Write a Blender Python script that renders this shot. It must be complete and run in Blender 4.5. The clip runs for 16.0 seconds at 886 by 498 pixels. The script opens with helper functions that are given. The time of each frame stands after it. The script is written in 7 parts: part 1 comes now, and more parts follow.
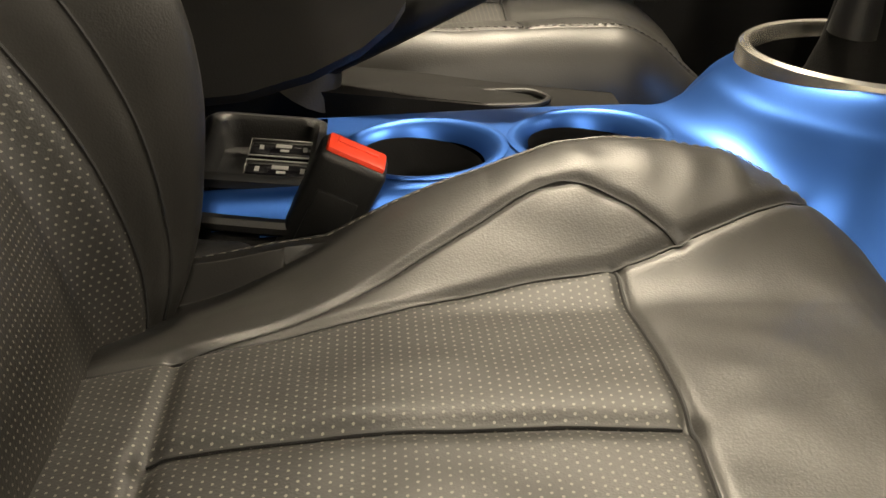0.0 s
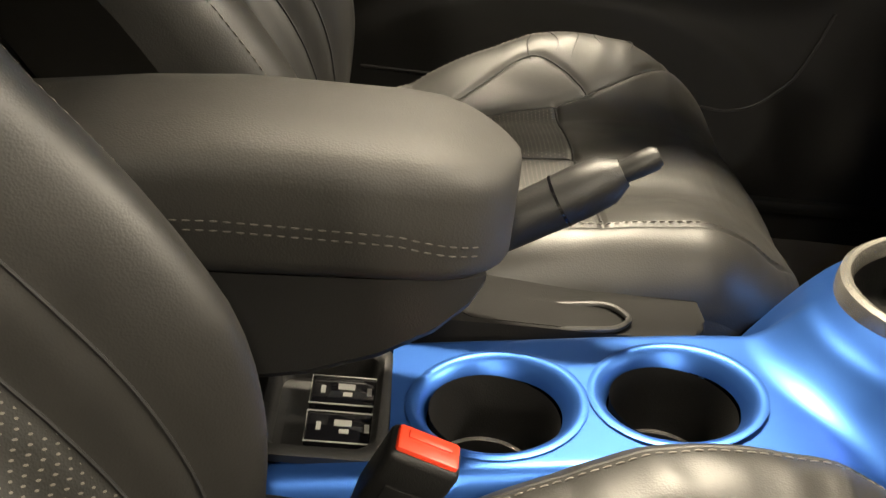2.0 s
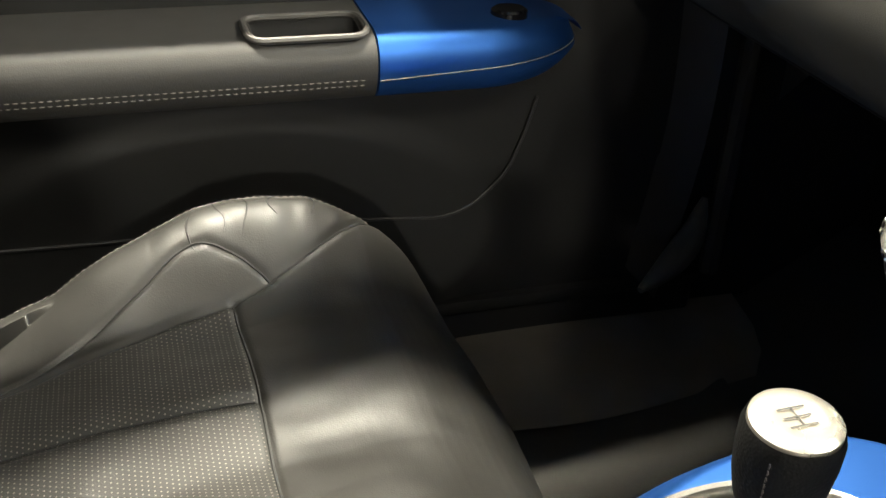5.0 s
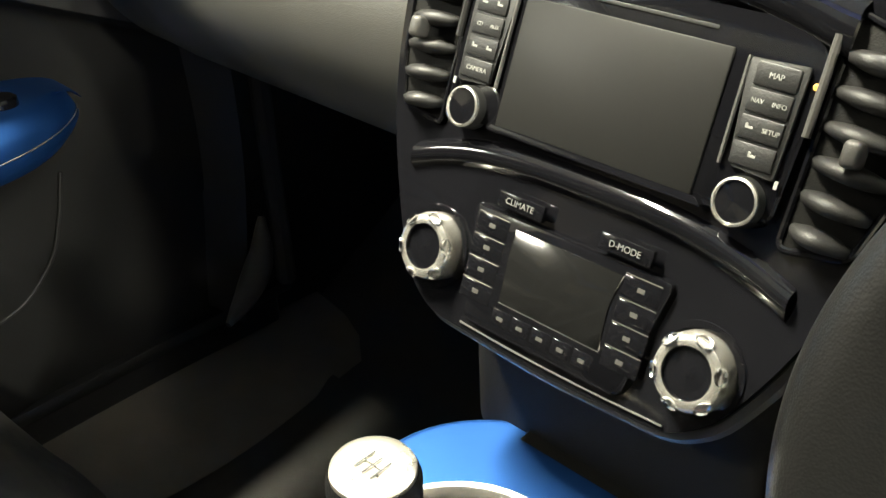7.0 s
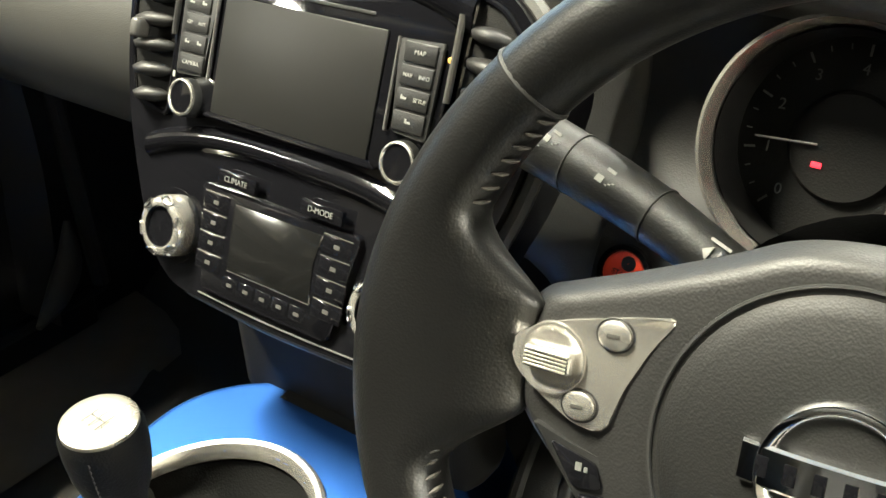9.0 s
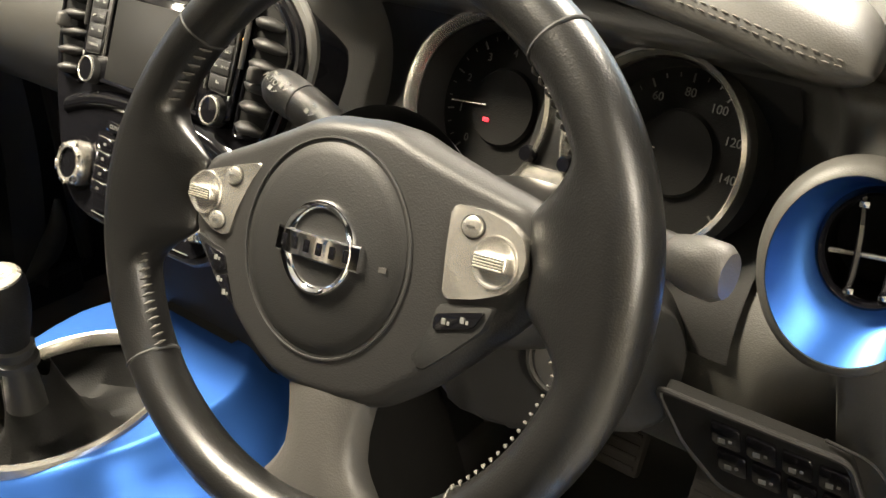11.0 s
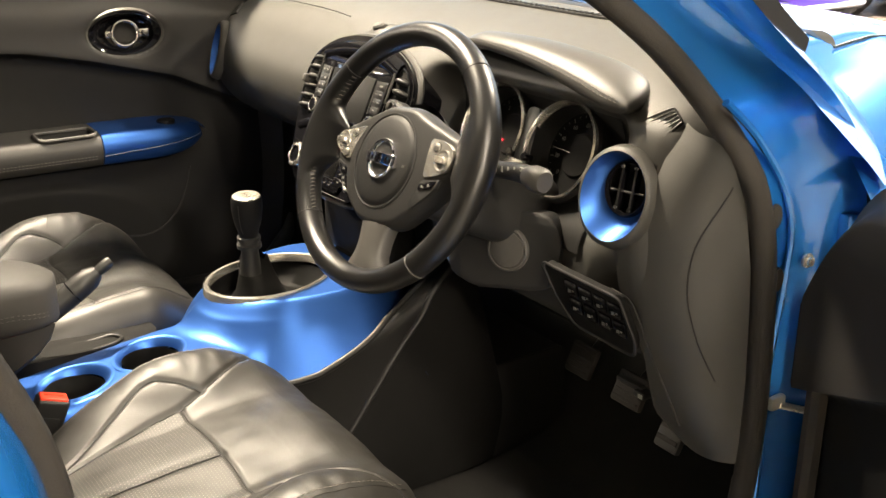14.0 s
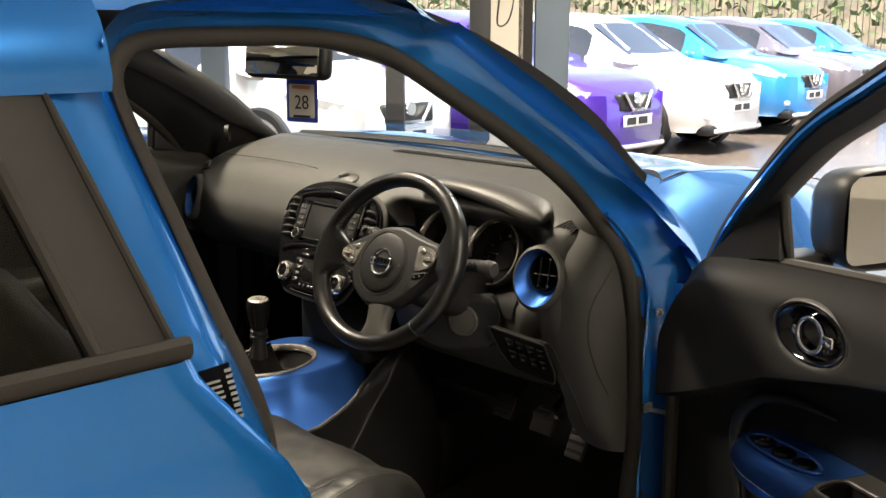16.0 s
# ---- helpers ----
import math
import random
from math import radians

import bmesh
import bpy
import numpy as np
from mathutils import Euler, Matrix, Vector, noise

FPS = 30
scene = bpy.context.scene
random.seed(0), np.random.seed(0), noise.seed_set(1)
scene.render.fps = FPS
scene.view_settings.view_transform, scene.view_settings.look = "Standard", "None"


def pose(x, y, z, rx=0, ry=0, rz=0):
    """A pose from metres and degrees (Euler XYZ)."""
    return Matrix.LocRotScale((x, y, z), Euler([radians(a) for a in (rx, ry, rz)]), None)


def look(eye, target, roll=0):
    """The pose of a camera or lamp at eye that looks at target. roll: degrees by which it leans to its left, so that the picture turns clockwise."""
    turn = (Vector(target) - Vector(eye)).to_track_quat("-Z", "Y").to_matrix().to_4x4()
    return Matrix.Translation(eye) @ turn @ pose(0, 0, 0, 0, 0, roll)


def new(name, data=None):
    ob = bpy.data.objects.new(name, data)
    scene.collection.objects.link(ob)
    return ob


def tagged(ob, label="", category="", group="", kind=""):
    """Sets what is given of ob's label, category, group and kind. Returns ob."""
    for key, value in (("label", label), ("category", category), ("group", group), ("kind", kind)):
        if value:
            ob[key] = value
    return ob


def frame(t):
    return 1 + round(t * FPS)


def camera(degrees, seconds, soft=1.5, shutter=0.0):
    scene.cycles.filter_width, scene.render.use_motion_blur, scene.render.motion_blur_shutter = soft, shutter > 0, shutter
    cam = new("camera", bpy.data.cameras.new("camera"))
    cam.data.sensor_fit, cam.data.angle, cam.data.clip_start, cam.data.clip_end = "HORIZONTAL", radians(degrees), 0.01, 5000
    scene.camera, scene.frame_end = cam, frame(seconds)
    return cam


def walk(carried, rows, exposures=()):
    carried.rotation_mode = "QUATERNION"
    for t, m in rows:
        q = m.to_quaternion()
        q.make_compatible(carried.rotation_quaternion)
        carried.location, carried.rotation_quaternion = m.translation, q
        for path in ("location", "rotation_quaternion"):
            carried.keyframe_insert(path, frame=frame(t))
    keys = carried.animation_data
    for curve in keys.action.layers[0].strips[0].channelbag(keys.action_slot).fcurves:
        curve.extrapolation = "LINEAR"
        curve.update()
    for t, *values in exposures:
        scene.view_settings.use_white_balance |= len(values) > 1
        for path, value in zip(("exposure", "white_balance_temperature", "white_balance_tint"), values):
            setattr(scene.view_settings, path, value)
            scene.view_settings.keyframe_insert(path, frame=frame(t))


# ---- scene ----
cam = camera(46.0, 16.0)
PATH = [
    (0, (0.709, -0.38, 0.839), (-1.064, -0.175, -0.065), 6.6),
    (0.5, (0.671, -0.376, 0.871), (-1.089, -0.24, -0.069), 6.7),
    (1, (0.647, -0.386, 0.898), (-1.111, -0.263, -0.046), 6.8),
    (1.5, (0.622, -0.403, 0.945), (-1.134, -0.281, -0.005), 6.7),
    (2, (0.581, -0.408, 0.971), (-1.177, -0.283, 0.024), 6.9),
    (2.5, (0.526, -0.418, 0.987), (-1.226, -0.29, 0.032), 7.0),
    (3, (0.463, -0.418, 1.009), (-1.281, -0.283, 0.04), 6.7),
    (3.5, (0.408, -0.408, 1.025), (-1.333, -0.277, 0.049), 6.6),
    (4, (0.358, -0.381, 1.055), (-1.372, -0.198, 0.068), 6.0),
    (4.5, (0.331, -0.331, 1.075), (-1.371, -0.008, 0.075), 4.1),
    (5, (0.313, -0.303, 1.095), (-1.33, 0.244, 0.095), 2.9),
    (5.2, (0.306, -0.292, 1.095), (-1.306, 0.345, 0.096), 2.4),
    (7.3, (0.32, -0.261, 1.155), (-0.888, 0.957, 0.125), -3.2),
    (7.5, (0.326, -0.258, 1.157), (-0.86, 0.979, 0.127), -3.2),
    (8, (0.346, -0.245, 1.165), (-0.789, 1.039, 0.134), -3.2),
    (8.5, (0.381, -0.253, 1.163), (-0.724, 1.064, 0.14), -3.2),
    (9, (0.439, -0.254, 1.167), (-0.633, 1.075, 0.125), -3.4),
    (9.5, (0.512, -0.249, 1.16), (-0.541, 1.095, 0.117), -3.6),
    (10, (0.583, -0.267, 1.167), (-0.461, 1.083, 0.124), -3.4),
    (10.2, (0.611, -0.281, 1.175), (-0.436, 1.071, 0.137), -3.3),
    (12.3, (1.049, -0.397, 1.238), (-0.486, 0.651, 0.5), -0.2),
    (12.5, (1.084, -0.418, 1.248), (-0.473, 0.601, 0.518), -0.1),
    (13, (1.19, -0.478, 1.248), (-0.385, 0.523, 0.526), 0.2),
    (13.5, (1.328, -0.516, 1.252), (-0.242, 0.501, 0.543), 0.3),
    (14, (1.457, -0.629, 1.262), (-0.112, 0.415, 0.59), 0.3),
    (14.5, (1.501, -0.821, 1.298), (-0.05, 0.286, 0.692), 0.3),
    (15, (1.601, -0.966, 1.329), (0.112, 0.26, 0.8), -0.0),
    (15.5, (1.75, -1.08, 1.323), (0.307, 0.225, 0.864), -0.1),
    (16, (1.815, -1.204, 1.353), (0.393, 0.141, 0.941), 0.0),
]
walk(cam, [(t, look(eye, target, roll)) for t, eye, target, roll in PATH],
     exposures=[(0, 2.48, 7300, 9), (1.0, 2.8, 7300, 9), (2.0, 3.1, 7200, 8), (3.0, 3.2, 6800, 7), (5.2, 3.4, 6400, 4), (7.3, 3.75, 6400, 0), (9.0, 3.7, 6400, 0), (10.2, 3.75, 6600, 4), (12.3, 3.4, 7200, 11), (14.0, 3.4, 7200, 11), (14.5, 3.2, 7200, 11), (15.0, 2.75, 7000, 11), (15.5, 2.45, 6900, 10), (16.0, 2.2, 6900, 10)])
LAMP_KEY, LAMP_FILL = 62, 38

# ---------- light ----------
world = bpy.data.worlds.new("world")
scene.world = world
world.use_nodes = True
wn = world.node_tree
sky = wn.nodes.new("ShaderNodeTexSky")
sky.sky_type, sky.sun_disc, sky.sun_elevation, sky.sun_rotation = "NISHITA", False, radians(60), radians(146)
sky.air_density, sky.dust_density = 1.0, 4.0
wn.links.new(sky.outputs["Color"], wn.nodes["Background"].inputs["Color"])
wn.nodes["Background"].inputs["Strength"].default_value = 0.15


def lamp(name, m, sx, sy, watts, colour):
    d = bpy.data.lights.new(name, "AREA")
    d.shape, d.size, d.size_y, d.energy, d.color = "RECTANGLE", sx, sy, watts, colour
    ob = new(name, d)
    ob.matrix_world = m
    return ob


sun = bpy.data.lights.new("sun", "SUN")
sun.energy, sun.angle, sun.color = 5.0, radians(20), (1.0, 0.96, 0.9)
sun_ob = new("sun", sun)
sun_ob.matrix_world = look((4, -6, 30), (0, 0, 0))

WARM = (1.0, 0.92, 0.80)
GROUND = -0.05

# ---------- geometry helpers: all give (vertices, faces) in world metres ----------
LOC = {}


def thing(name, at, label, category, group="", kind=""):
    ob = new(name)
    ob.location = at
    ob.empty_display_size = 0.05
    LOC[ob.name] = Vector(at)
    return tagged(ob, label, category, group, kind)


def mesh_ob(name, geo, mats, origin, sharp=38):
    me = bpy.data.meshes.new(name)
    o = Vector(origin)
    vs = geo[0]
    me.from_pydata([(v[0] - o.x, v[1] - o.y, v[2] - o.z) for v in vs], [], geo[1])
    for m in mats if isinstance(mats, (list, tuple)) else [mats]:
        me.materials.append(m)
    if len(geo) > 2:
        me.polygons.foreach_set("material_index", geo[2])
    me.polygons.foreach_set("use_smooth", [True] * len(me.polygons))
    me.set_sharp_from_angle(angle=radians(sharp))
    me.update()
    return new(name, me)


def part(name, geo, mats, parent, label="", sharp=38, kind=""):
    """One mesh under a thing or under a part of it."""
    ob = mesh_ob(name, geo, mats, LOC[parent.name], sharp)
    ob.parent = parent
    LOC[ob.name] = LOC[parent.name]
    return tagged(ob, label, kind=kind)


def solo(name, geo, mats, label, category, kind="", at=None, group="", sharp=38):
    """A thing of one mesh."""
    c = Vector(at) if at else sum((Vector(v) for v in geo[0]), Vector()) / len(geo[0])
    ob = mesh_ob(name, geo, mats, c, sharp)
    ob.location = c
    LOC[ob.name] = c
    return tagged(ob, label, category, group, kind)


def join(*geos):
    vs, fs = [], []
    for g in geos:
        n = len(vs)
        vs += list(g[0])
        fs += [tuple(i + n for i in f) for f in g[1]]
    return vs, fs


def xf(geo, m):
    return ([tuple(m @ Vector(v)) for v in geo[0]], geo[1])


def flip(geo):
    return (geo[0], [tuple(reversed(f)) for f in geo[1]])


def mirror_x(geo):
    return ([(-v[0], v[1], v[2]) for v in geo[0]], [tuple(reversed(f)) for f in geo[1]])


def grid(rows, wrap_u=False, wrap_v=False):
    """rows[i][j] points to quads."""
    nu, nv = len(rows), len(rows[0])
    vs = [tuple(p) for r in rows for p in r]
    fs = []
    for i in range(nu if wrap_u else nu - 1):
        for j in range(nv if wrap_v else nv - 1):
            a, b = i * nv + j, i * nv + (j + 1) % nv
            k = (i + 1) % nu
            fs.append((a, k * nv + j, k * nv + (j + 1) % nv, b))
    return vs, fs


def lin(a, b, n):
    return [a + (b - a) * i / (n - 1) for i in range(n)]


def loft(rings, cap=True):
    vs, fs = grid(rings, False, True)
    n = len(rings[0])
    if cap:
        fs = fs + [tuple(range(n)), tuple(reversed(range(len(vs) - n, len(vs))))]
    return vs, fs


def tube(path, r, n=10, closed=False, squash=(1, 1), up=None):
    path = [Vector(p) for p in path]
    m = len(path)
    rr = r if isinstance(r, (list, tuple)) else [r] * m
    rings, side = [], None
    for i, p in enumerate(path):
        a = path[(i - 1) % m] if closed or i else p
        b = path[(i + 1) % m] if closed or i < m - 1 else p
        t = (b - a).normalized()
        if up is not None:
            side = t.cross(Vector(up)).normalized()
        elif side is None:
            side = t.cross(Vector((0.31, 0.17, 0.93))).normalized()
        else:
            side = (side - t * side.dot(t)).normalized()
        w = side.cross(t)
        rings.append([p + rr[i] * (math.cos(k) * side * squash[0] + math.sin(k) * w * squash[1]) for k in lin(0, 2 * math.pi, n + 1)[:-1]])
    if closed:
        return grid(rings, True, True)
    return loft(rings)


def lathe(profile, m=None, n=32, sx=1.0, sy=1.0, cap=False):
    """profile of (radius, height) about local z, placed by m."""
    rows = [[Vector((r * math.cos(k) * sx, r * math.sin(k) * sy, h)) for k in lin(0, 2 * math.pi, n + 1)[:-1]] for r, h in profile]
    g = loft(rows, cap)
    g = flip(g)
    return xf(g, m) if m else g


def bm_geo(bm):
    bm.verts.ensure_lookup_table()
    out = ([tuple(v.co) for v in bm.verts], [tuple(v.index for v in f.verts) for f in bm.faces])
    bm.free()
    return out


def box(c, s, bevel=0.0, m=None, seg=2):
    bm = bmesh.new()
    bmesh.ops.create_cube(bm, size=1)
    for v in bm.verts:
        v.co = Vector((v.co.x * s[0], v.co.y * s[1], v.co.z * s[2]))
    if bevel:
        bmesh.ops.bevel(bm, geom=bm.edges[:], offset=bevel, segments=seg, affect="EDGES", profile=0.5)
    for v in bm.verts:
        v.co += Vector(c)
    bm.verts.index_update()
    g = bm_geo(bm)
    return xf(g, m) if m else g


def prism(outline, h0, h1, m=None, bevel=0.0, seg=2):
    """A flat outline (a, b) thickened from h0 to h1 along local z, its top edge rounded."""
    bm = bmesh.new()
    lo = [bm.verts.new((a, b, h0)) for a, b in outline]
    hi = [bm.verts.new((a, b, h1)) for a, b in outline]
    n = len(outline)
    area = sum(outline[i][0] * outline[(i + 1) % n][1] - outline[(i + 1) % n][0] * outline[i][1] for i in range(n))
    top = bm.faces.new(hi)
    bm.faces.new(list(reversed(lo)))
    for i in range(n):
        bm.faces.new((lo[i], lo[(i + 1) % n], hi[(i + 1) % n], hi[i]))
    if bevel:
        bmesh.ops.bevel(bm, geom=list(top.edges), offset=bevel, segments=seg, affect="EDGES", profile=0.5)
    if area < 0:
        bmesh.ops.reverse_faces(bm, faces=bm.faces[:])
    bm.verts.index_update()
    g = bm_geo(bm)
    return xf(g, m) if m else g


def round_poly(pts, r, seg=4):
    """An outline with its corners rounded."""
    out, n = [], len(pts)
    for i in range(n):
        p, a, b = Vector(pts[i]), Vector(pts[i - 1]), Vector(pts[(i + 1) % n])
        d1, d2 = (a - p), (b - p)
        q = min(r, d1.length * 0.45, d2.length * 0.45)
        s, e = p + d1.normalized() * q, p + d2.normalized() * q
        for k in lin(0, 1, seg + 1):
            out.append(tuple(s * (1 - k) ** 2 + p * 2 * k * (1 - k) + e * k * k))
    return out


def frame_m(o, ex, ey):
    ex, ey = Vector(ex).normalized(), Vector(ey).normalized()
    ez = ex.cross(ey).normalized()
    ey = ez.cross(ex)
    m = Matrix((ex, ey, ez)).transposed().to_4x4()
    m.translation = Vector(o)
    return m


def interp(x, xs, ys):
    return float(np.interp(x, xs, ys))


def sinterp(x, xs, ys, h=0.02):
    """A softened interp, with no corners."""
    return float(np.dot(np.interp([x - 1.5 * h, x - 0.75 * h, x, x + 0.75 * h, x + 1.5 * h], xs, ys), [0.1, 0.22, 0.36, 0.22, 0.1]))


def smooth_curve(pts, n):
    """n points of a Catmull-Rom curve through pts."""
    P = [Vector(p) for p in pts]
    P = [2 * P[0] - P[1]] + P + [2 * P[-1] - P[-2]]
    out, m = [], len(P) - 3
    for k in lin(0, m, n):
        i = min(int(k), m - 1)
        t = k - i
        a, b, c, d = P[i : i + 4]
        out.append(0.5 * ((2 * b) + (c - a) * t + (2 * a - 5 * b + 4 * c - d) * t * t + (3 * b - a - 3 * c + d) * t**3))
    return out


def stitches(path, length=0.0042, gap=0.0022, r=0.0005, lift=(0, 0, 0.0006)):
    """Short thread stitches along a path, one joined mesh."""
    P = [Vector(p) for p in path]
    d, geos = 0.0, []
    dist = [0.0]
    for a, b in zip(P, P[1:]):
        dist.append(dist[-1] + (b - a).length)

    def at(s):
        i = max(0, min(int(np.searchsorted(dist, s)) - 1, len(P) - 2))
        k = (s - dist[i]) / max(dist[i + 1] - dist[i], 1e-9)
        return P[i].lerp(P[i + 1], k)

    while d + length < dist[-1]:
        a, b = at(d) + Vector(lift), at(d + length) + Vector(lift)
        geos.append(tube([a, a.lerp(b, 0.5) + Vector(lift) * 0.6, b], [r * 0.6, r, r * 0.6], 5))
        d += length + gap
    return join(*geos)


def letters(text, m, size, material, parent, label=""):
    cu = bpy.data.curves.new("text", "FONT")
    cu.body, cu.size, cu.align_x, cu.align_y, cu.extrude = text, size, "CENTER", "CENTER", 0.0002
    tmp = bpy.data.objects.new("text", cu)
    me = bpy.data.meshes.new_from_object(tmp)
    bpy.data.objects.remove(tmp)
    geo = ([tuple(m @ v.co) for v in me.vertices], [tuple(p.vertices) for p in me.polygons])
    bpy.data.meshes.remove(me)
    return part("lettering", geo, material, parent, label)


# ---------- materials ----------
def mat(name, col, rough=0.5, metal=0.0, grain=0.0, scale=300.0, vary=0.12, vscale=6.0, coat=0.0, kind="noise", spec=0.5, rvary=0.1):
    """Colour with broad unevenness, gloss that varies, and a fine grain as relief."""
    m = bpy.data.materials.new(name)
    m.use_nodes = True
    nt = m.node_tree
    b = nt.nodes["Principled BSDF"]
    tc = nt.nodes.new("ShaderNodeTexCoord")
    big = nt.nodes.new("ShaderNodeTexNoise")
    big.inputs["Scale"].default_value, big.inputs["Detail"].default_value = vscale, 6
    nt.links.new(tc.outputs["Object"], big.inputs["Vector"])
    mix = nt.nodes.new("ShaderNodeMix")
    mix.data_type = "RGBA"
    lo, hi = [c * (1 - vary) for c in col], [min(1, c * (1 + vary)) for c in col]
    mix.inputs[6].default_value, mix.inputs[7].default_value = (*lo, 1), (*hi, 1)
    nt.links.new(big.outputs["Fac"], mix.inputs[0])
    nt.links.new(mix.outputs[2], b.inputs["Base Color"])
    mr = nt.nodes.new("ShaderNodeMapRange")
    mr.inputs["To Min"].default_value, mr.inputs["To Max"].default_value = max(0.02, rough * (1 - rvary)), min(1, rough * (1 + rvary))
    big2 = nt.nodes.new("ShaderNodeTexNoise")
    big2.inputs["Scale"].default_value, big2.inputs["Detail"].default_value = vscale * 5, 4
    nt.links.new(tc.outputs["Object"], big2.inputs["Vector"])
    nt.links.new(big2.outputs["Fac"], mr.inputs["Value"])
    nt.links.new(mr.outputs["Result"], b.inputs["Roughness"])
    b.inputs["Metallic"].default_value = metal
    b.inputs["Specular IOR Level"].default_value = spec
    if coat:
        b.inputs["Coat Weight"].default_value, b.inputs["Coat Roughness"].default_value = coat, 0.04
    if grain:
        if kind == "voronoi":
            tx = nt.nodes.new("ShaderNodeTexVoronoi")
            tx.feature = "SMOOTH_F1"
            out = tx.outputs["Distance"]
        else:
            tx = nt.nodes.new("ShaderNodeTexNoise")
            tx.inputs["Detail"].default_value = 5
            out = tx.outputs["Fac"]
        tx.inputs["Scale"].default_value = scale
        nt.links.new(tc.outputs["Object"], tx.inputs["Vector"])
        bump = nt.nodes.new("ShaderNodeBump")
        bump.inputs["Strength"].default_value, bump.inputs["Distance"].default_value = grain, 0.0015
        nt.links.new(out, bump.inputs["Height"])
        nt.links.new(bump.outputs["Normal"], b.inputs["Normal"])
    return m


def perforated(m, pitch, plane):
    """Staggered rows of pinholes over a leather, through which the pale backing cloth shows."""
    nt = m.node_tree
    b = nt.nodes["Principled BSDF"]

    def math_node(op, a, bb=None):
        n = nt.nodes.new("ShaderNodeMath")
        n.operation = op
        for i, v in enumerate((a, bb)):
            if v is None:
                continue
            if isinstance(v, (int, float)):
                n.inputs[i].default_value = v
            else:
                nt.links.new(v, n.inputs[i])
        return n.outputs[0]

    tc = nt.nodes.new("ShaderNodeTexCoord")
    sp = nt.nodes.new("ShaderNodeSeparateXYZ")
    nt.links.new(tc.outputs["Object"], sp.inputs[0])
    u = math_node("DIVIDE", sp.outputs[plane[0]], pitch)
    v = math_node("DIVIDE", sp.outputs[plane[1]], pitch * 0.9)
    row = math_node("FLOOR", v)
    u2 = math_node("ADD", u, math_node("MULTIPLY", math_node("MODULO", row, 2.0), 0.5))
    du = math_node("SUBTRACT", math_node("FRACT", u2), 0.5)
    dv = math_node("SUBTRACT", math_node("FRACT", v), 0.5)
    d = math_node("SQRT", math_node("ADD", math_node("MULTIPLY", du, du), math_node("MULTIPLY", dv, dv)))
    hole = math_node("LESS_THAN", d, 0.16)
    src = b.inputs["Base Color"].links[0].from_socket
    mx = nt.nodes.new("ShaderNodeMix")
    mx.data_type = "RGBA"
    nt.links.new(hole, mx.inputs[0])
    nt.links.new(src, mx.inputs[6])
    mx.inputs[7].default_value = (0.115, 0.107, 0.09, 1)
    nt.links.new(mx.outputs[2], b.inputs["Base Color"])
    return m


LEATHER = mat("black_leather", (0.0135, 0.0128, 0.0115), 0.50, grain=0.10, scale=900, kind="voronoi", vary=0.25, rvary=0.2)
PERF_SEAT = perforated(mat("perforated_leather_flat", (0.011, 0.0105, 0.0095), 0.58, grain=0.10, scale=900, kind="voronoi", vary=0.25), 0.0046, (0, 1))
PERF_BACK = perforated(mat("perforated_leather_upright", (0.013, 0.0123, 0.011), 0.54, grain=0.10, scale=900, kind="voronoi", vary=0.25), 0.0042, (0, 2))
GAITER = mat("gaiter_leather", (0.0045, 0.0045, 0.0045), 0.6, spec=0.14, grain=0.2, scale=700, kind="voronoi", vary=0.25)
ARM_LEATHER = mat("armrest_leather", (0.019, 0.018, 0.0162), 0.64, grain=0.10, scale=900, kind="voronoi", vary=0.2)
VISOR_LEATHER = mat("visor_leather", (0.034, 0.0325, 0.0295), 0.48, grain=0.10, scale=900, kind="voronoi", vary=0.2)
# near-black for lines that put shade into seams, creases and grooves
SEAMDARK = mat("seam_shade_line", (0.008, 0.008, 0.008), 0.7)
THREAD = mat("grey_thread", (0.13, 0.12, 0.105), 0.8, grain=0.4, scale=900)
DARK_THREAD = mat("dark_thread", (0.05, 0.045, 0.04), 0.7, grain=0.4, scale=900)
DASH = mat("dash_plastic", (0.034, 0.033, 0.0295), 0.55, grain=0.15, scale=1100, kind="voronoi", vary=0.12)
DOORTRIM = mat("black_door_lining", (0.008, 0.0078, 0.0075), 0.6, grain=0.12, scale=1100, kind="voronoi", vary=0.2, spec=0.22)
DOORPAD = mat("dark_door_pad", (0.022, 0.021, 0.02), 0.55, grain=0.12, scale=1000, kind="voronoi", spec=0.35)
APPLIQUE = mat("matt_pillar_film", (0.02, 0.018, 0.016), 0.6, grain=0.05, scale=900, spec=0.3)
# paler copy of the footwell carpet, the light on the ledge put into its colour
LITCARPET = mat("lit_sill_carpet", (0.085, 0.075, 0.062), 0.95, grain=1.0, scale=900, vary=0.3, vscale=18)
TRIM = mat("dark_trim_plastic", (0.0125, 0.0122, 0.012), 0.5, spec=0.35, grain=0.12, scale=1100, kind="voronoi", vary=0.2)
GREYTRIM = mat("soft_grey_trim", (0.04, 0.038, 0.035), 0.5, grain=0.12, scale=1000, kind="voronoi")
SATIN_BLUE = mat("satin_blue_paint", (0.028, 0.105, 0.37), 0.41, metal=0.85, vary=0.05, grain=0.02, scale=1500)
BODY_BLUE = mat("metallic_blue_car_paint", (0.009, 0.17, 0.56), 0.25, metal=0.6, vary=0.04, coat=1.0)
PIANO = mat("gloss_black", (0.004, 0.004, 0.005), 0.07, vary=0.3, rvary=0.5, spec=0.4)
SCREEN = mat("screen_glass", (0.009, 0.0089, 0.0084), 0.45, vary=0.1, spec=0.2)
CLIMATE_GLASS = mat("climate_glass", (0.006, 0.006, 0.006), 0.12, vary=0.2)
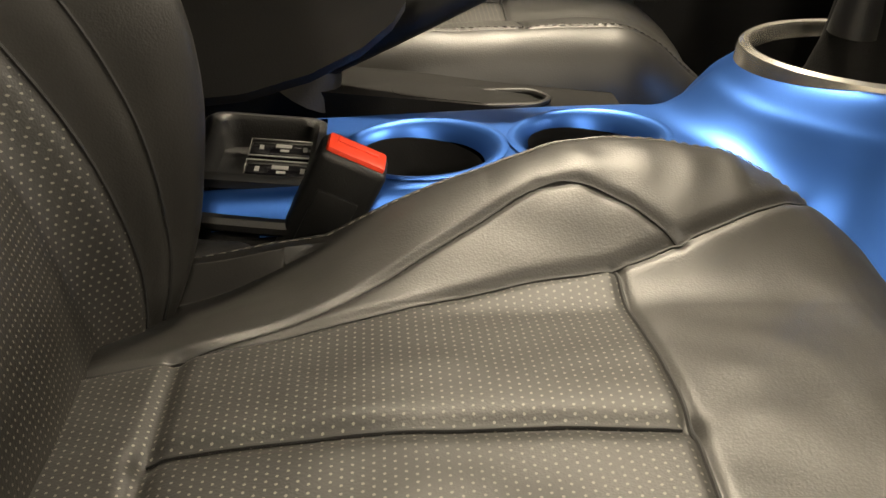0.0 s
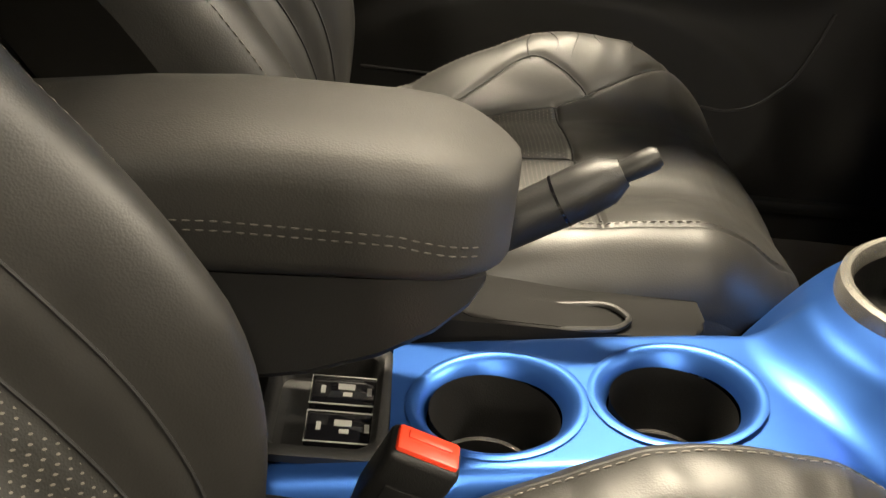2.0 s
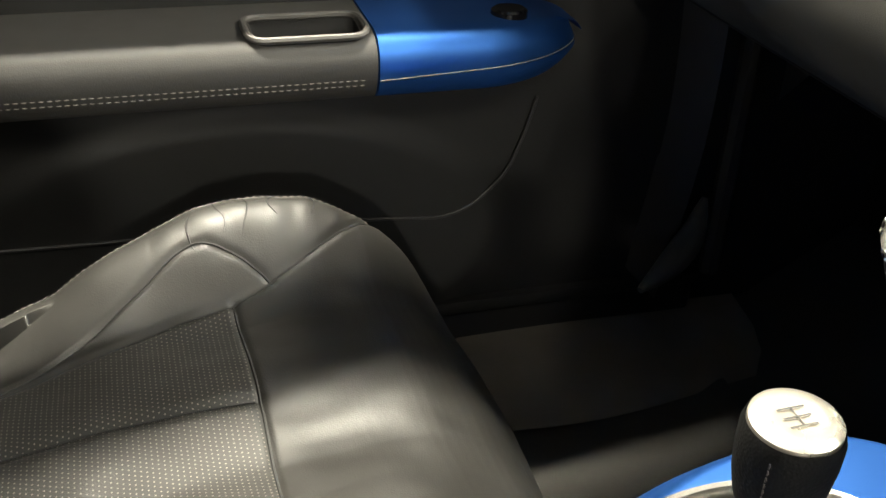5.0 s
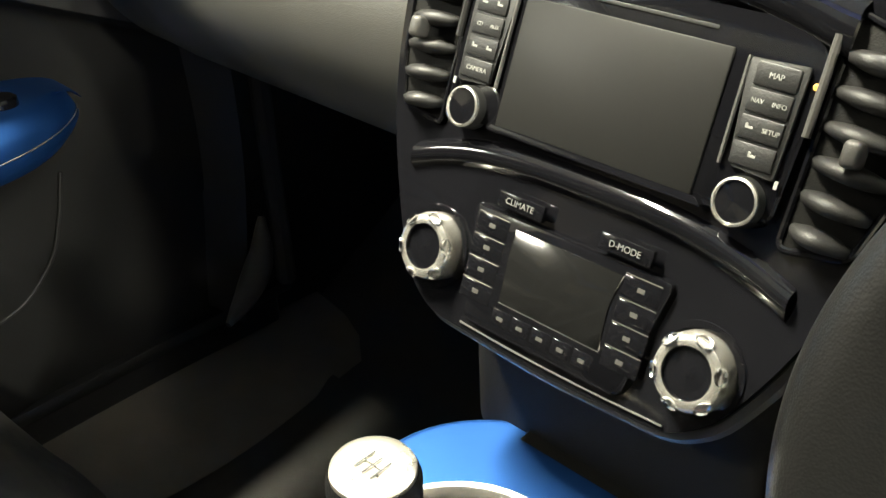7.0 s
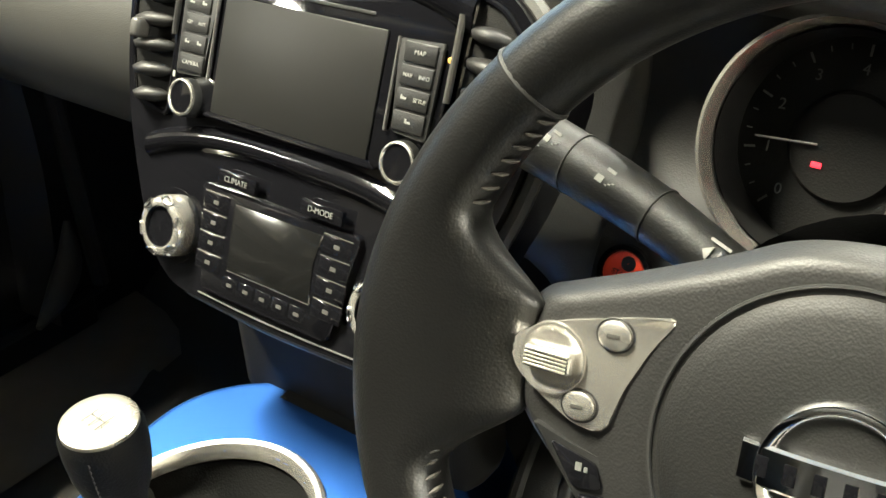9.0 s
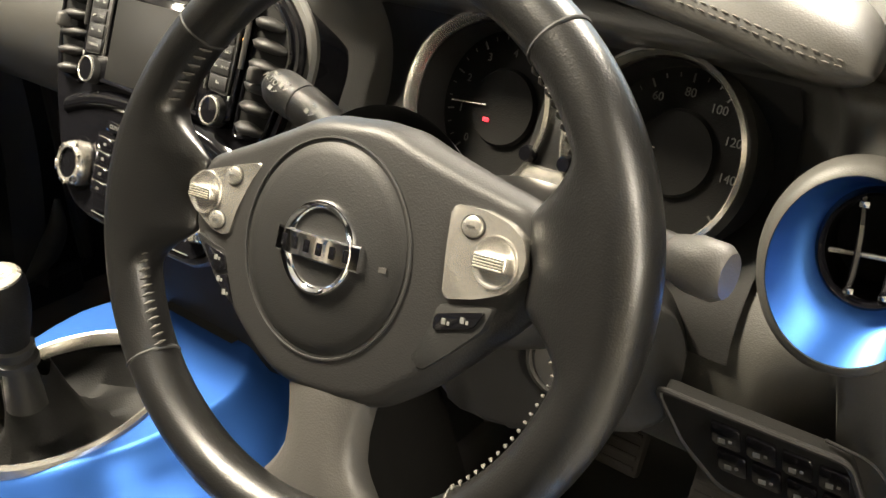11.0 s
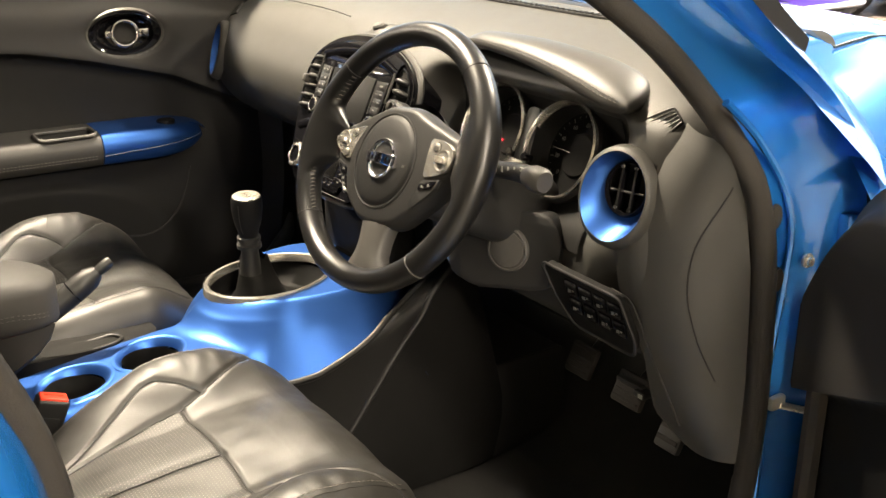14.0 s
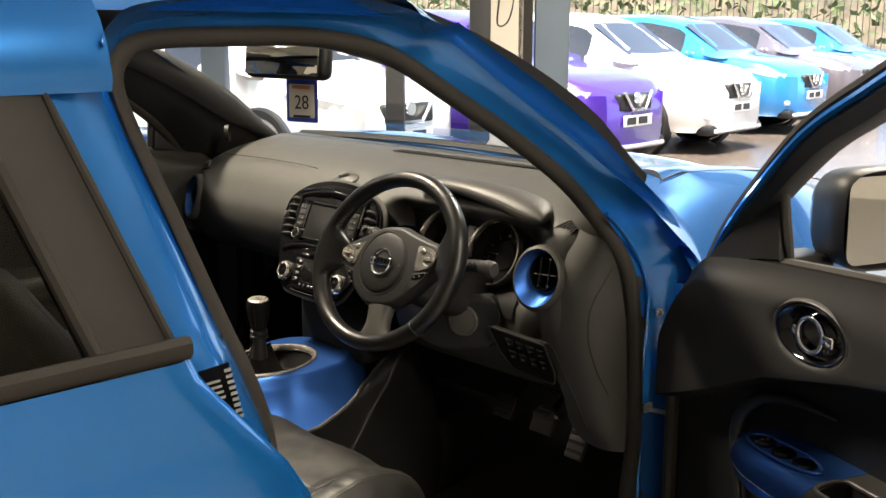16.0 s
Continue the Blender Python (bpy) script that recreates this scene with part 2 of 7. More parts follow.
BLACK = mat("black_plastic", (0.009, 0.009, 0.009), 0.45, spec=0.4, grain=0.2, scale=800)
RUBBER = mat("seal_rubber", (0.028, 0.025, 0.022), 0.7, spec=0.25, grain=0.3, scale=500)
SILVER = mat("satin_silver", (0.55, 0.53, 0.49), 0.26, metal=0.85, grain=0.05, scale=900, vary=0.06)
CHROME = mat("chrome", (0.75, 0.75, 0.76), 0.08, metal=1.0, vary=0.04)
KNOBTOP = mat("brushed_knob_metal", (0.72, 0.68, 0.6), 0.28, metal=0.9, grain=0.1, scale=1200, vary=0.08)
CARPET = mat("footwell_carpet", (0.02, 0.0188, 0.017), 0.95, grain=1.0, scale=900, vary=0.35, vscale=18)
MATTBLACK = mat("matt_black_plastic", (0.005, 0.0048, 0.0045), 0.75, grain=0.15, scale=1000, kind="voronoi", spec=0.15)
RED = mat("buckle_red", (0.75, 0.05, 0.02), 0.4, vary=0.08)
BUTTON_INK = mat("dark_red_ink", (0.10, 0.012, 0.008), 0.6)
MARK = mat("printed_marking", (0.22, 0.22, 0.205), 0.6)
DIMMARK = mat("faint_marking", (0.10, 0.10, 0.094), 0.6)
WHEEL_LEATHER = mat("wheel_leather", (0.0062, 0.0061, 0.0061), 0.33, spec=0.4, grain=0.10, scale=1100, kind="voronoi", vary=0.25, rvary=0.25)
HUB = mat("airbag_cover", (0.0068, 0.0067, 0.0065), 0.58, spec=0.32, grain=0.12, scale=1300, kind="voronoi")


def glass_mat(name, tint, gloss=1.0):
    """A thin pane: clear or tinted, with a mirror gloss that grows towards grazing."""
    m = bpy.data.materials.new(name)
    m.use_nodes = True
    nt = m.node_tree
    nt.nodes.clear()
    out = nt.nodes.new("ShaderNodeOutputMaterial")
    tr = nt.nodes.new("ShaderNodeBsdfTransparent")
    tr.inputs["Color"].default_value = (*tint, 1)
    gl = nt.nodes.new("ShaderNodeBsdfGlossy")
    gl.inputs["Roughness"].default_value = 0.02
    fr = nt.nodes.new("ShaderNodeFresnel")
    fr.inputs["IOR"].default_value = 1.45
    ml = nt.nodes.new("ShaderNodeMath")
    ml.operation = "MULTIPLY"
    ml.inputs[1].default_value = gloss
    nt.links.new(fr.outputs[0], ml.inputs[0])
    mx = nt.nodes.new("ShaderNodeMixShader")
    nt.links.new(ml.outputs[0], mx.inputs[0])
    nt.links.new(tr.outputs[0], mx.inputs[1])
    nt.links.new(gl.outputs[0], mx.inputs[2])
    nt.links.new(mx.outputs[0], out.inputs["Surface"])
    return m


GLASS = glass_mat("clear_window_glass", (0.96, 0.98, 0.97))
PRIVACY = glass_mat("tinted_window_glass", (0.22, 0.21, 0.20))
MIRROR = mat("mirror_glass", (0.85, 0.85, 0.84), 0.02, metal=1.0, vary=0.02)


RED_LAMP = bpy.data.materials.new("red_warning_light")
RED_LAMP.use_nodes = True
RED_LAMP.node_tree.nodes["Principled BSDF"].inputs["Base Color"].default_value = (0.25, 0.005, 0.01, 1)
RED_LAMP.node_tree.nodes["Principled BSDF"].inputs["Emission Color"].default_value = (1.0, 0.03, 0.05, 1)
RED_LAMP.node_tree.nodes["Principled BSDF"].inputs["Emission Strength"].default_value = 0.25


# ---------- front seats ----------
def seat_centre(y):
    return sinterp(y, [-0.52, -0.46, -0.36, -0.25, -0.16, -0.10, -0.06, -0.03, -0.008], [0.535, 0.55, 0.572, 0.588, 0.598, 0.598, 0.585, 0.56, 0.515], 0.014)


def seat_bolster(y):
    return sinterp(y, [-0.50, -0.45, -0.41, -0.37, -0.33, -0.27, -0.21, -0.15, -0.10, -0.06, -0.03, -0.008], [0.515, 0.53, 0.55, 0.576, 0.60, 0.625, 0.638, 0.632, 0.613, 0.59, 0.56, 0.515], 0.014)


def seat_half(y):
    """Half width of the cushion, rounded off to the front."""
    return sinterp(y, [-0.52, -0.40, -0.25, -0.14, -0.08, -0.045, -0.02, -0.008], [0.215, 0.232, 0.246, 0.246, 0.236, 0.215, 0.175, 0.13], 0.008)


SEAM_PANEL = [(0.076, -0.50), (0.084, -0.44), (0.1, -0.36), (0.114, -0.29), (0.12, -0.235), (0.132, -0.2), (0.152, -0.155), (0.177, -0.115), (0.2, -0.085), (0.215, -0.07)]
SEAM_ARC = [(0.084, -0.45), (0.11, -0.385), (0.138, -0.335), (0.157, -0.3), (0.17, -0.272), (0.169, -0.25), (0.155, -0.225), (0.132, -0.2)]
SEAM_CROSS = [(-0.12, -0.235), (-0.05, -0.232), (0, -0.231), (0.05, -0.232), (0.12, -0.235)]
SEAM_MID = [(0.012, -0.235), (0.006, -0.28), (0.002, -0.34), (0.0, -0.40), (0.0, -0.452)]
SEAM_REAR = [(-0.08, -0.452), (0.08, -0.452)]


def seam_depth(px, py, line, width):
    best = 1e9
    for (ax, ay), (bx, by) in zip(line, line[1:]):
        dx, dy = bx - ax, by - ay
        k = max(0, min(1, ((px - ax) * dx + (py - ay) * dy) / (dx * dx + dy * dy)))
        best = min(best, (px - ax - k * dx) ** 2 + (py - ay - k * dy) ** 2)
    d = math.sqrt(best)
    return math.exp(-((d / width) ** 2)) if d < 4 * width else 0.0


def cushion_z(u, y, flat=False):
    """Height of the cushion's top at u from its middle; flat: the side by the console has no raised bolster."""
    if flat and u > 0:
        return flat_side_z(u, y)
    a, h = abs(u), seat_half(y)
    zc, zb = seat_centre(y), seat_bolster(y)
    top = h - 0.05
    if a < 0.09:
        z = zc + 0.006 * math.cos(a / 0.09 * math.pi / 2)
    elif a < top:
        k = (a - 0.09) / max(top - 0.09, 1e-3)
        z = zc + (zb - zc) * (k * k * (3 - 2 * k))
    else:
        k = min(1, (a - top) / 0.05)
        z = max(zb, zc) - 0.055 * (1 - math.sqrt(max(0, 1 - k * k)))
        if zb < zc:
            z = zc - 0.055 * (1 - math.sqrt(max(0, 1 - k * k)))
    z -= 0.0034 * seam_depth(a, y, SEAM_PANEL, 0.0038) + 0.003 * seam_depth(a, y, SEAM_ARC, 0.003)
    z -= 0.0024 * seam_depth(u, y, SEAM_CROSS, 0.003) + 0.004 * seam_depth(u, y, SEAM_MID, 0.007) + 0.004 * seam_depth(u, y, SEAM_REAR, 0.005)
    z += 0.0022 * noise.noise((u * 14, y * 14, 3.1)) + 0.0012 * noise.noise((u * 40, y * 30, 7.7))
    # small creases across the bolster
    if a > 0.14 and -0.3 < y < -0.1:
        z += 0.0006 * math.sin(y * 190 + 3 * noise.noise((u * 20, y * 9, 1))) * max(0, 1 - abs(a - 0.19) / 0.05)
    return z


def flat_side_z(u, y):
    """The passenger cushion towards the console: it rises softly to a stitched seam and rolls over."""
    h, zc = seat_half(y), seat_centre(y)
    seam = h - 0.045
    rise = 0.030 * sstep(-0.06, -0.16, y)
    if u < seam:
        k = max(0, u - 0.06) / max(seam - 0.06, 1e-3)
        z = zc + 0.006 * math.cos(min(1, u / 0.09) * math.pi / 2) + rise * k * k * (3 - 2 * k)
    else:
        k = min(1, (u - seam) / 0.045)
        z = zc + rise - 0.060 * (1 - math.sqrt(max(0, 1 - k * k)))
    z -= 0.003 * math.exp(-(((u - seam) / 0.003) ** 2)) * sstep(-0.045, -0.07, y)
    z -= 0.0024 * seam_depth(u, y, [(0, -0.231), (0.1, -0.233), (seam, -0.236)], 0.003) + 0.004 * seam_depth(u, y, SEAM_MID, 0.007)
    return z + 0.0022 * noise.noise((u * 14, y * 14, 3.1)) + 0.0012 * noise.noise((u * 40, y * 30, 7.7))


def panel_edge(y):
    return interp(y, [p[1] for p in SEAM_PANEL], [p[0] for p in SEAM_PANEL])


def sstep(a, b, x):
    k = max(0, min(1, (x - a) / (b - a)))
    return k * k * (3 - 2 * k)


def grid_normals(flat, nv, nu):
    """Normals of a whole grid, so that its pieces shade as one skin."""
    p = np.array(flat, float).reshape(nv, nu, 3)
    n = np.cross(np.gradient(p, axis=1), np.gradient(p, axis=0))
    n /= np.linalg.norm(n, axis=2, keepdims=True) + 1e-12
    return n.reshape(-1, 3).tolist()


def build_seat(c, label, flat=False):
    """A front seat about x = c, squab towards +y; flat: with a low side by the console."""
    t = thing("front_seat", (c, -0.25, 0.30), label, "car seat", "front seats")
    top_z = lambda u, y: cushion_z(u, y, flat) + (0.016 * sstep(-0.12, -0.2, u) * sstep(-0.5, -0.34, y) if flat else 0)
    nv, nu = 240, 200
    ys = [-0.52 + 0.512 * (j / (nv - 1)) ** 0.92 for j in range(nv)]
    shift = lambda y: y - 0.018 * sstep(-0.2, -0.02, y)
    pts = []
    for y in ys:
        h = seat_half(y)
        row = [(c + h * s, shift(y), top_z(h * s, y)) for s in [math.sin(q * math.pi / 2) * 0.35 + q * 0.65 for q in lin(-1, 1, nu)]]
        pts.append(row)
    regions = {"centre_panel": [], "front_panel": [], "bolster_a": [], "bolster_b": []}
    for j in range(nv - 1):
        for i in range(nu - 1):
            u = (pts[j][i][0] + pts[j][i + 1][0]) / 2 - c
            y = (ys[j] + ys[j + 1]) / 2
            f = (j * nu + i, j * nu + i + 1, (j + 1) * nu + i + 1, (j + 1) * nu + i)
            if flat and u > 0 and u < seat_half(y) - 0.045 and y < -0.05:
                regions["centre_panel" if y < -0.233 else "front_panel"].append(f)
            elif abs(u) < panel_edge(y) and y < -0.075 and not (flat and u > 0):
                regions["centre_panel" if y < -0.233 else "front_panel"].append(f)
            elif y >= -0.075:
                regions["front_panel"].append(f)
            else:
                regions["bolster_a" if u < 0 else "bolster_b"].append(f)
    skin = [p for r in pts for p in r]
    normals = grid_normals(skin, nv, nu)
    for nm, fs in regions.items():
        used = sorted({i for f in fs for i in f})
        ix = {k: n for n, k in enumerate(used)}
        ob = part(nm.replace("_a", "").replace("_b", ""), ([skin[k] for k in used], [tuple(ix[i] for i in f) for f in fs]), PERF_SEAT if nm == "centre_panel" else LEATHER, t,
             "perforated leather seat panel" if nm == "centre_panel" else "", sharp=180)
        ob.data.normals_split_custom_set_from_vertices([normals[k] for k in used])
    # skirt round the cushion
    edge = [pts[j][0] for j in range(nv)] + pts[-1][1:-1] + [pts[j][-1] for j in reversed(range(nv))]
    rows = []
    for k, dz in ((0, 0), (0.3, -0.008), (0.7, -0.03), (1.0, -0.06), (0.8, -0.10), (0.4, -0.135), (-0.6, -0.18)):
        rows.append([(x + (x - c) / 0.25 * 0.008 * k, y + (0.008 * k if y > -0.1 else 0), max(0.36, z + dz)) for x, y, z in edge])
    part("skirt", flip(grid(rows)), LEATHER, t, sharp=60)
    # edge seam threads on both bolsters, and piping on the seams
    for s in (-1, 1):
        low = flat and s > 0
        inset, thread = (0.049, DARK_THREAD) if low else (0.028 if flat else 0.038, THREAD)
        run = [(c + s * (seat_half(y) - inset), shift(y), top_z(s * (seat_half(y) - inset), y)) for y in lin(-0.46, -0.065, 90)]
        part("stitching", stitches(run, 0.0045, 0.0025, 0.00055), thread, t, "dark thread" if low else "pale grey thread", kind="stuff")
        inset -= 0.006
        run = [(c + s * (seat_half(y) - inset), shift(y), top_z(s * (seat_half(y) - inset), y) - 0.0005) for y in lin(-0.46, -0.065, 70)]
        part("piping", tube(run, 0.0013, 6), SEAMDARK if low else LEATHER, t)
    # dark tubes laid in the cushion seams as their shade
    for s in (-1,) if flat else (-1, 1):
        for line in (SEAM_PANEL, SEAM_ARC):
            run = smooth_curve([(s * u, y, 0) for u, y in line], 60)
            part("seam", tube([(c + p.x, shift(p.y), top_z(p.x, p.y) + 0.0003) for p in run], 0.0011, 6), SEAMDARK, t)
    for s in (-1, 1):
        # worn creases over the crest of the bolster, their shade drawn as thin dark tubes
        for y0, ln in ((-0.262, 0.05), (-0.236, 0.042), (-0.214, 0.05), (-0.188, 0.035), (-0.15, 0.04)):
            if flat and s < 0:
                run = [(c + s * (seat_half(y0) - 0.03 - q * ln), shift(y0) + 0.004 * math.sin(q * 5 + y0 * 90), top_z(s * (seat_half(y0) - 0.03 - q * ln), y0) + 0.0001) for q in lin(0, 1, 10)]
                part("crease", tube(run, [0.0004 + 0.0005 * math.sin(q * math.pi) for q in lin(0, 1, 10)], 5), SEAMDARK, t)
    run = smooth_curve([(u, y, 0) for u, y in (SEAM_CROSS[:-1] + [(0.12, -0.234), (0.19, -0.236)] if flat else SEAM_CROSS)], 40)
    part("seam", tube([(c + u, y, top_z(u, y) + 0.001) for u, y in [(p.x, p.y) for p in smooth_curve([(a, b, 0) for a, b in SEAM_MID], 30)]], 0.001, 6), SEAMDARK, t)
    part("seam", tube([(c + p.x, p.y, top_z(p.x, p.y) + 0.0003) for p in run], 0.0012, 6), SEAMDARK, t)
    # backrest
    wide = 0.042 if flat else 0.0
    panel_seam = lambda q, e=-1: 0.147 - 0.09 * min(q, 0.3) + (0.75 * wide if e > 0 else 0)
    bolster_seam = lambda q, e=-1: 0.157 - 0.06 * min(q, 0.3) + (0.75 * wide if e > 0 else 0)
    half_back = lambda q, e: back_half(q) + (wide if e > 0 else 0)

    def back(u, s):
        """u across, s up the back from its foot (m)."""
        a = abs(u)
        z = 0.49 + 0.90 * s
        y = sinterp(z, [0.49, 0.51, 0.56, 0.635, 0.70, 0.80, 0.90, 1.05, 1.12], [-0.482, -0.488, -0.50, -0.532, -0.575, -0.635, -0.69, -0.762, -0.795])
        half = half_back(s, u)
        top = half - 0.045
        w = sinterp(z, [0.49, 0.50, 0.56, 0.64, 0.70, 0.76, 0.80, 0.9, 1.05, 1.1], [0.0, 0.01, 0.046, 0.084, 0.108, 0.098, 0.082, 0.066, 0.045, 0.03])
        if a < 0.1:
            d = 0.004 * math.cos(a / 0.1 * math.pi / 2)
        elif a < top:
            k = (a - 0.1) / (top - 0.1)
            d = w * k * k * (3 - 2 * k)
        else:
            k = min(1, (a - top) / 0.045)
            d = w - 0.07 * (1 - math.sqrt(max(0, 1 - k * k)))
        for q, depth, wd in ((panel_seam(s, u), 0.006, 0.005), (bolster_seam(s, u), 0.004, 0.004)):
            d -= depth * math.exp(-(((a - q) / wd) ** 2))
        for q in (0.17, 0.36):
            if a < 0.1:
                d -= 0.005 * math.exp(-(((s - q) / 0.006) ** 2))
        d += 0.002 * noise.noise((u * 12, s * 12, 9.0))
        edge = interp(s, [0, 0.03, 0.62, 0.68], [0.02, 0, 0, 0.06])
        return Vector((c + u, y + (d - edge), z + 0.12 * (d - edge)))

    def back_half(s):
        return sinterp(s, [0, 0.05, 0.2, 0.42, 0.55, 0.64, 0.68], [0.205, 0.215, 0.222, 0.225, 0.21, 0.17, 0.13], 0.03)

    ss = lin(0, 0.68, 120)
    qs = [math.sin(q * math.pi / 2) * 0.35 + q * 0.65 for q in lin(-1, 1, 110)]
    rows = [[back(half_back(s, q) * q, s) for q in qs] for s in ss]
    vs = [tuple(p) for r in rows for p in r]
    reg = {"back_panel": [], "back_bolster": [], "back_bolster_": []}
    for j in range(119):
        for i in range(109):
            u = vs[j * 110 + i][0] - c
            f = (j * 110 + i, j * 110 + i + 1, (j + 1) * 110 + i + 1, (j + 1) * 110 + i)
            reg["back_panel" if abs(u) < panel_seam(ss[j], u) else ("back_bolster" if u < 0 else "back_bolster_")].append(f)
    bn = grid_normals(vs, 120, 110)
    for nm, fs in reg.items():
        used = sorted({i for f in fs for i in f})
        ix = {k: n for n, k in enumerate(used)}
        part(nm.rstrip("_"), ([vs[k] for k in used], [tuple(ix[i] for i in f) for f in fs]), PERF_BACK if nm == "back_panel" and not flat else LEATHER, t, sharp=180).data.normals_split_custom_set_from_vertices([bn[k] for k in used])
    ring = [r[0] for r in rows] + rows[-1][1:-1] + [r[-1] for r in reversed(rows)]
    rows2 = [ring]
    for k in (0.25, 0.6, 1.0):
        rows2.append([p + Vector(((c - p.x) * 0.12 * k, -0.10 * k, -0.01 * k)) for p in ring])
    part("backrest_side", flip(grid(rows2)), LEATHER, t, sharp=60)
    last = rows2[-1]
    part("back_shell", grid([[last[i], last[-1 - i]] for i in range(len(last) // 2)]), TRIM, t)
    for s in (-1, 1):
        run = [back(s * (half_back(q, s) - 0.02), q) for q in lin(0.02, 0.6, 110)]
        part("stitching", stitches(run, 0.0045, 0.0025, 0.0006, (0, 0.0006, 0.0003)), THREAD, t, "pale grey thread", kind="stuff")
    # backrest seams get their shade as dark tubes too
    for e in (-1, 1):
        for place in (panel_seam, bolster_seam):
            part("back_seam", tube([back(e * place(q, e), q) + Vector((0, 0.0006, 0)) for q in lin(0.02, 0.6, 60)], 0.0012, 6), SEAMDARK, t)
    # frame and hinge under the squab
    part("seat_base", join(box((c, -0.27, 0.36), (0.40, 0.42, 0.08), 0.01), box((c - 0.18, -0.25, 0.30), (0.03, 0.5, 0.05), 0.005), box((c + 0.18, -0.25, 0.30), (0.03, 0.5, 0.05), 0.005)), BLACK, t)
    for s in (-1, 1):
        part("hinge_cover", box((c + s * 0.205, -0.47, 0.515), (0.03, 0.09, 0.07), 0.012, None, 3), TRIM, t)
    return t


build_seat(0.36, "black leather car seat with perforated centre and stitched bolsters")
build_seat(-0.335, "black leather passenger seat, its bolster creased and softly shining", True)


# ---------- centre console ----------
RING_C, RING_A, RING_B = Vector((-0.008, 0.008, 0.655)), 0.088, 0.104


def deck_z(y):
    return 0.586 + 0.14 * (y + 0.28)


def smax(a, b, k):
    h = max(0, min(1, 0.5 + 0.5 * (a - b) / k))
    return b + (a - b) * h + k * h * (1 - h)


def console_z(x, y):
    """Top of the blue console: a narrow deck for the cups that sweeps up to the gear hump."""
    d = max(0, abs(x - 0.045) - 0.058)
    deck = deck_z(y) - 3.2 * (math.sqrt(d * d + 0.0005) - 0.02236) * sstep(0, 0.03, d)
    f = y + 0.12
    deck -= 0.4 * (f + math.sqrt(f * f + 0.0009))
    # the hump: a nose that widens forwards, flat on top with a soft shoulder
    v = Vector((x + 0.004, y - 0.09, 0))
    u = math.hypot(v.x / 0.136, v.y / (0.203 if y < 0.09 else 0.105))
    d = max(0, u - 1) * v.length / max(u, 1e-6)
    hump = 0.652 - 0.026 * sstep(0.84, 1.06, u) - 1.9 * (math.sqrt(d * d + 0.00012) - 0.01095)
    tongue = 0.578 + 0.28 * (y - 0.15) - 2.5 * max(0, abs(x + 0.004) - 0.105 + 0.25 * max(0, y - 0.15)) - 3 * max(0, 0.08 - y)
    return smax(smax(deck, hump + 0.05 * (y - RING_C.y), 0.045), tongue, 0.04)


def blue_foot(y):
    """Lower edge of the blue panel on the driver's side."""
    return interp(y, [-0.5, -0.3, -0.1, 0.0, 0.08, 0.13, 0.16, 0.2], [0.546, 0.546, 0.53, 0.548, 0.578, 0.600, 0.56, 0.50])


console = thing("centre_console", (0.02, -0.1, 0.30), "satin blue centre console with cup holders and gear surround", "car console")
CUPS = [(0.050, -0.325, 0.0425), (0.047, -0.212, 0.0415)]
xs, ys = lin(-0.17, 0.175, 201), lin(-0.49, 0.262, 252)
zz = [[max(0.40, console_z(x, y)) for x in xs] for y in ys]
vs = [(x, y, zz[j][i]) for j, y in enumerate(ys) for i, x in enumerate(xs)]
fs = []
for j in range(251):
    for i in range(200):
        x, y = (xs[i] + xs[i + 1]) / 2, (ys[j] + ys[j + 1]) / 2
        if any(math.hypot(x - a, y - b) < r + 0.008 for a, b, r in CUPS) or math.hypot((x - RING_C.x) / RING_A, (y - RING_C.y) / RING_B) < 0.93:
            continue
        if -0.016 < x < 0.1 and -0.474 < y < -0.392:
            continue
        if x < -0.036 and y < -0.165 + 0.02 * math.sin(x * 90):
            continue
        if max(zz[j][i], zz[j + 1][i + 1]) < (blue_foot(y) if x > 0.05 else 0.45):
            continue
        fs.append((j * 201 + i, j * 201 + i + 1, (j + 1) * 201 + i + 1, (j + 1) * 201 + i))
part("blue_panel", (vs, fs), SATIN_BLUE, console, "satin metallic blue moulded panel", sharp=180)
for cx, cy, r in CUPS:
    z = deck_z(cy)
    rows = []
    for rad, dz in ((r + 0.0145, 0.0003), (r + 0.0115, 0.0011), (r + 0.0085, 0.0006), (r + 0.005, -0.0025), (r + 0.0015, -0.0085), (r + 0.0002, -0.0125)):
        rows.append([(cx + rad * math.cos(k), cy + rad * math.sin(k), z + 0.14 * rad * math.sin(k) + dz) for k in lin(0, 2 * math.pi, 65)[:-1]])
    part("cup_rim", grid(rows, False, True), SATIN_BLUE, console)
    prof = [(r - 0.0002, -0.010), (r - 0.001, -0.014), (r - 0.003, -0.045), (r - 0.0045, -0.05), (r - 0.0045, -0.054), (r - 0.006, -0.056), (r - 0.008, -0.082), (0.004, -0.084), (0.0005, -0.084)]
    cup = part("cup_holder", lathe(prof, Matrix.Translation((cx, cy, z)), 48), MATTBLACK, console, "black plastic cup well")
    part("cup_band", lathe([(r - 0.0072, -0.057), (r - 0.0085, -0.0555), (r - 0.0095, -0.058)], Matrix.Translation((cx, cy, z)), 48), SILVER, cup)
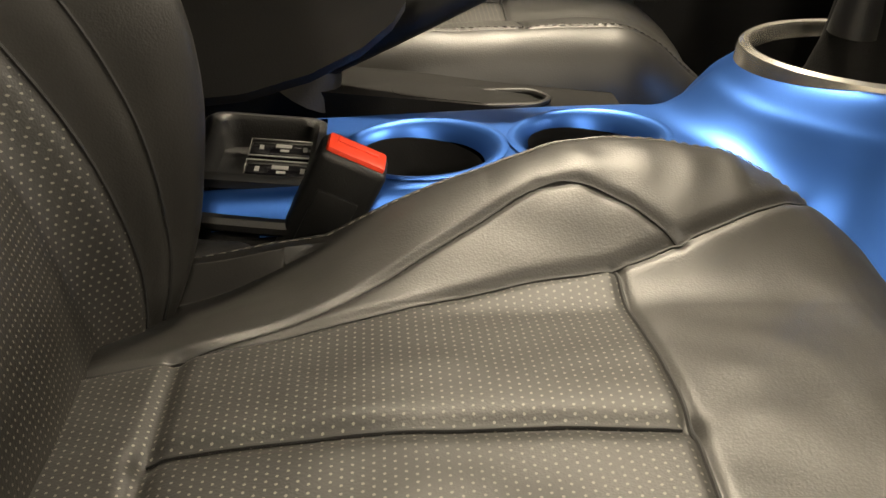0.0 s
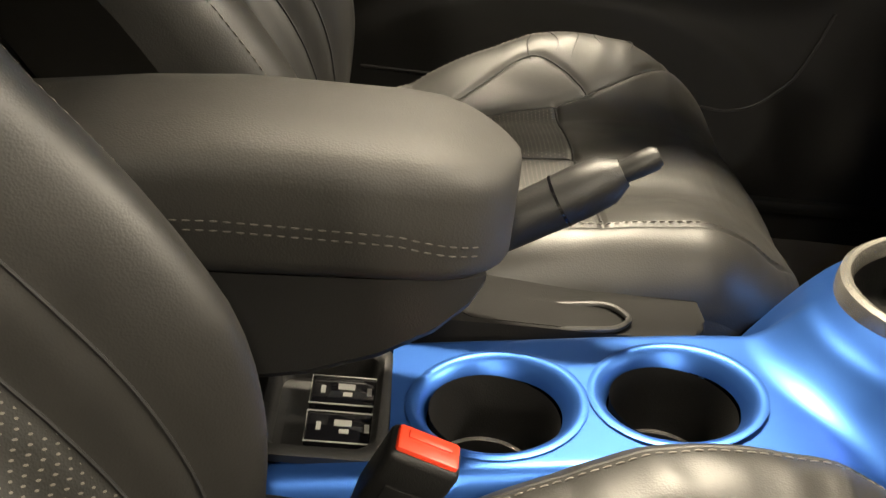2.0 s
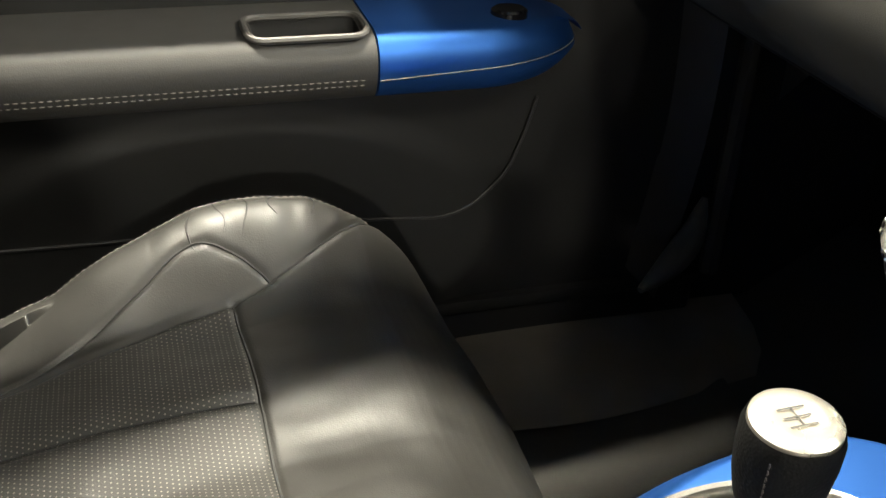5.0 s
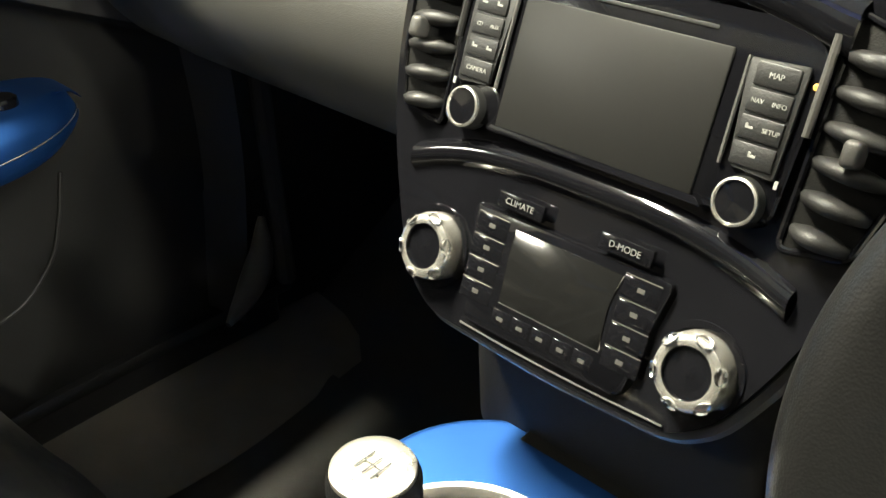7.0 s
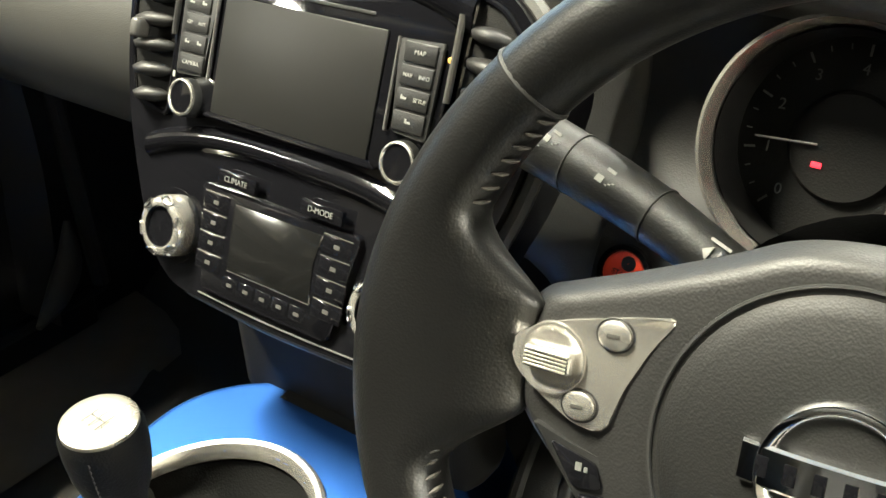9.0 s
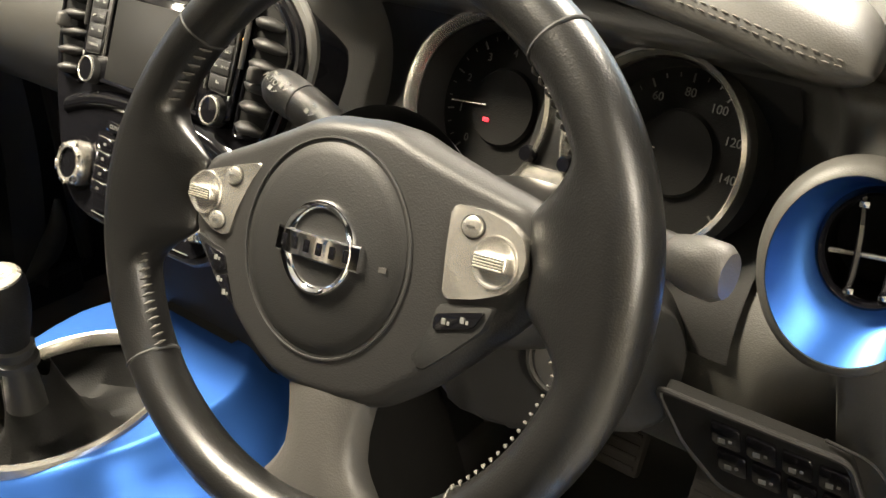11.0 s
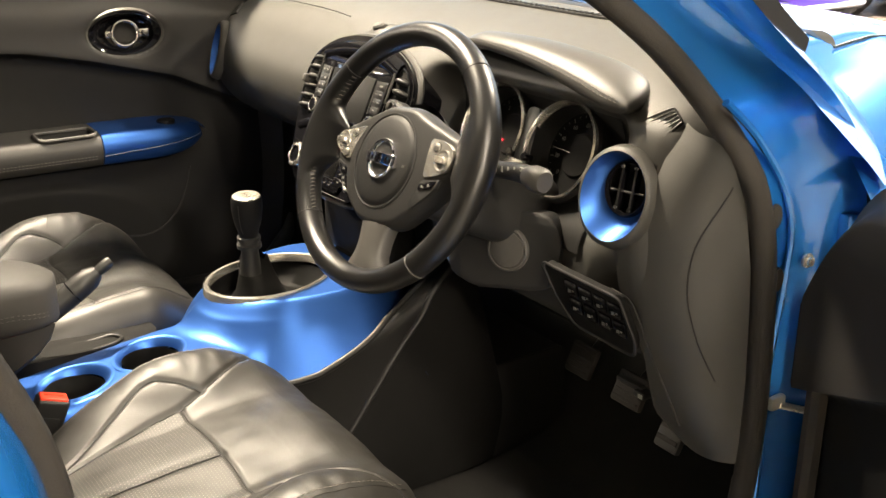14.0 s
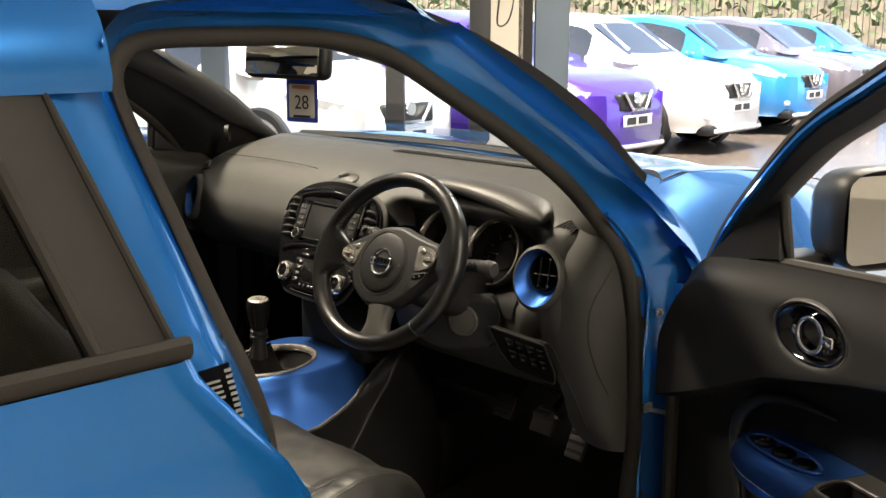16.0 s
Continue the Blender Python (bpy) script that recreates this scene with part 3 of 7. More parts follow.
# gear surround
rows = []
for k, dz in ((1.03, -0.03), (1.025, -0.004), (1.015, 0.002), (0.985, 0.0045), (0.95, 0.0035), (0.92, -0.001), (0.91, -0.008)):
    rows.append([(RING_C.x + RING_A * k * math.cos(q), RING_C.y + RING_B * k * math.sin(q), 0.653 + 0.05 * RING_B * math.sin(q) + dz) for q in lin(0, 2 * math.pi, 73)[:-1]])
part("gear_ring", grid(rows, False, True), SILVER, console, "satin silver ring round the gear lever")
rows = [[(RING_C.x + RING_A * k * math.cos(q), RING_C.y + RING_B * k * math.sin(q), 0.650 + dz + 0.004 * math.sin(5 * q + 9 * k) * (k < 0.86)) for q in lin(0, 2 * math.pi, 73)[:-1]]
        for k, dz in ((0.925, -0.004), (0.89, -0.020), (0.81, -0.034), (0.66, -0.036), (0.50, -0.030), (0.36, -0.012), (0.27, 0.015), (0.21, 0.045))]
rows = [[Vector(p) + (Vector((0.0, -0.025, 0)) * (i / 7)) for p in row] for i, row in enumerate(rows)]
part("gear_gaiter", grid(rows, False, True), GAITER, console, "black leather gear lever gaiter")
# black side strip, pocket and handbrake slot on the passenger side
strip = [(x, y) for x, y in round_poly([(-0.105, -0.50), (-0.038, -0.50), (-0.036, -0.30), (-0.034, -0.19), (-0.05, -0.165), (-0.105, -0.165)], 0.015)]
part("side_strip", prism(strip, 0.42, 0.583, None, 0.004), MATTBLACK, console)
rim = [(p[0], p[1], 0.585 + 0.12 * (p[1] + 0.24)) for p in round_poly([(-0.072, -0.345), (-0.042, -0.345), (-0.037, -0.235), (-0.05, -0.222), (-0.072, -0.235)], 0.012)]
part("pocket_rim", tube(rim, 0.0025, 8, True), TRIM, console, "dark rim of a narrow tray")
part("pocket", prism([(p[0], p[1]) for p in rim], 0.575, 0.5835), MATTBLACK, console)
side = [(0.122, -0.49), (0.128, -0.2), (0.135, -0.05), (0.15, 0.05), (0.16, 0.2), (0.16, 0.5), (-0.16, 0.5), (-0.16, 0.1), (-0.15, -0.05), (-0.108, -0.16), (-0.108, -0.49)]
part("console_base", prism(side, 0.29, 0.47, None, 0.01), TRIM, console)
part("console_flank", prism([(0.118, -0.49), (0.122, -0.10), (0.099, -0.10), (0.099, -0.49)], 0.44, 0.549, None, 0.004), TRIM, console)
part("console_tail", box((0.02, -0.62, 0.46), (0.2, 0.28, 0.2), 0.02), TRIM, console)
# heater switch tray
tray = round_poly([(-0.016, -0.477), (0.103, -0.477), (0.103, -0.392), (-0.016, -0.389)], 0.014)
tz = deck_z(-0.43)
rows = []
for inset, dz in ((0.0, -0.002), (0.0, 0.0035), (0.003, 0.006), (0.007, 0.006), (0.010, 0.003), (0.012, -0.008), (0.014, -0.016)):
    cx, cy = 0.0435, -0.4335
    rows.append([(p[0] - inset * (1 if p[0] > cx else -1) * min(1, abs(p[0] - cx) / 0.03), p[1] - inset * (1 if p[1] > cy else -1) * min(1, abs(p[1] - cy) / 0.02), tz + dz) for p in tray])
g = grid(list(reversed(rows)), False, True)
tr = part("switch_tray", (g[0], g[1] + [tuple(range(len(tray)))]), BLACK, console, "black switch tray")
for k, cx in enumerate((0.026, 0.064)):
    sw = part("rocker_switch", box((cx, -0.42, tz - 0.01), (0.030, 0.046, 0.012), 0.002), PIANO, tr, "gloss black seat heater switch")
    zt = tz - 0.0038
    part("switch_mark", join(box((cx - 0.004, -0.42, zt), (0.006, 0.011, 0.0005)), box((cx + 0.004, -0.419, zt), (0.004, 0.006, 0.0005)), box((cx, -0.435, zt), (0.008, 0.003, 0.0005)),
                             box((cx, -0.405, zt), (0.008, 0.003, 0.0005))), MARK, tr)
    part("switch_edge", tube([(cx - 0.015, -0.443, zt), (cx + 0.015, -0.443, zt), (cx + 0.015, -0.397, zt), (cx - 0.015, -0.397, zt)], 0.0006, 6, True), MARK, tr)

# gear lever
lever = thing("gear_lever", (0, -0.02, 0.66), "black leather gear lever with a brushed metal cap", "gear lever")
KN = Vector((0.010, -0.030, 0.800))
ax = Vector((0.06, -0.03, 1)).normalized()
base = KN - ax * 0.13
mk = frame_m(KN, Vector((1, 0, 0)) - ax * ax.x, ax.cross(Vector((1, 0, 0)))) @ Matrix.Diagonal((1.17, 1.17, 1.0, 1))
part("lever_shaft", tube([base, base + ax * 0.05], [0.018, 0.012], 20), BLACK, lever)
part("collar", lathe([(0.0125, -0.088), (0.0165, -0.086), (0.0165, -0.080), (0.013, -0.078), (0.013, -0.074), (0.0155, -0.073), (0.0155, -0.068), (0.012, -0.066)], mk, 32), BLACK, lever)
part("knob", lathe([(0.0125, -0.068), (0.014, -0.058), (0.0172, -0.047), (0.0195, -0.034), (0.0206, -0.020), (0.0206, -0.008), (0.0192, -0.002)], mk, 40), GAITER, lever, "stitched black leather knob")
part("knob_cap", lathe([(0.0188, -0.003), (0.0185, -0.0005), (0.016, 0.0015), (0.011, 0.0012), (0.005, 0.0006), (0.0003, 0.0005)], mk, 40, cap=False), KNOBTOP, lever, "brushed metal cap with a shift pattern")
part("knob_stitching", stitches([mk @ Vector((r * math.cos(k), r * math.sin(k), h)) for k in (5.3,) for r, h in ((0.0142, -0.058), (0.0174, -0.047), (0.0197, -0.034), (0.0208, -0.020), (0.0208, -0.007))], 0.003, 0.0012, 0.0006, (0.0003, 0.0003, 0)), DARK_THREAD, lever, kind="stuff")
part("shift_pattern", join(*[box((dx, 0, 0.0016), (0.0007, 0.012, 0.0003), 0, mk) for dx in (-0.005, 0, 0.005)], box((0, 0, 0.0016), (0.0107, 0.0007, 0.0003), 0, mk)), GREYTRIM, lever)

# armrest on the driver's seat side
arm = thing("armrest", (0.04, -0.45, 0.61), "padded dark leather centre armrest with double stitching", "armrest")
AX = 0.036


def arm_ring(y, k=1.0):
    """Section of the pad at y."""
    f = min(1, max(0.0, (y + 0.615) / 0.06)) * 1.0
    y, y0 = y + 0.022, y
    e = max(0, (y + 0.375) / 0.066)
    w = 0.064 * math.sqrt(max(0.0, 1 - max(0, e) ** 2.6)) + 0.001
    w = min(w, 0.05 + 0.014 * f)
    zt = 0.762 - 0.10 * max(0, -0.47 - y) - 0.018 * max(0, e) ** 2
    zb = 0.676 + 0.05 * (y + 0.45)
    h = (zt - zb) / 2
    zm = (zt + zb) / 2
    out = []
    for q in lin(0, 2 * math.pi, 41)[:-1]:
        cx, sz = math.cos(q), math.sin(q)
        p = 0.42 if sz > 0 else 0.3
        out.append((AX + w * math.copysign(abs(cx) ** 0.55, cx), y0, zm + h * math.copysign(abs(sz) ** p, sz) * (1 - 0.05 * cx * cx)))
    return out


ysec = [y - 0.022 for y in lin(-0.64, -0.40, 14) + [-0.375, -0.355, -0.34, -0.33, -0.322, -0.316, -0.312, -0.310]]
part("pad", flip(loft([arm_ring(y) for y in ysec])), ARM_LEATHER, arm, "dark leather pad", sharp=70)
sec = []
for y, zb, w in ((-0.63, 0.585, 0.050), (-0.46, 0.606, 0.056), (-0.42, 0.614, 0.056), (-0.38, 0.630, 0.056), (-0.35, 0.648, 0.054), (-0.332, 0.665, 0.05), (-0.325, 0.677, 0.046)):
    zt = 0.682 + 0.05 * (y + 0.45)
    y -= 0.022
    sec.append([(AX - w, y, zt), (AX - w, y, zb + 0.008), (AX - w + 0.008, y, zb), (AX + w - 0.008, y, zb), (AX + w, y, zb + 0.008), (AX + w, y, zt)])
part("armrest_body", loft(sec), TRIM, arm, "grey moulded underside")
for off in (0.0, 0.0055):
    run = []
    for y in lin(-0.62, -0.33, 80):
        e = max(0, (y + 0.375) / 0.066)
        w = 0.0645 * math.sqrt(max(0.0, 1 - e**2.6)) + 0.0005
        run.append((AX + w * 0.995, y - 0.022, 0.717 - off - 0.06 * max(0, -0.47 - y) - 0.012 * max(0, e)))
    part("stitching", stitches(run, 0.004, 0.003, 0.0006, (0.0004, 0, 0)), DARK_THREAD, arm, kind="stuff")
    run = [(2 * AX - p[0], p[1], p[2] + 0.035) for p in run]
    run = [(AX - 0.6 * (AX - p[0]) - 0.012, p[1], 0.7755 - 0.10 * max(0, -0.47 - p[1])) for p in run]

# handbrake
hb = thing("handbrake", (-0.06, -0.32, 0.58), "black handbrake lever with a push button", "handbrake")
A, B = Vector((-0.055, -0.40, 0.60)), Vector((-0.049, -0.252, 0.700))
d = (B - A).normalized()
part("grip", tube([A, A + d * 0.05, A + d * 0.10, B - d * 0.03, B - d * 0.01, B + d * 0.002], [0.013, 0.0155, 0.0175, 0.0185, 0.017, 0.010], 20), BLACK, hb)
part("collar", tube([B - d * 0.045, B - d * 0.043], [0.0189, 0.0189], 20), PIANO, hb)
part("button", tube([B, B + d * 0.012, B + d * 0.024, B + d * 0.028], [0.0075, 0.0085, 0.0085, 0.006], 16), BLACK, hb, "black release button")
part("gaiter", tube([(-0.06, -0.41, 0.575), (-0.058, -0.40, 0.60)], [0.03, 0.018], 16), LEATHER, hb)

# seat belt buckle
bk = thing("seat_belt_buckle", (0.125, -0.37, 0.50), "black seat belt buckle with a red release button", "seat belt buckle")
mb = frame_m((0.131, -0.371, 0.604), Vector((-0.02, -1, 0.36)), Vector((1, 0.0, -0.2)))
part("housing", box((0, 0, -0.05), (0.043, 0.025, 0.10), 0.005, mb, 3), BLACK, bk)
part("release_button", box((0, 0.0, 0.0), (0.037, 0.018, 0.006), 0.0022, mb, 2), RED, bk, "red plastic button")
part("button_step", box((0.0, -0.003, 0.003), (0.026, 0.006, 0.002), 0.0008, mb, 2), RED, bk)
part("housing_step", box((0.0, 0.0128, -0.05), (0.026, 0.002, 0.05), 0.0008, mb), BLACK, bk)
part("stalk", tube([mb @ Vector((0, 0, -0.085)), mb @ Vector((-0.006, 0, -0.14)), mb @ Vector((-0.01, 0.0, -0.2))], [0.014, 0.012, 0.01], 12, squash=(1, 0.5)), BLACK, bk)


# ---------- dashboard ----------
dash = thing("dashboard", (0, 0.3, 0.75), "soft grey moulded dashboard with round end vents", "dashboard")
UP = Vector((0, 0.40, 0.9165))
FACE = Vector((0, -0.9165, 0.40))


def dash_profile(x):
    """(y, z) of the dashboard's section at x, from the windscreen down to the knees."""
    a = abs(x)
    e = max(0, (a - 0.50) / 0.20)
    drv = max(0.0, min(1.0, (x - 0.13) / 0.06)) * max(0.0, min(1.0, (0.60 - x) / 0.05))
    k = 0.045 * e * e
    top = [(0.47, 1.075), (0.40, 1.072 - k), (0.33, 1.058 - k), (0.27, 1.038 - k), (0.225, 1.008 - k)]
    face_y = 0.172 + 0.02 * e
    if drv > 0:
        low = [(0.25, 0.985 - k), (0.262, 0.945), (0.25, 0.90), (0.215, 0.865), (0.192, 0.82), (0.20, 0.745), (0.235, 0.70), (0.30, 0.66), (0.40, 0.62)]
        pas = [(0.195, 0.975 - k), (face_y, 0.935), (face_y - 0.004, 0.895), (face_y + 0.006, 0.86), (face_y + 0.028, 0.828), (0.245, 0.80), (0.29, 0.785), (0.35, 0.775), (0.45, 0.76)]
        body = [(p[0] * (1 - drv) + q[0] * drv, p[1] * (1 - drv) + q[1] * drv) for p, q in zip(pas, low)]
    else:
        body = [(0.195, 0.975 - k), (face_y, 0.935), (face_y - 0.004, 0.895), (face_y + 0.006, 0.86), (face_y + 0.028, 0.828), (0.245, 0.80), (0.29, 0.785), (0.35, 0.775), (0.45, 0.76)]
        if x > 0.5:
            body = [(p[0], p[1] - 0.13 * min(1, (x - 0.5) / 0.12) * (0.96 - p[1]) / 0.2) for p in body]
    if x > 0.56:
        q = min(1, (x - 0.56) / 0.08)
        body = [(p[0] * (1 - q) + r[0] * q, p[1] * (1 - q) + r[1] * q) for p, r in zip(body, [(0.215, 0.965 - k), (0.20, 0.93), (0.19, 0.89), (0.19, 0.85), (0.195, 0.80), (0.203, 0.755), (0.213, 0.70), (0.232, 0.635), (0.29, 0.60)])]
    return smooth_curve([(0, *p) for p in top + body], 60)


def bored(geo):
    """Leave out the faces where the two dials sit."""
    vs, fs = geo
    keep = []
    for f in fs:
        p = sum((Vector(vs[i]) for i in f), Vector()) / len(f)
        if not any(math.hypot(p.x - cx, (p - Vector((cx, 0.226, 0.930))).dot(Vector((0, 0.37, 0.93)))) < 0.063 for cx in (0.300, 0.446)) or p.y > 0.30:
            if p.y > 0.26 or not any(math.hypot((p.x - cx) / 0.045, (p.z - cz) / 0.052) < 1 for cx, cz in ((0.598, 0.913), (-0.606, 0.925))):
                keep.append(f)
    return vs, keep


xs = lin(-0.70, 0.70, 281)
rows = []
for x in xs:
    rows.append([(x, min(0.455, p.y + 0.10 * max(0, (abs(x) - 0.62) / 0.08) ** 2), p.z - 1.1 * max(0, abs(x) - 0.585) * sstep(0.36, 0.44, p.y)) for p in dash_profile(x)])
part("dash_top_and_face", flip(bored(grid(rows))), DASH, dash, "grained grey soft-touch dashboard skin", sharp=60)
# airbag seam and lower edge bead
part("airbag_seam", tube([(x, 0.268 - 0.02 * ((x + 0.33) / 0.2) ** 2 - 0.012, 1.0385 + 0.0 * x) for x in lin(-0.53, -0.13, 24)], 0.0011, 6), TRIM, dash)
part("lower_bead", tube([(x, 0.258, 0.797) for x in lin(-0.62, -0.15, 12)], 0.006, 8), TRIM, dash)
part("demister_slot", join(box((0.2, 0.405, 1.0735), (0.5, 0.016, 0.004), 0.001), *[box((x, 0.405, 1.076), (0.003, 0.014, 0.002)) for x in lin(-0.03, 0.43, 36)]), TRIM, dash)
part("wiper_cowl", box((0, 0.475, 1.06), (1.14, 0.05, 0.03), 0.01), BLACK, dash)

# light sensor on top
part("sensor_mount", lathe([(0.026, -0.004), (0.024, 0.004), (0.016, 0.009), (0.009, 0.011)], frame_m((-0.03, 0.243, 1.022), (1, 0, 0), (0, 0.93, 0.37)), 32, 1.5, 1.0), DASH, dash)
part("sensor_dome", lathe([(0.0105, 0.009), (0.0105, 0.015), (0.008, 0.018), (0.0003, 0.0185)], frame_m((-0.035, 0.241, 1.02), (1, 0, 0), (0, 0.93, 0.37)), 24), GREYTRIM, dash)


def round_vent(cx, cy, cz, sgn, parent):
    """End vent: blue dish, black bezel and swivelling louvre."""
    m = frame_m((cx, cy, cz), Vector((1, 0.25 * sgn, 0)), Vector((0, 0.25, 0.97)))
    rows = []
    for f in lin(0, 1, 12):
        rx, ry = 0.0435 + (0.0302 - 0.0435) * f, 0.0525 + (0.0345 - 0.0525) * f
        ox, oy, dz = 0.0085 * sgn * f, 0.0118 * f, 0.003 - 0.019 * math.sin(f * math.pi / 2)
        rows.append([m @ Vector((ox + rx * math.cos(k), oy + ry * math.sin(k), dz)) for k in lin(0, 2 * math.pi, 65)[:-1]])
    v = part("vent_dish", flip(grid(rows, False, True)), SATIN_BLUE, parent, "satin blue dish of a round air vent", sharp=180)
    part("vent_collar", lathe([(0.058, -0.014), (0.0555, -0.002), (0.052, 0.0025), (0.0495, 0.0035), (0.0488, 0.0)], m, 64, 0.89, 1.075), DASH, v)
    m2 = m @ Matrix.Translation((0.0085 * sgn, 0.0118, -0.010))
    part("vent_bezel", lathe([(0.0305, -0.008), (0.030, -0.002), (0.0280, 0.0015), (0.0262, -0.001), (0.0255, -0.006)], m2, 48, 1.0, 1.14), PIANO, v)
    part("vent_throat", lathe([(0.0258, -0.004), (0.0245, -0.020), (0.022, -0.034), (0.0003, -0.036)], m2, 48, 1.0, 1.14), MATTBLACK, v)
    for k in (-0.0095, 0.0085):
        h = 1.12 * math.sqrt(0.027**2 - k * k)
        fin = [[(k + 0.0022 * math.sin((q + 1) * math.pi / 2) + dx, h * q, 0.0035 - 0.004 * q * q + dz) for dx, dz in ((-0.0016, -0.013), (-0.0019, -0.002), (-0.0008, 0.0), (0.0012, -0.001), (0.0019, -0.003), (0.0016, -0.013))] for q in lin(-1, 1, 13)]
        part("louvre", xf(loft(fin), m2), PIANO, v)
        for e in (-1, 1):
            part("louvre_trim", box((k + 0.001, e * (h - 0.004), 0.0012), (0.0055, 0.0035, 0.0016), 0.0006, m2), CHROME, v)
    part("louvre_bar", box((0, -0.004, -0.004), (0.046, 0.0028, 0.004), 0.001, m2), SILVER, v)


round_vent(0.598, 0.180, 0.913, 1, dash)
round_vent(-0.606, 0.180, 0.925, -1, dash)
# side window demister grilles
for s, tip, top, right, foot in ((1, (0.588, 0.2215, 0.994), (0.621, 0.246, 1.015), (0.639, 0.244, 0.999), (0.629, 0.2225, 0.981)),
                                 (-1, (-0.584, 0.2200, 0.998), (-0.612, 0.246, 1.014), (-0.634, 0.244, 1.004), (-0.622, 0.2215, 0.988))):
    corners = [Vector(p) for p in (tip, top, right, foot)]
    across = (corners[1] - corners[0]).normalized()
    out = across.cross(corners[3] - corners[0]).normalized()
    out = out if out.y < 0 else -out
    gm = frame_m(sum(corners, Vector()) / 4, tuple(across), out.cross(across))
    flat_pts = [(gm.inverted() @ p) for p in corners]
    outline = [(p.x, p.y) for p in flat_pts]
    outline = outline if s < 0 else outline[::-1]
    g = part("demister_grille", prism(round_poly(outline, 0.003), -0.010, 0.0016, gm, 0.0006), MATTBLACK, dash, "black side window demister grille")
    for k in range(6):
        q = (k + 0.2) / 5.4
        a_, b_ = flat_pts[0].lerp(flat_pts[3], q), flat_pts[1].lerp(flat_pts[2], q)
        run = [gm @ Vector((p.x, p.y + 0.0012 * math.sin(i * math.pi), 0.0017)) for i in lin(0.06, 0.95, 7) for p in [a_.lerp(b_, i)]]
        part("grille_slat", tube(run, 0.0009, 6), DASH, g)

# switch panel by the driver's knee
m = frame_m((0.566, 0.188, 0.750), (0.985, 0.17, -0.0), Vector((0.0, -0.28, 0.96)))
ol_ = round_poly([(-0.069, 0.058), (-0.048, 0.054), (0.046, 0.040), (0.062, -0.018), (0.058, -0.040), (-0.030, -0.024), (-0.054, 0.012)], 0.008)
sp_ = part("switch_panel", prism(ol_, -0.01, 0.0025, m, 0.0015), MATTBLACK, dash, "black panel of driver switches")
part("panel_edge", tube([m @ Vector((a * 1.03, b * 1.03, 0.0015)) for a, b in ol_], 0.0022, 8, True), TRIM, sp_)
for r in range(2):
    for k in range(4):
        a = -0.026 + 0.022 * k + 0.004 * r
        b = 0.030 - 0.025 * r - 0.17 * a
        part("push_switch", prism(round_poly([(a - 0.009, b + 0.0115), (a + 0.009, b + 0.0085), (a + 0.010, b - 0.0115), (a - 0.008, b - 0.0085)], 0.002), 0.002, 0.0052, m, 0.001), PIANO, sp_)
        part("switch_mark", join(box((a - 0.002, b - 0.004, 0.0054), (0.0045, 0.0045, 0.0004), 0, m), box((a + 0.0035, b - 0.003, 0.0054), (0.0022, 0.0022, 0.0004), 0, m)), DIMMARK, sp_)
# round cover under the stalk
m = frame_m((0.441, 0.148, 0.807), (0.90, 0.42, 0.0), (0.06, 0.16, 0.98))
part("column_panel", prism(round_poly([(-0.085, 0.045), (0.055, 0.055), (0.075, 0.02), (0.065, -0.045), (-0.06, -0.062), (-0.10, -0.03)], 0.02), -0.03, -0.003, m, 0.006), TRIM, dash, "dark panel under the steering column", sharp=60)
part("round_cover", lathe([(0.0300, -0.004), (0.0292, 0.002), (0.0268, 0.0032), (0.0255, 0.0008), (0.0243, 0.0008), (0.0232, 0.0030), (0.015, 0.0042), (0.0003, 0.0046)], m, 48), GREYTRIM, dash, "round grey cover beside the column")
# lower column shroud panel and knee panel seams
seal_y = lambda z: interp(z, [0.56, 0.70, 0.84, 0.92, 1.005, 1.06], [0.302, 0.300, 0.288, 0.268, 0.226, 0.18])
rows = []
for z in lin(0.585, 1.0, 30):
    y0 = interp(z, [0.585, 0.635, 0.70, 0.755, 0.80, 0.89, 0.93, 0.965, 1.0], [0.28, 0.236, 0.215, 0.205, 0.198, 0.195, 0.205, 0.222, 0.25])
    a, b = Vector((0.636, y0, z)), Vector((0.727, seal_y(z) - 0.010, z))
    rows.append([a.lerp(b, q) + Vector((0.010, -0.016, 0)) * math.sin(q * math.pi) for q in lin(0, 1, 12)])
part("dash_end", grid(rows), DASH, dash, "rounded end of the dashboard at the door", sharp=180)


def on_end(z, q):
    """A point on the dashboard's end."""
    u, v = (z - 0.585) / 0.415 * 29, q * 11
    i, j = min(28, int(u)), min(10, int(v))
    lo, hi = rows[i][j].lerp(rows[i][j + 1], v - j), rows[i + 1][j].lerp(rows[i + 1][j + 1], v - j)
    return lo.lerp(hi, u - i) + Vector((0.0002, -0.0004, 0))



part("knee_seam", tube(smooth_curve([(0.598, 0.186, 0.797), (0.625, 0.190, 0.790), (0.640, 0.193, 0.770), (0.655, 0.198, 0.735), (0.672, 0.211, 0.69), (0.688, 0.226, 0.64)], 30), 0.0012, 6), BLACK, dash)
part("end_cover_seam", tube([on_end(p.z, p.y) for p in smooth_curve([(0, 0.92, 0.945), (0, 0.68, 0.905), (0, 0.50, 0.86), (0, 0.46, 0.81), (0, 0.56, 0.75), (0, 0.72, 0.70)], 40)], 0.0010, 6), SEAMDARK, dash)
part("fuel_lever", join(box((0.566, 0.287, 0.613), (0.022, 0.02, 0.010), 0.003), box((0.54, 0.29, 0.617), (0.05, 0.012, 0.006), 0.002)), BLACK, dash)
part("lever_mark", box((0.570, 0.2766, 0.613), (0.008, 0.0006, 0.006)), MARK, dash)

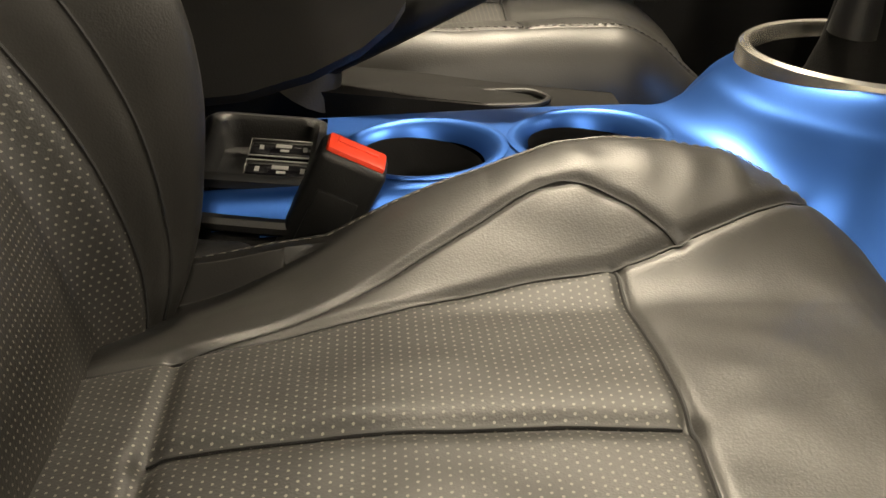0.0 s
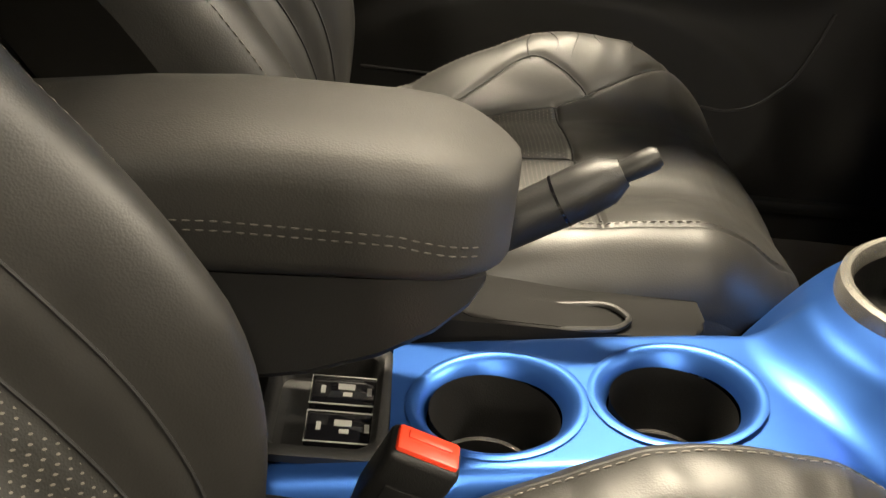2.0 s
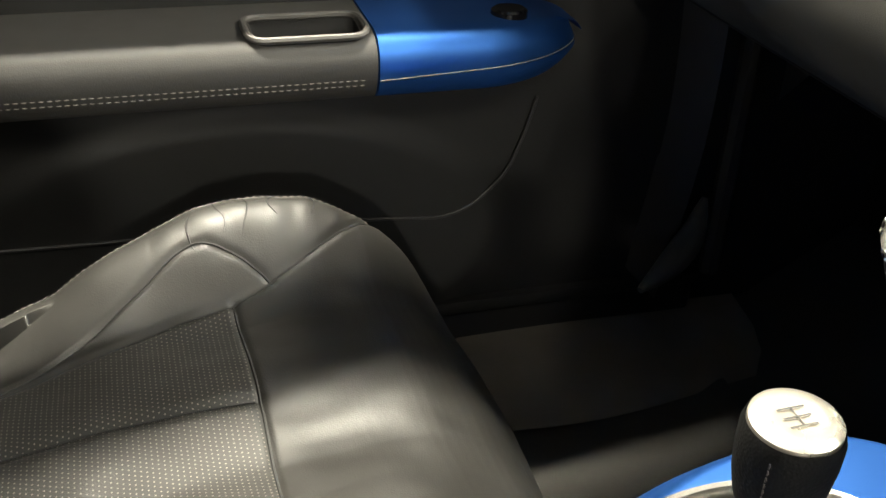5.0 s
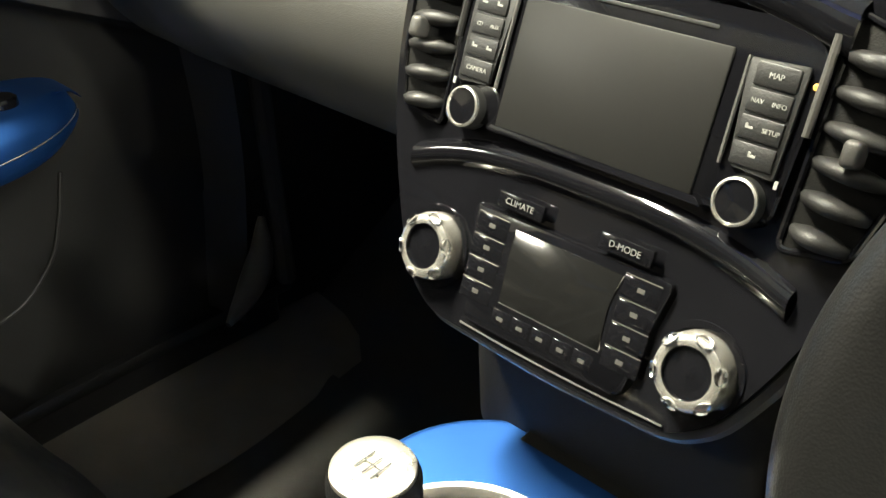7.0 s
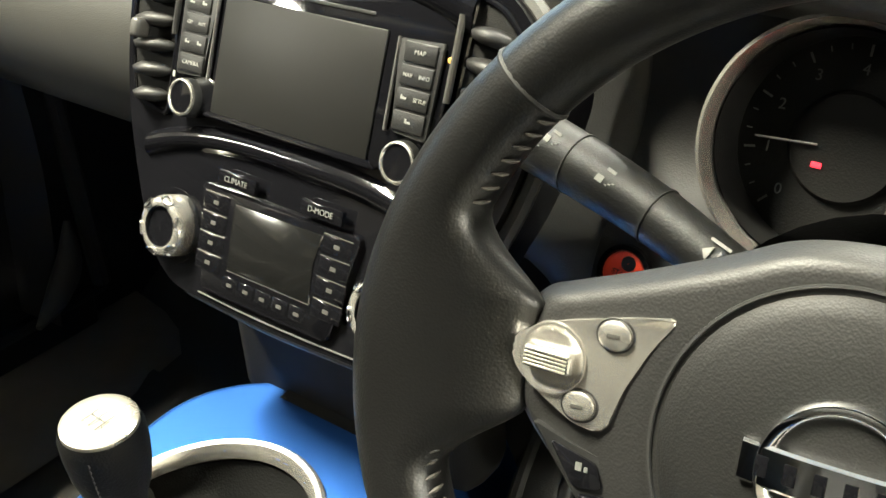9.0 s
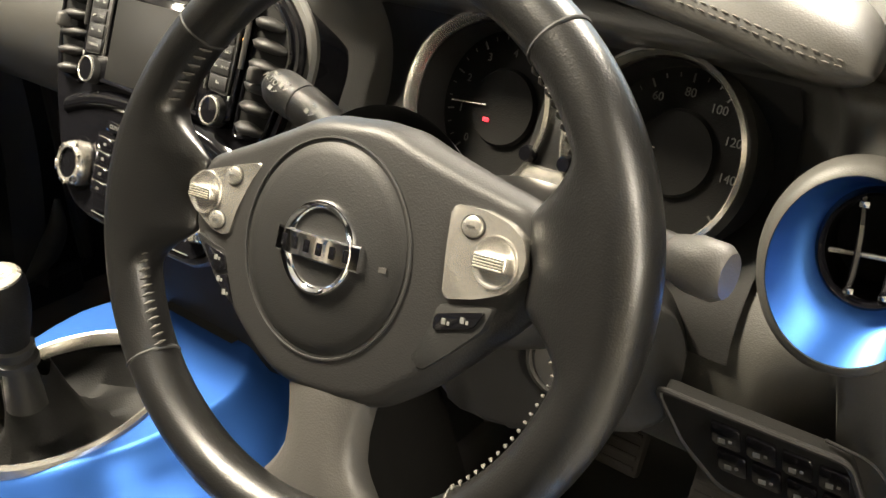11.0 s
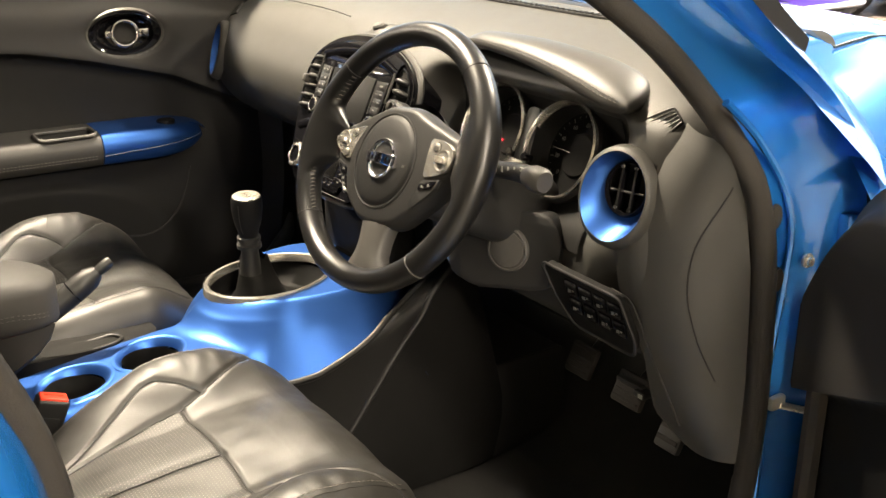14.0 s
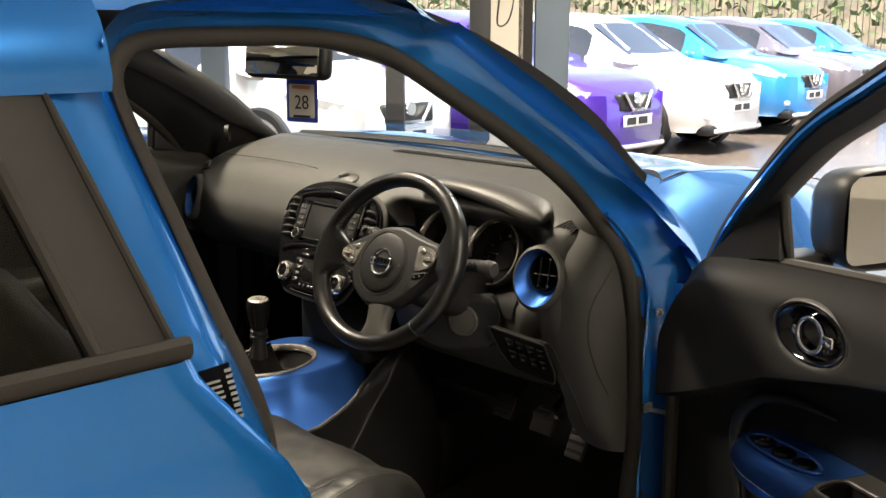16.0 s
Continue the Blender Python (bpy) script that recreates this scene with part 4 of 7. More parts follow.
# ---------- instrument cluster ----------
cluster = thing("instrument_cluster", (0.378, 0.25, 0.93), "twin-dial instrument cluster with silver rings under a stitched hood", "instrument cluster")
GU = Vector((0, 0.37, 0.93))
for cx, kind in ((0.300, "tacho"), (0.446, "speedo")):
    c0 = Vector((cx, 0.226, 0.930))
    m = frame_m(c0, (1, 0, 0), GU)
    tub = part("gauge_tube", lathe([(0.066, 0.0), (0.0665, 0.006), (0.064, 0.008), (0.062, 0.004), (0.060, -0.02), (0.058, -0.035)], m, 64), SILVER, cluster, "satin silver dial ring")
    part("gauge_liner", lathe([(0.0598, -0.004), (0.0575, -0.033)], m, 64), BLACK, tub)
    part("dial", lathe([(0.0585, -0.034), (0.0003, -0.034)], m, 64), MATTBLACK, tub)
    part("dial_centre", lathe([(0.030, -0.033), (0.028, -0.030), (0.0003, -0.030)], m, 48), MATTBLACK, tub)
    ticks = []
    for k in range(25):
        ang = radians(225 - k * 11.25)
        r0 = 0.048 if k % 3 == 0 else 0.051
        mm = m @ Matrix.Rotation(ang, 4, "Z")
        ticks.append(box(((r0 + 0.054) / 2, 0, -0.0333), (0.054 - r0, 0.0012 if k % 3 == 0 else 0.0007, 0.0005), 0, mm))
    part("dial_ticks", join(*ticks), DIMMARK, tub, kind="stuff")
    vals = ["0", "1", "2", "3", "4", "5", "6", "7", "8"] if kind == "tacho" else ["0", "20", "40", "60", "80", "100", "120", "140", ""]
    for k, s in enumerate(vals):
        if s:
            ang = radians(225 - k * 33.75)
            letters(s, m @ Matrix.Translation((0.041 * math.cos(ang), 0.041 * math.sin(ang), -0.033)), 0.0085, DIMMARK, tub)
    nd = m @ Matrix.Rotation(radians(184 if kind == "tacho" else 178), 4, "Z")
    part("needle", box((0.030, 0, -0.028), (0.034, 0.0014, 0.001), 0.0004, nd), SILVER, tub)
    if kind == "tacho":
        part("warning_lamp", box((-0.0115, -0.0115, -0.0292), (0.0056, 0.003, 0.0008), 0.0003, m), RED_LAMP, tub, "lit red warning symbol")
    part("gauge_pod", lathe([(0.0655, 0.0), (0.069, -0.004), (0.071, -0.05)], m, 64), TRIM, cluster)
m = frame_m((0.373, 0.220, 0.920), (1, 0, 0), GU)
part("centre_bridge", prism(round_poly([(-0.022, -0.03), (0.022, -0.03), (0.012, 0.055), (-0.012, 0.055)], 0.006), -0.02, 0.0, m, 0.002), BLACK, cluster)
part("bridge_trim", prism(round_poly([(-0.03, -0.038), (0.03, -0.038), (0.017, -0.018), (-0.017, -0.018)], 0.004), -0.01, 0.004, m, 0.002), SILVER, cluster)
for s in (-1, 1):
    part("trip_button", lathe([(0.006, -0.006), (0.006, 0.006), (0.005, 0.008), (0.0003, 0.008)], m @ Matrix.Translation((0.016 * s, -0.012, 0.0)), 20), PIANO, cluster)
# visor pad over the dials
path = smooth_curve([(0.222, 0.225, 1.040), (0.27, 0.208, 1.050), (0.32, 0.203, 1.051), (0.386, 0.200, 1.048), (0.45, 0.198, 1.040), (0.50, 0.197, 1.031), (0.55, 0.198, 1.019), (0.585, 0.206, 1.012)], 46)
rows = []
for i, p in enumerate(path):
    k = i / 45
    w = (0.018 + 0.020 * sstep(0.1, 0.8, k)) * math.sin(min(1, k * 6, (1 - k) * 5) * math.pi / 2) ** 0.6 + 0.003
    sec = []
    for q in lin(0, 2 * math.pi, 25)[:-1]:
        dy, dz = math.cos(q), math.sin(q)
        sec.append(p + Vector((0, w + w * math.copysign(abs(dy) ** 0.8, dy), 0.5 * w * dz + 0.12 * w * dy)))
    rows.append(sec)
part("visor_pad", loft(rows), VISOR_LEATHER, cluster, "stitched leather visor pad", sharp=75)
for off in (0.0, 0.006):
    run = []
    for i in range(3, 44):
        p = path[i]
        k = i / 45
        w = (0.018 + 0.020 * sstep(0.1, 0.8, k)) * math.sin(min(1, k * 6, (1 - k) * 5) * math.pi / 2) ** 0.6 + 0.003
        q = 2.9 - off * 30
        dy, dz = math.cos(q), math.sin(q)
        run.append(p + Vector((0, w + w * math.copysign(abs(dy) ** 0.8, dy), 0.5 * w * dz + 0.12 * w * dy)))
    part("stitching", stitches(run, 0.004, 0.0028, 0.0006, (0, -0.0004, 0.0005)), THREAD, cluster, "pale grey thread", kind="stuff")
hoodrows = []
for i, p in enumerate(path):
    hoodrows.append([p + Vector((0, 0.006, -0.004)), p + Vector((0, 0.03, -0.014)), p + Vector((0, 0.06, -0.022)), p + Vector((0, 0.09, -0.04))])
part("hood_underside", grid(hoodrows), BLACK, cluster)
part("cluster_back", box((0.378, 0.285, 0.95), (0.32, 0.01, 0.15)), BLACK, cluster)
rows = [[p + FACE * 0.004 for p in [Vector((x, q.y, q.z)) for q in dash_profile(x) if 0.81 < q.z < 0.985]] for x in lin(0.188, 0.53, 60)]
n = min(len(r) for r in rows)
part("cluster_surround", flip(bored(grid([r[:n] for r in rows]))), DOORTRIM, cluster, "black panel round the dials", sharp=180)

# ---------- steering column ----------
col = thing("steering_column", (0.378, 0.12, 0.88), "dark steering column shroud with two stalks", "steering column")
W0 = Vector((0.3875, 0.0135, 0.9355))
WUP = Vector((0, 0.416, 0.909))
secs = []
for d_, w, h in ((0.03, 0.03, 0.03), (0.035, 0.044, 0.040), (0.06, 0.05, 0.046), (0.10, 0.056, 0.050), (0.16, 0.062, 0.052), (0.22, 0.066, 0.055)):
    o = W0 - FACE * d_ + UP * -0.012
    secs.append([o + Vector((w, 0, 0)) * math.copysign(abs(math.cos(q)) ** 0.6, math.cos(q)) + UP * h * math.copysign(abs(math.sin(q)) ** 0.6, math.sin(q)) for q in lin(0, 2 * math.pi, 33)[:-1]])
part("shroud", loft(secs), TRIM, col, sharp=60)
m = frame_m((0.33, 0.13, 0.905), (1, 0, 0), UP)
axis_ = smooth_curve([(0.345, 0.108, 0.902), (0.30, 0.120, 0.913), (0.25, 0.133, 0.9255), (0.20, 0.142, 0.936), (0.168, 0.146, 0.9417)], 18)
st = part("stalk", tube(axis_, [0.0105, 0.0108, 0.0112, 0.0116, 0.012, 0.0125, 0.013, 0.0135, 0.014, 0.0144, 0.0148, 0.0152, 0.0155, 0.0158, 0.0160, 0.0160, 0.0145, 0.010], 24), BLACK, col, "black lighting stalk with white symbols", sharp=60)
for k in (8, 12):
    o_, d_ = axis_[k], (axis_[k + 1] - axis_[k]).normalized()
    part("stalk_groove", tube([o_ - d_ * 0.0006, o_ + d_ * 0.0006], [0.0147 + 0.00035 * (k - 8), 0.0147 + 0.00035 * (k - 8)], 24), SEAMDARK, st)
# symbols stand on the side that faces the driver
SX = (axis_[10] - axis_[6]).normalized() * -1
SN = (Vector((0.45, -0.68, 0.48)) - SX * SX.dot(Vector((0.45, -0.68, 0.48)))).normalized()
SY = SN.cross(SX)


def on_stalk(k, b, lift):
    """A frame on the stalk's near side at point k of its axis, b up its girth."""
    r = 0.0109 + 0.00038 * min(k, 14) + lift
    n = (SN * math.cos(b / r) + SY * math.sin(b / r)).normalized()
    return frame_m(axis_[k] + n * r, SX, SY)


for k, b, glyph in ((15, 0.007, "bar"), (15, 0.001, "text"), (14, -0.005, "sun"), (13, 0.001, "sun"), (13, 0.006, "bar"), (10, 0.004, "bar"), (10, -0.002, "sun"), (5, 0.0, "arrows")):
    m = on_stalk(k, b, 0.0002) @ Matrix.Scale(1.45, 4)
    if glyph == "text":
        letters("AUTO", m, 0.0045, MARK, st)
    elif glyph == "sun":
        part("stalk_mark", join(box((-0.002, 0, 0.0002), (0.0028, 0.0024, 0.0003), 0, m), *[box((0.0012 + 0.001 * q, 0.0008 * (q - 1), 0.0002), (0.0008, 0.0005, 0.0003), 0, m) for q in range(3)]), MARK, st)
    elif glyph == "bar":
        part("stalk_mark", box((0, 0, 0.0002), (0.0036, 0.0011, 0.0003), 0, m), MARK, st)
    else:
        part("stalk_mark", join(prism([(-0.004, 0), (-0.0012, 0.0026), (-0.0012, -0.0026)], 0.0, 0.0003, m), prism([(0.004, 0), (0.0012, 0.0026), (0.0012, -0.0026)], 0.0, 0.0003, m), box((0, 0.0042, 0.0002), (0.0075, 0.001, 0.0003), 0, m)), MARK, st)
st2 = part("stalk", tube(smooth_curve([(0.41, 0.108, 0.915), (0.46, 0.108, 0.925), (0.51, 0.106, 0.933), (0.535, 0.105, 0.934)], 10), [0.009, 0.009, 0.0095, 0.010, 0.0105, 0.011, 0.0115, 0.012, 0.012, 0.011], 20), BLACK, col, "black wiper stalk with white symbols")
part("stalk_end", tube([(0.533, 0.105, 0.934), (0.546, 0.104, 0.934), (0.561, 0.103, 0.934), (0.566, 0.103, 0.934)], [0.012, 0.0155, 0.0155, 0.012], 20), GREYTRIM, st2)
part("stalk_mark", join(*[box((0.47 + 0.012 * k, 0.0955, 0.930 + 0.0022 * k), (0.003, 0.0006, 0.007)) for k in range(6)]), MARK, st2)
# ---------- steering wheel ----------
sw = thing("steering_wheel", tuple(W0), "black leather three-spoke steering wheel with silver switch pods", "steering wheel")


WM = frame_m(W0, (0.9993, 0.037, 0), WUP) @ Matrix.Rotation(radians(6.5), 4, "Z")  # the wheel stands turned a little
HUB_C = Vector((-0.006, -0.0065))
HUB_M = WM @ Matrix.Translation((HUB_C.x, HUB_C.y, 0.0))
R, OVAL = 0.170, 0.915  # the rim is a little lower than wide


def root(deg):
    """How far the rim reaches inwards, at an angle from the top, to carry a side spoke."""
    a = abs(((deg + 180) % 360) - 180)
    return 0.034 * sstep(65, 76, a) * (1 - sstep(96, 107, a))


rows = []
for deg in lin(0, 360, 289)[:-1]:
    k, b_ = radians(deg), root(deg)
    a = abs(((deg + 180) % 360) - 180)
    r = 0.0165 + 0.002 * math.exp(-(((a - 84) / 22) ** 2))
    ring = []
    for q in lin(0, 2 * math.pi, 25)[:-1]:
        cr, cf = math.cos(q), math.sin(q)
        rr = R + (r * cr if cr > 0 else (r + b_) * cr)
        ff = r * cf * (1 - 0.45 * max(0, -cr) * min(1, b_ / 0.03))
        ring.append(WM @ Vector((rr * math.sin(k), OVAL * rr * math.cos(k), 0.012 - 0.26 * b_ * max(0, -cr) ** 2 + ff)))
    rows.append(ring)
part("rim", grid(rows, True, True), WHEEL_LEATHER, sw, "grained black leather rim with thumb rests", sharp=180)
for deg in (-47, 45, -128, 140):
    k = radians(deg)
    o, t_ = Vector((R * math.sin(k), OVAL * R * math.cos(k), 0.012)), Vector((math.cos(k), -math.sin(k), 0))
    part("rim_seam", tube([WM @ (o - t_ * 0.0011), WM @ o, WM @ (o + t_ * 0.0011)], [0.0166, 0.0170, 0.0166], 24), GREYTRIM if deg > 100 else SEAMDARK, sw)
for lo, hi in ((-127, -104), (-64, -49), (47, 64), (104, 138)):
    # slanting hand stitches along the inner side of the rim
    slashes = []
    n = int(abs(hi - lo) / 1.9)
    for q in lin(lo, hi, n):
        k = radians(q)
        rad_ = R - 0.0150 - 0.6 * root(q)
        a = Vector((rad_ * math.sin(k), OVAL * rad_ * math.cos(k), 0.0205))
        k2 = k + 0.014
        b = Vector(((rad_ - 0.003) * math.sin(k2), OVAL * (rad_ - 0.003) * math.cos(k2), 0.0145))
        slashes.append(tube([WM @ a, WM @ (a.lerp(b, 0.5) + Vector((-0.0006 * math.sin(k), -0.0006 * math.cos(k), 0.0006))), WM @ b], [0.0005, 0.0010, 0.0005], 6))
    part("rim_stitching", join(*slashes), DARK_THREAD, sw, kind="stuff")
half = [(0.0, 0.0655), (0.016, 0.0655), (0.032, 0.0630), (0.050, 0.056), (0.080, 0.0455), (0.104, 0.038), (0.119, 0.0325), (0.1265, 0.021), (0.1298, 0.003), (0.124, -0.0135), (0.107, -0.031), (0.087, -0.049), (0.064, -0.0685), (0.040, -0.0835), (0.016, -0.0885), (0.0, -0.0890)]
full = half + [(-a, b) for a, b in reversed(half[1:-1])]
edge = smooth_curve([(a, b, 0) for a, b in full + full[:1]], 181)[:-1]


def hub_height(p):
    r = (Vector((p.x, p.y)) - HUB_C).length
    return 0.0055 + 0.0075 * (1 - sstep(0.050, 0.118, r)) - 0.006 * (1 - sstep(0.045, 0.056, r))


rows = []
for f in [0.02] + lin(0.1, 0.9, 28) + [0.93, 0.955, 0.975, 0.99, 1.0]:
    drop = 0.012 * (max(0, f - 0.88) / 0.12) ** 2.6
    rows.append([WM @ Vector((p.x * f, (p.y + 0.01) * f - 0.01, hub_height(Vector((p.x * f, (p.y + 0.01) * f - 0.01))) - drop)) for p in edge])
rows.append([WM @ Vector((p.x * 0.98, p.y * 0.98, -0.018)) for p in edge])
part("hub_cover", flip(grid(rows, False, True)), TRIM, sw, "dark domed hub and spokes", sharp=180)
part("cover_groove", lathe([(0.0606, 0.0110), (0.0602, 0.0136), (0.0592, 0.0138), (0.0584, 0.0105)], HUB_M, 72), SEAMDARK, sw)
part("hub_back", lathe([(0.075, -0.018), (0.07, -0.03), (0.045, -0.045), (0.0003, -0.045)], WM, 40), BLACK, sw)
part("airbag_cover", lathe([(0.0585, 0.006), (0.0580, 0.0112), (0.0565, 0.0135), (0.050, 0.0158), (0.036, 0.0182), (0.018, 0.0196), (0.0003, 0.020)], HUB_M, 72), HUB, sw, "round grained airbag cover", sharp=60)
em = HUB_M @ Matrix.Translation((0.003, 0.0005, 0.0195)) @ Matrix.Rotation(radians(-3), 4, "Z")
ring_rows = [[em @ Vector((r * math.cos(k), r * math.sin(k), h)) for k in lin(0, 2 * math.pi, 57)[:-1]] for r, h in ((0.0258, -0.001), (0.0256, 0.0022), (0.0245, 0.0036), (0.0226, 0.0030), (0.0208, 0.0016), (0.0202, -0.001))]
badge = part("emblem", flip(grid(ring_rows, False, True)), CHROME, sw, "chrome ring and bar emblem", sharp=60)
bar = [[em @ Vector((x, y, h - 0.0000035 * (x / 0.001) ** 2)) for y, h in ((-0.0072, -0.001), (-0.0068, 0.0042), (-0.0058, 0.0052), (0.0058, 0.0052), (0.0068, 0.0042), (0.0072, -0.001))] for x in lin(-0.0298, 0.0298, 17)]
part("emblem_bar", loft(bar), CHROME, badge, sharp=40)
for k in range(6):
    part("emblem_mark", box((-0.0225 + 0.009 * k, 0, 0.0052 - 0.0000035 * ((-22.5 + 9 * k) ** 2)), (0.0040, 0.0066, 0.0010), 0.0002, em), PIANO, badge, "dark mark on the bar")
low = [[(-w, b, 0.002 - 0.012 * e), (-w * 0.8, b, 0.0075 - 0.010 * e), (-w * 0.3, b, 0.0100 - 0.008 * e), (w * 0.3, b, 0.0100 - 0.008 * e), (w * 0.8, b, 0.0075 - 0.010 * e), (w, b, 0.002 - 0.012 * e), (w * 0.9, b, -0.014), (-w * 0.9, b, -0.014)]
       for b, w, e in ((-0.060, 0.036, 0.5), (-0.078, 0.031, 0.1), (-0.092, 0.0265, 0.0), (-0.106, 0.0245, 0.0), (-0.120, 0.0255, 0.0), (-0.128, 0.030, 0.05), (-0.136, 0.037, 0.15), (-0.143, 0.045, 0.3), (-0.148, 0.050, 0.5))]
part("lower_spoke", xf(loft(low), WM), GREYTRIM, sw, "satin grey lower spoke", sharp=70)
pods = {-1: [(-0.1225, 0.0125), (-0.1185, 0.0185), (-0.1056, 0.0240), (-0.0803, 0.0300), (-0.0599, 0.0336), (-0.0686, 0.0214), (-0.0770, 0.0055), (-0.0826, -0.0118), (-0.0940, -0.0108), (-0.1081, -0.0032), (-0.1191, 0.0042)],
        1: [(0.0740, 0.0290), (0.0927, 0.0285), (0.1084, 0.0240), (0.1176, 0.0172), (0.1205, 0.0080), (0.1180, -0.0016), (0.1111, -0.0090), (0.0965, -0.0145), (0.0750, -0.0182), (0.0738, 0.0067)]}
for s, pod in pods.items():
    p_ = part("switch_pod", prism(round_poly(pod, 0.004), 0.001, 0.0122, WM, 0.0014), SILVER, sw, "satin silver switch pod", sharp=30)
    cx, cy = (-0.1050, 0.0108) if s < 0 else (0.1030, 0.0045)
    mk2 = WM @ Matrix.Translation((cx, cy, 0.0122))
    part("selector_dish", lathe([(0.0134, -0.001), (0.0131, 0.0010), (0.0124, 0.0012), (0.0114, 0.0005), (0.0085, 0.0002), (0.0003, 0.0002)], mk2, 48), SILVER, p_, sharp=60)
    mk3 = mk2 @ Matrix.Rotation(radians(-3), 4, "Z")
    part("selector", box((0, 0, 0.0028), (0.0196, 0.0082, 0.0062), 0.0020, mk3, 3), SILVER, p_)
    for k in range(5):
        part("selector_rib", box((0, -0.0028 + 0.0014 * k, 0.0060), (0.0165, 0.0006, 0.0008), 0.0002, mk3), KNOBTOP, p_)
    for a, b in (((-0.0822, 0.0235), (-0.0925, -0.0036)) if s < 0 else ((0.0882, 0.0195),)):
        bm_ = WM @ Matrix.Translation((a, b, 0.0122))
        part("button_well", lathe([(0.0066, 0.0001), (0.0063, 0.0004), (0.0058, 0.0002)], bm_, 24, 1.12, 0.95), TRIM, p_)
        part("round_button", lathe([(0.0057, 0.0), (0.0054, 0.0015), (0.0044, 0.0021), (0.0003, 0.0023)], bm_, 24, 1.12, 0.95), SILVER, p_)
        part("button_mark", box((0, 0, 0.0024), (0.0045, 0.0012, 0.0004), 0, bm_), GREYTRIM, p_)
    low = [(-0.1120, -0.0135), (-0.0955, -0.0185), (-0.0810, -0.0215), (-0.0690, -0.0535), (-0.0790, -0.0475), (-0.0900, -0.0385)] if s < 0 else [(0.0720, -0.0212), (0.1050, -0.0170), (0.1000, -0.0294), (0.0830, -0.0440), (0.0666, -0.0570), (0.0585, -0.0510), (0.0640, -0.0380)]
    l_ = part("lower_buttons", prism(round_poly(low, 0.003), 0.0, 0.0100, WM, 0.001), BLACK, sw, "small black spoke buttons")
    keys = [[(-0.103, -0.0185), (-0.084, -0.0235), (-0.081, -0.032), (-0.092, -0.0335)], [(-0.0905, -0.0355), (-0.080, -0.034), (-0.0725, -0.0505), (-0.0790, -0.0462)]] if s < 0 else [[(0.0720, -0.0262), (0.1010, -0.0200), (0.0955, -0.0290), (0.0715, -0.0345)]]
    for key in keys:
        part("push_key", prism(round_poly(key, 0.002), 0.0095, 0.0113, WM, 0.0006), PIANO, l_)
    for a, b in (((-0.0890, -0.0255), (-0.0850, -0.0375), (-0.0790, -0.0445)) if s < 0 else ((0.0795, -0.0290), (0.0905, -0.0264))):
        part("button_mark", join(box((a - 0.0015, b, 0.0115), (0.0024, 0.0030, 0.0004), 0, WM), box((a + 0.0014, b - 0.0006, 0.0115), (0.0014, 0.0018, 0.0004), 0, WM)), DIMMARK, l_)
    wm_ = HUB_M @ Matrix.Translation((0.045 * s, -0.004, 0.0164))
    if s > 0:
        part("cover_mark", box((0, 0, 0.0004), (0.006, 0.003, 0.0003), 0, wm_), GREYTRIM, sw)

# ---------- centre stack ----------
stack = thing("centre_stack", (0, 0.14, 0.85), "gloss black centre stack with navigation screen and climate controls", "car stereo")
SM = frame_m((0.004, 0.116, 0.818), (1, 0, 0), UP)
ol = [(0.0, 0.222), (0.05, 0.219), (0.10, 0.207), (0.138, 0.189), (0.160, 0.168), (0.168, 0.146), (0.164, 0.110), (0.156, 0.075), (0.144, 0.044), (0.126, 0.005), (0.108, -0.024), (0.086, -0.0375), (0.0, -0.041)]
outline = ol + [(-a, b) for a, b in reversed(ol[1:-1])]
part("surround", prism(round_poly(outline, 0.02), -0.05, 0.004, SM, 0.006, 3), PIANO, stack, "gloss black surround", sharp=60)
part("surround_lip", tube([SM @ Vector((a * 1.015, b * 1.015 - 0.001, -0.008)) for a, b in round_poly(outline, 0.02)], 0.0055, 8, True), DASH, stack)
# arched brow over the screen
brow = [[SM @ Vector((a, 0.196 - 0.020 * (a / 0.12) ** 2 + db, 0.003 + dh)) for db, dh in ((-0.014, 0.0), (-0.010, 0.007), (0.0, 0.010), (0.012, 0.007), (0.018, 0.0))] for a in lin(-0.118, 0.118, 25)]
part("screen_brow", grid(brow), PIANO, stack, "gloss black brow over the screen", sharp=180)
scr = part("screen_unit", prism(round_poly([(-0.108, 0.083), (0.108, 0.083), (0.112, 0.166), (0.09, 0.178), (-0.09, 0.178), (-0.112, 0.166)], 0.006), 0.0, 0.010, SM, 0.003), PIANO, stack)
part("screen", box((-0.002, 0.1225, 0.0105), (0.132, 0.0745, 0.002), 0.001, SM), SCREEN, scr, "grey unlit screen")
part("screen_bevel", prism(round_poly([(-0.074, 0.0815), (0.072, 0.0815), (0.068, 0.0855), (-0.070, 0.0855)], 0.001), 0.006, 0.0125, SM, 0.001), PIANO, scr)
part("disc_slot", box((-0.008, 0.167, 0.0102), (0.120, 0.0022, 0.0008), 0.0003, SM), TRIM, scr)
words = {-1: [(("", ""), 1), (("CD", "AUX"), 0), (("", ""), 1), (("CAMERA",), 0)], 1: [(("MAP",), 0), (("NAV", "INFO"), 0), (("", "SETUP"), 0), (("",), 1)]}
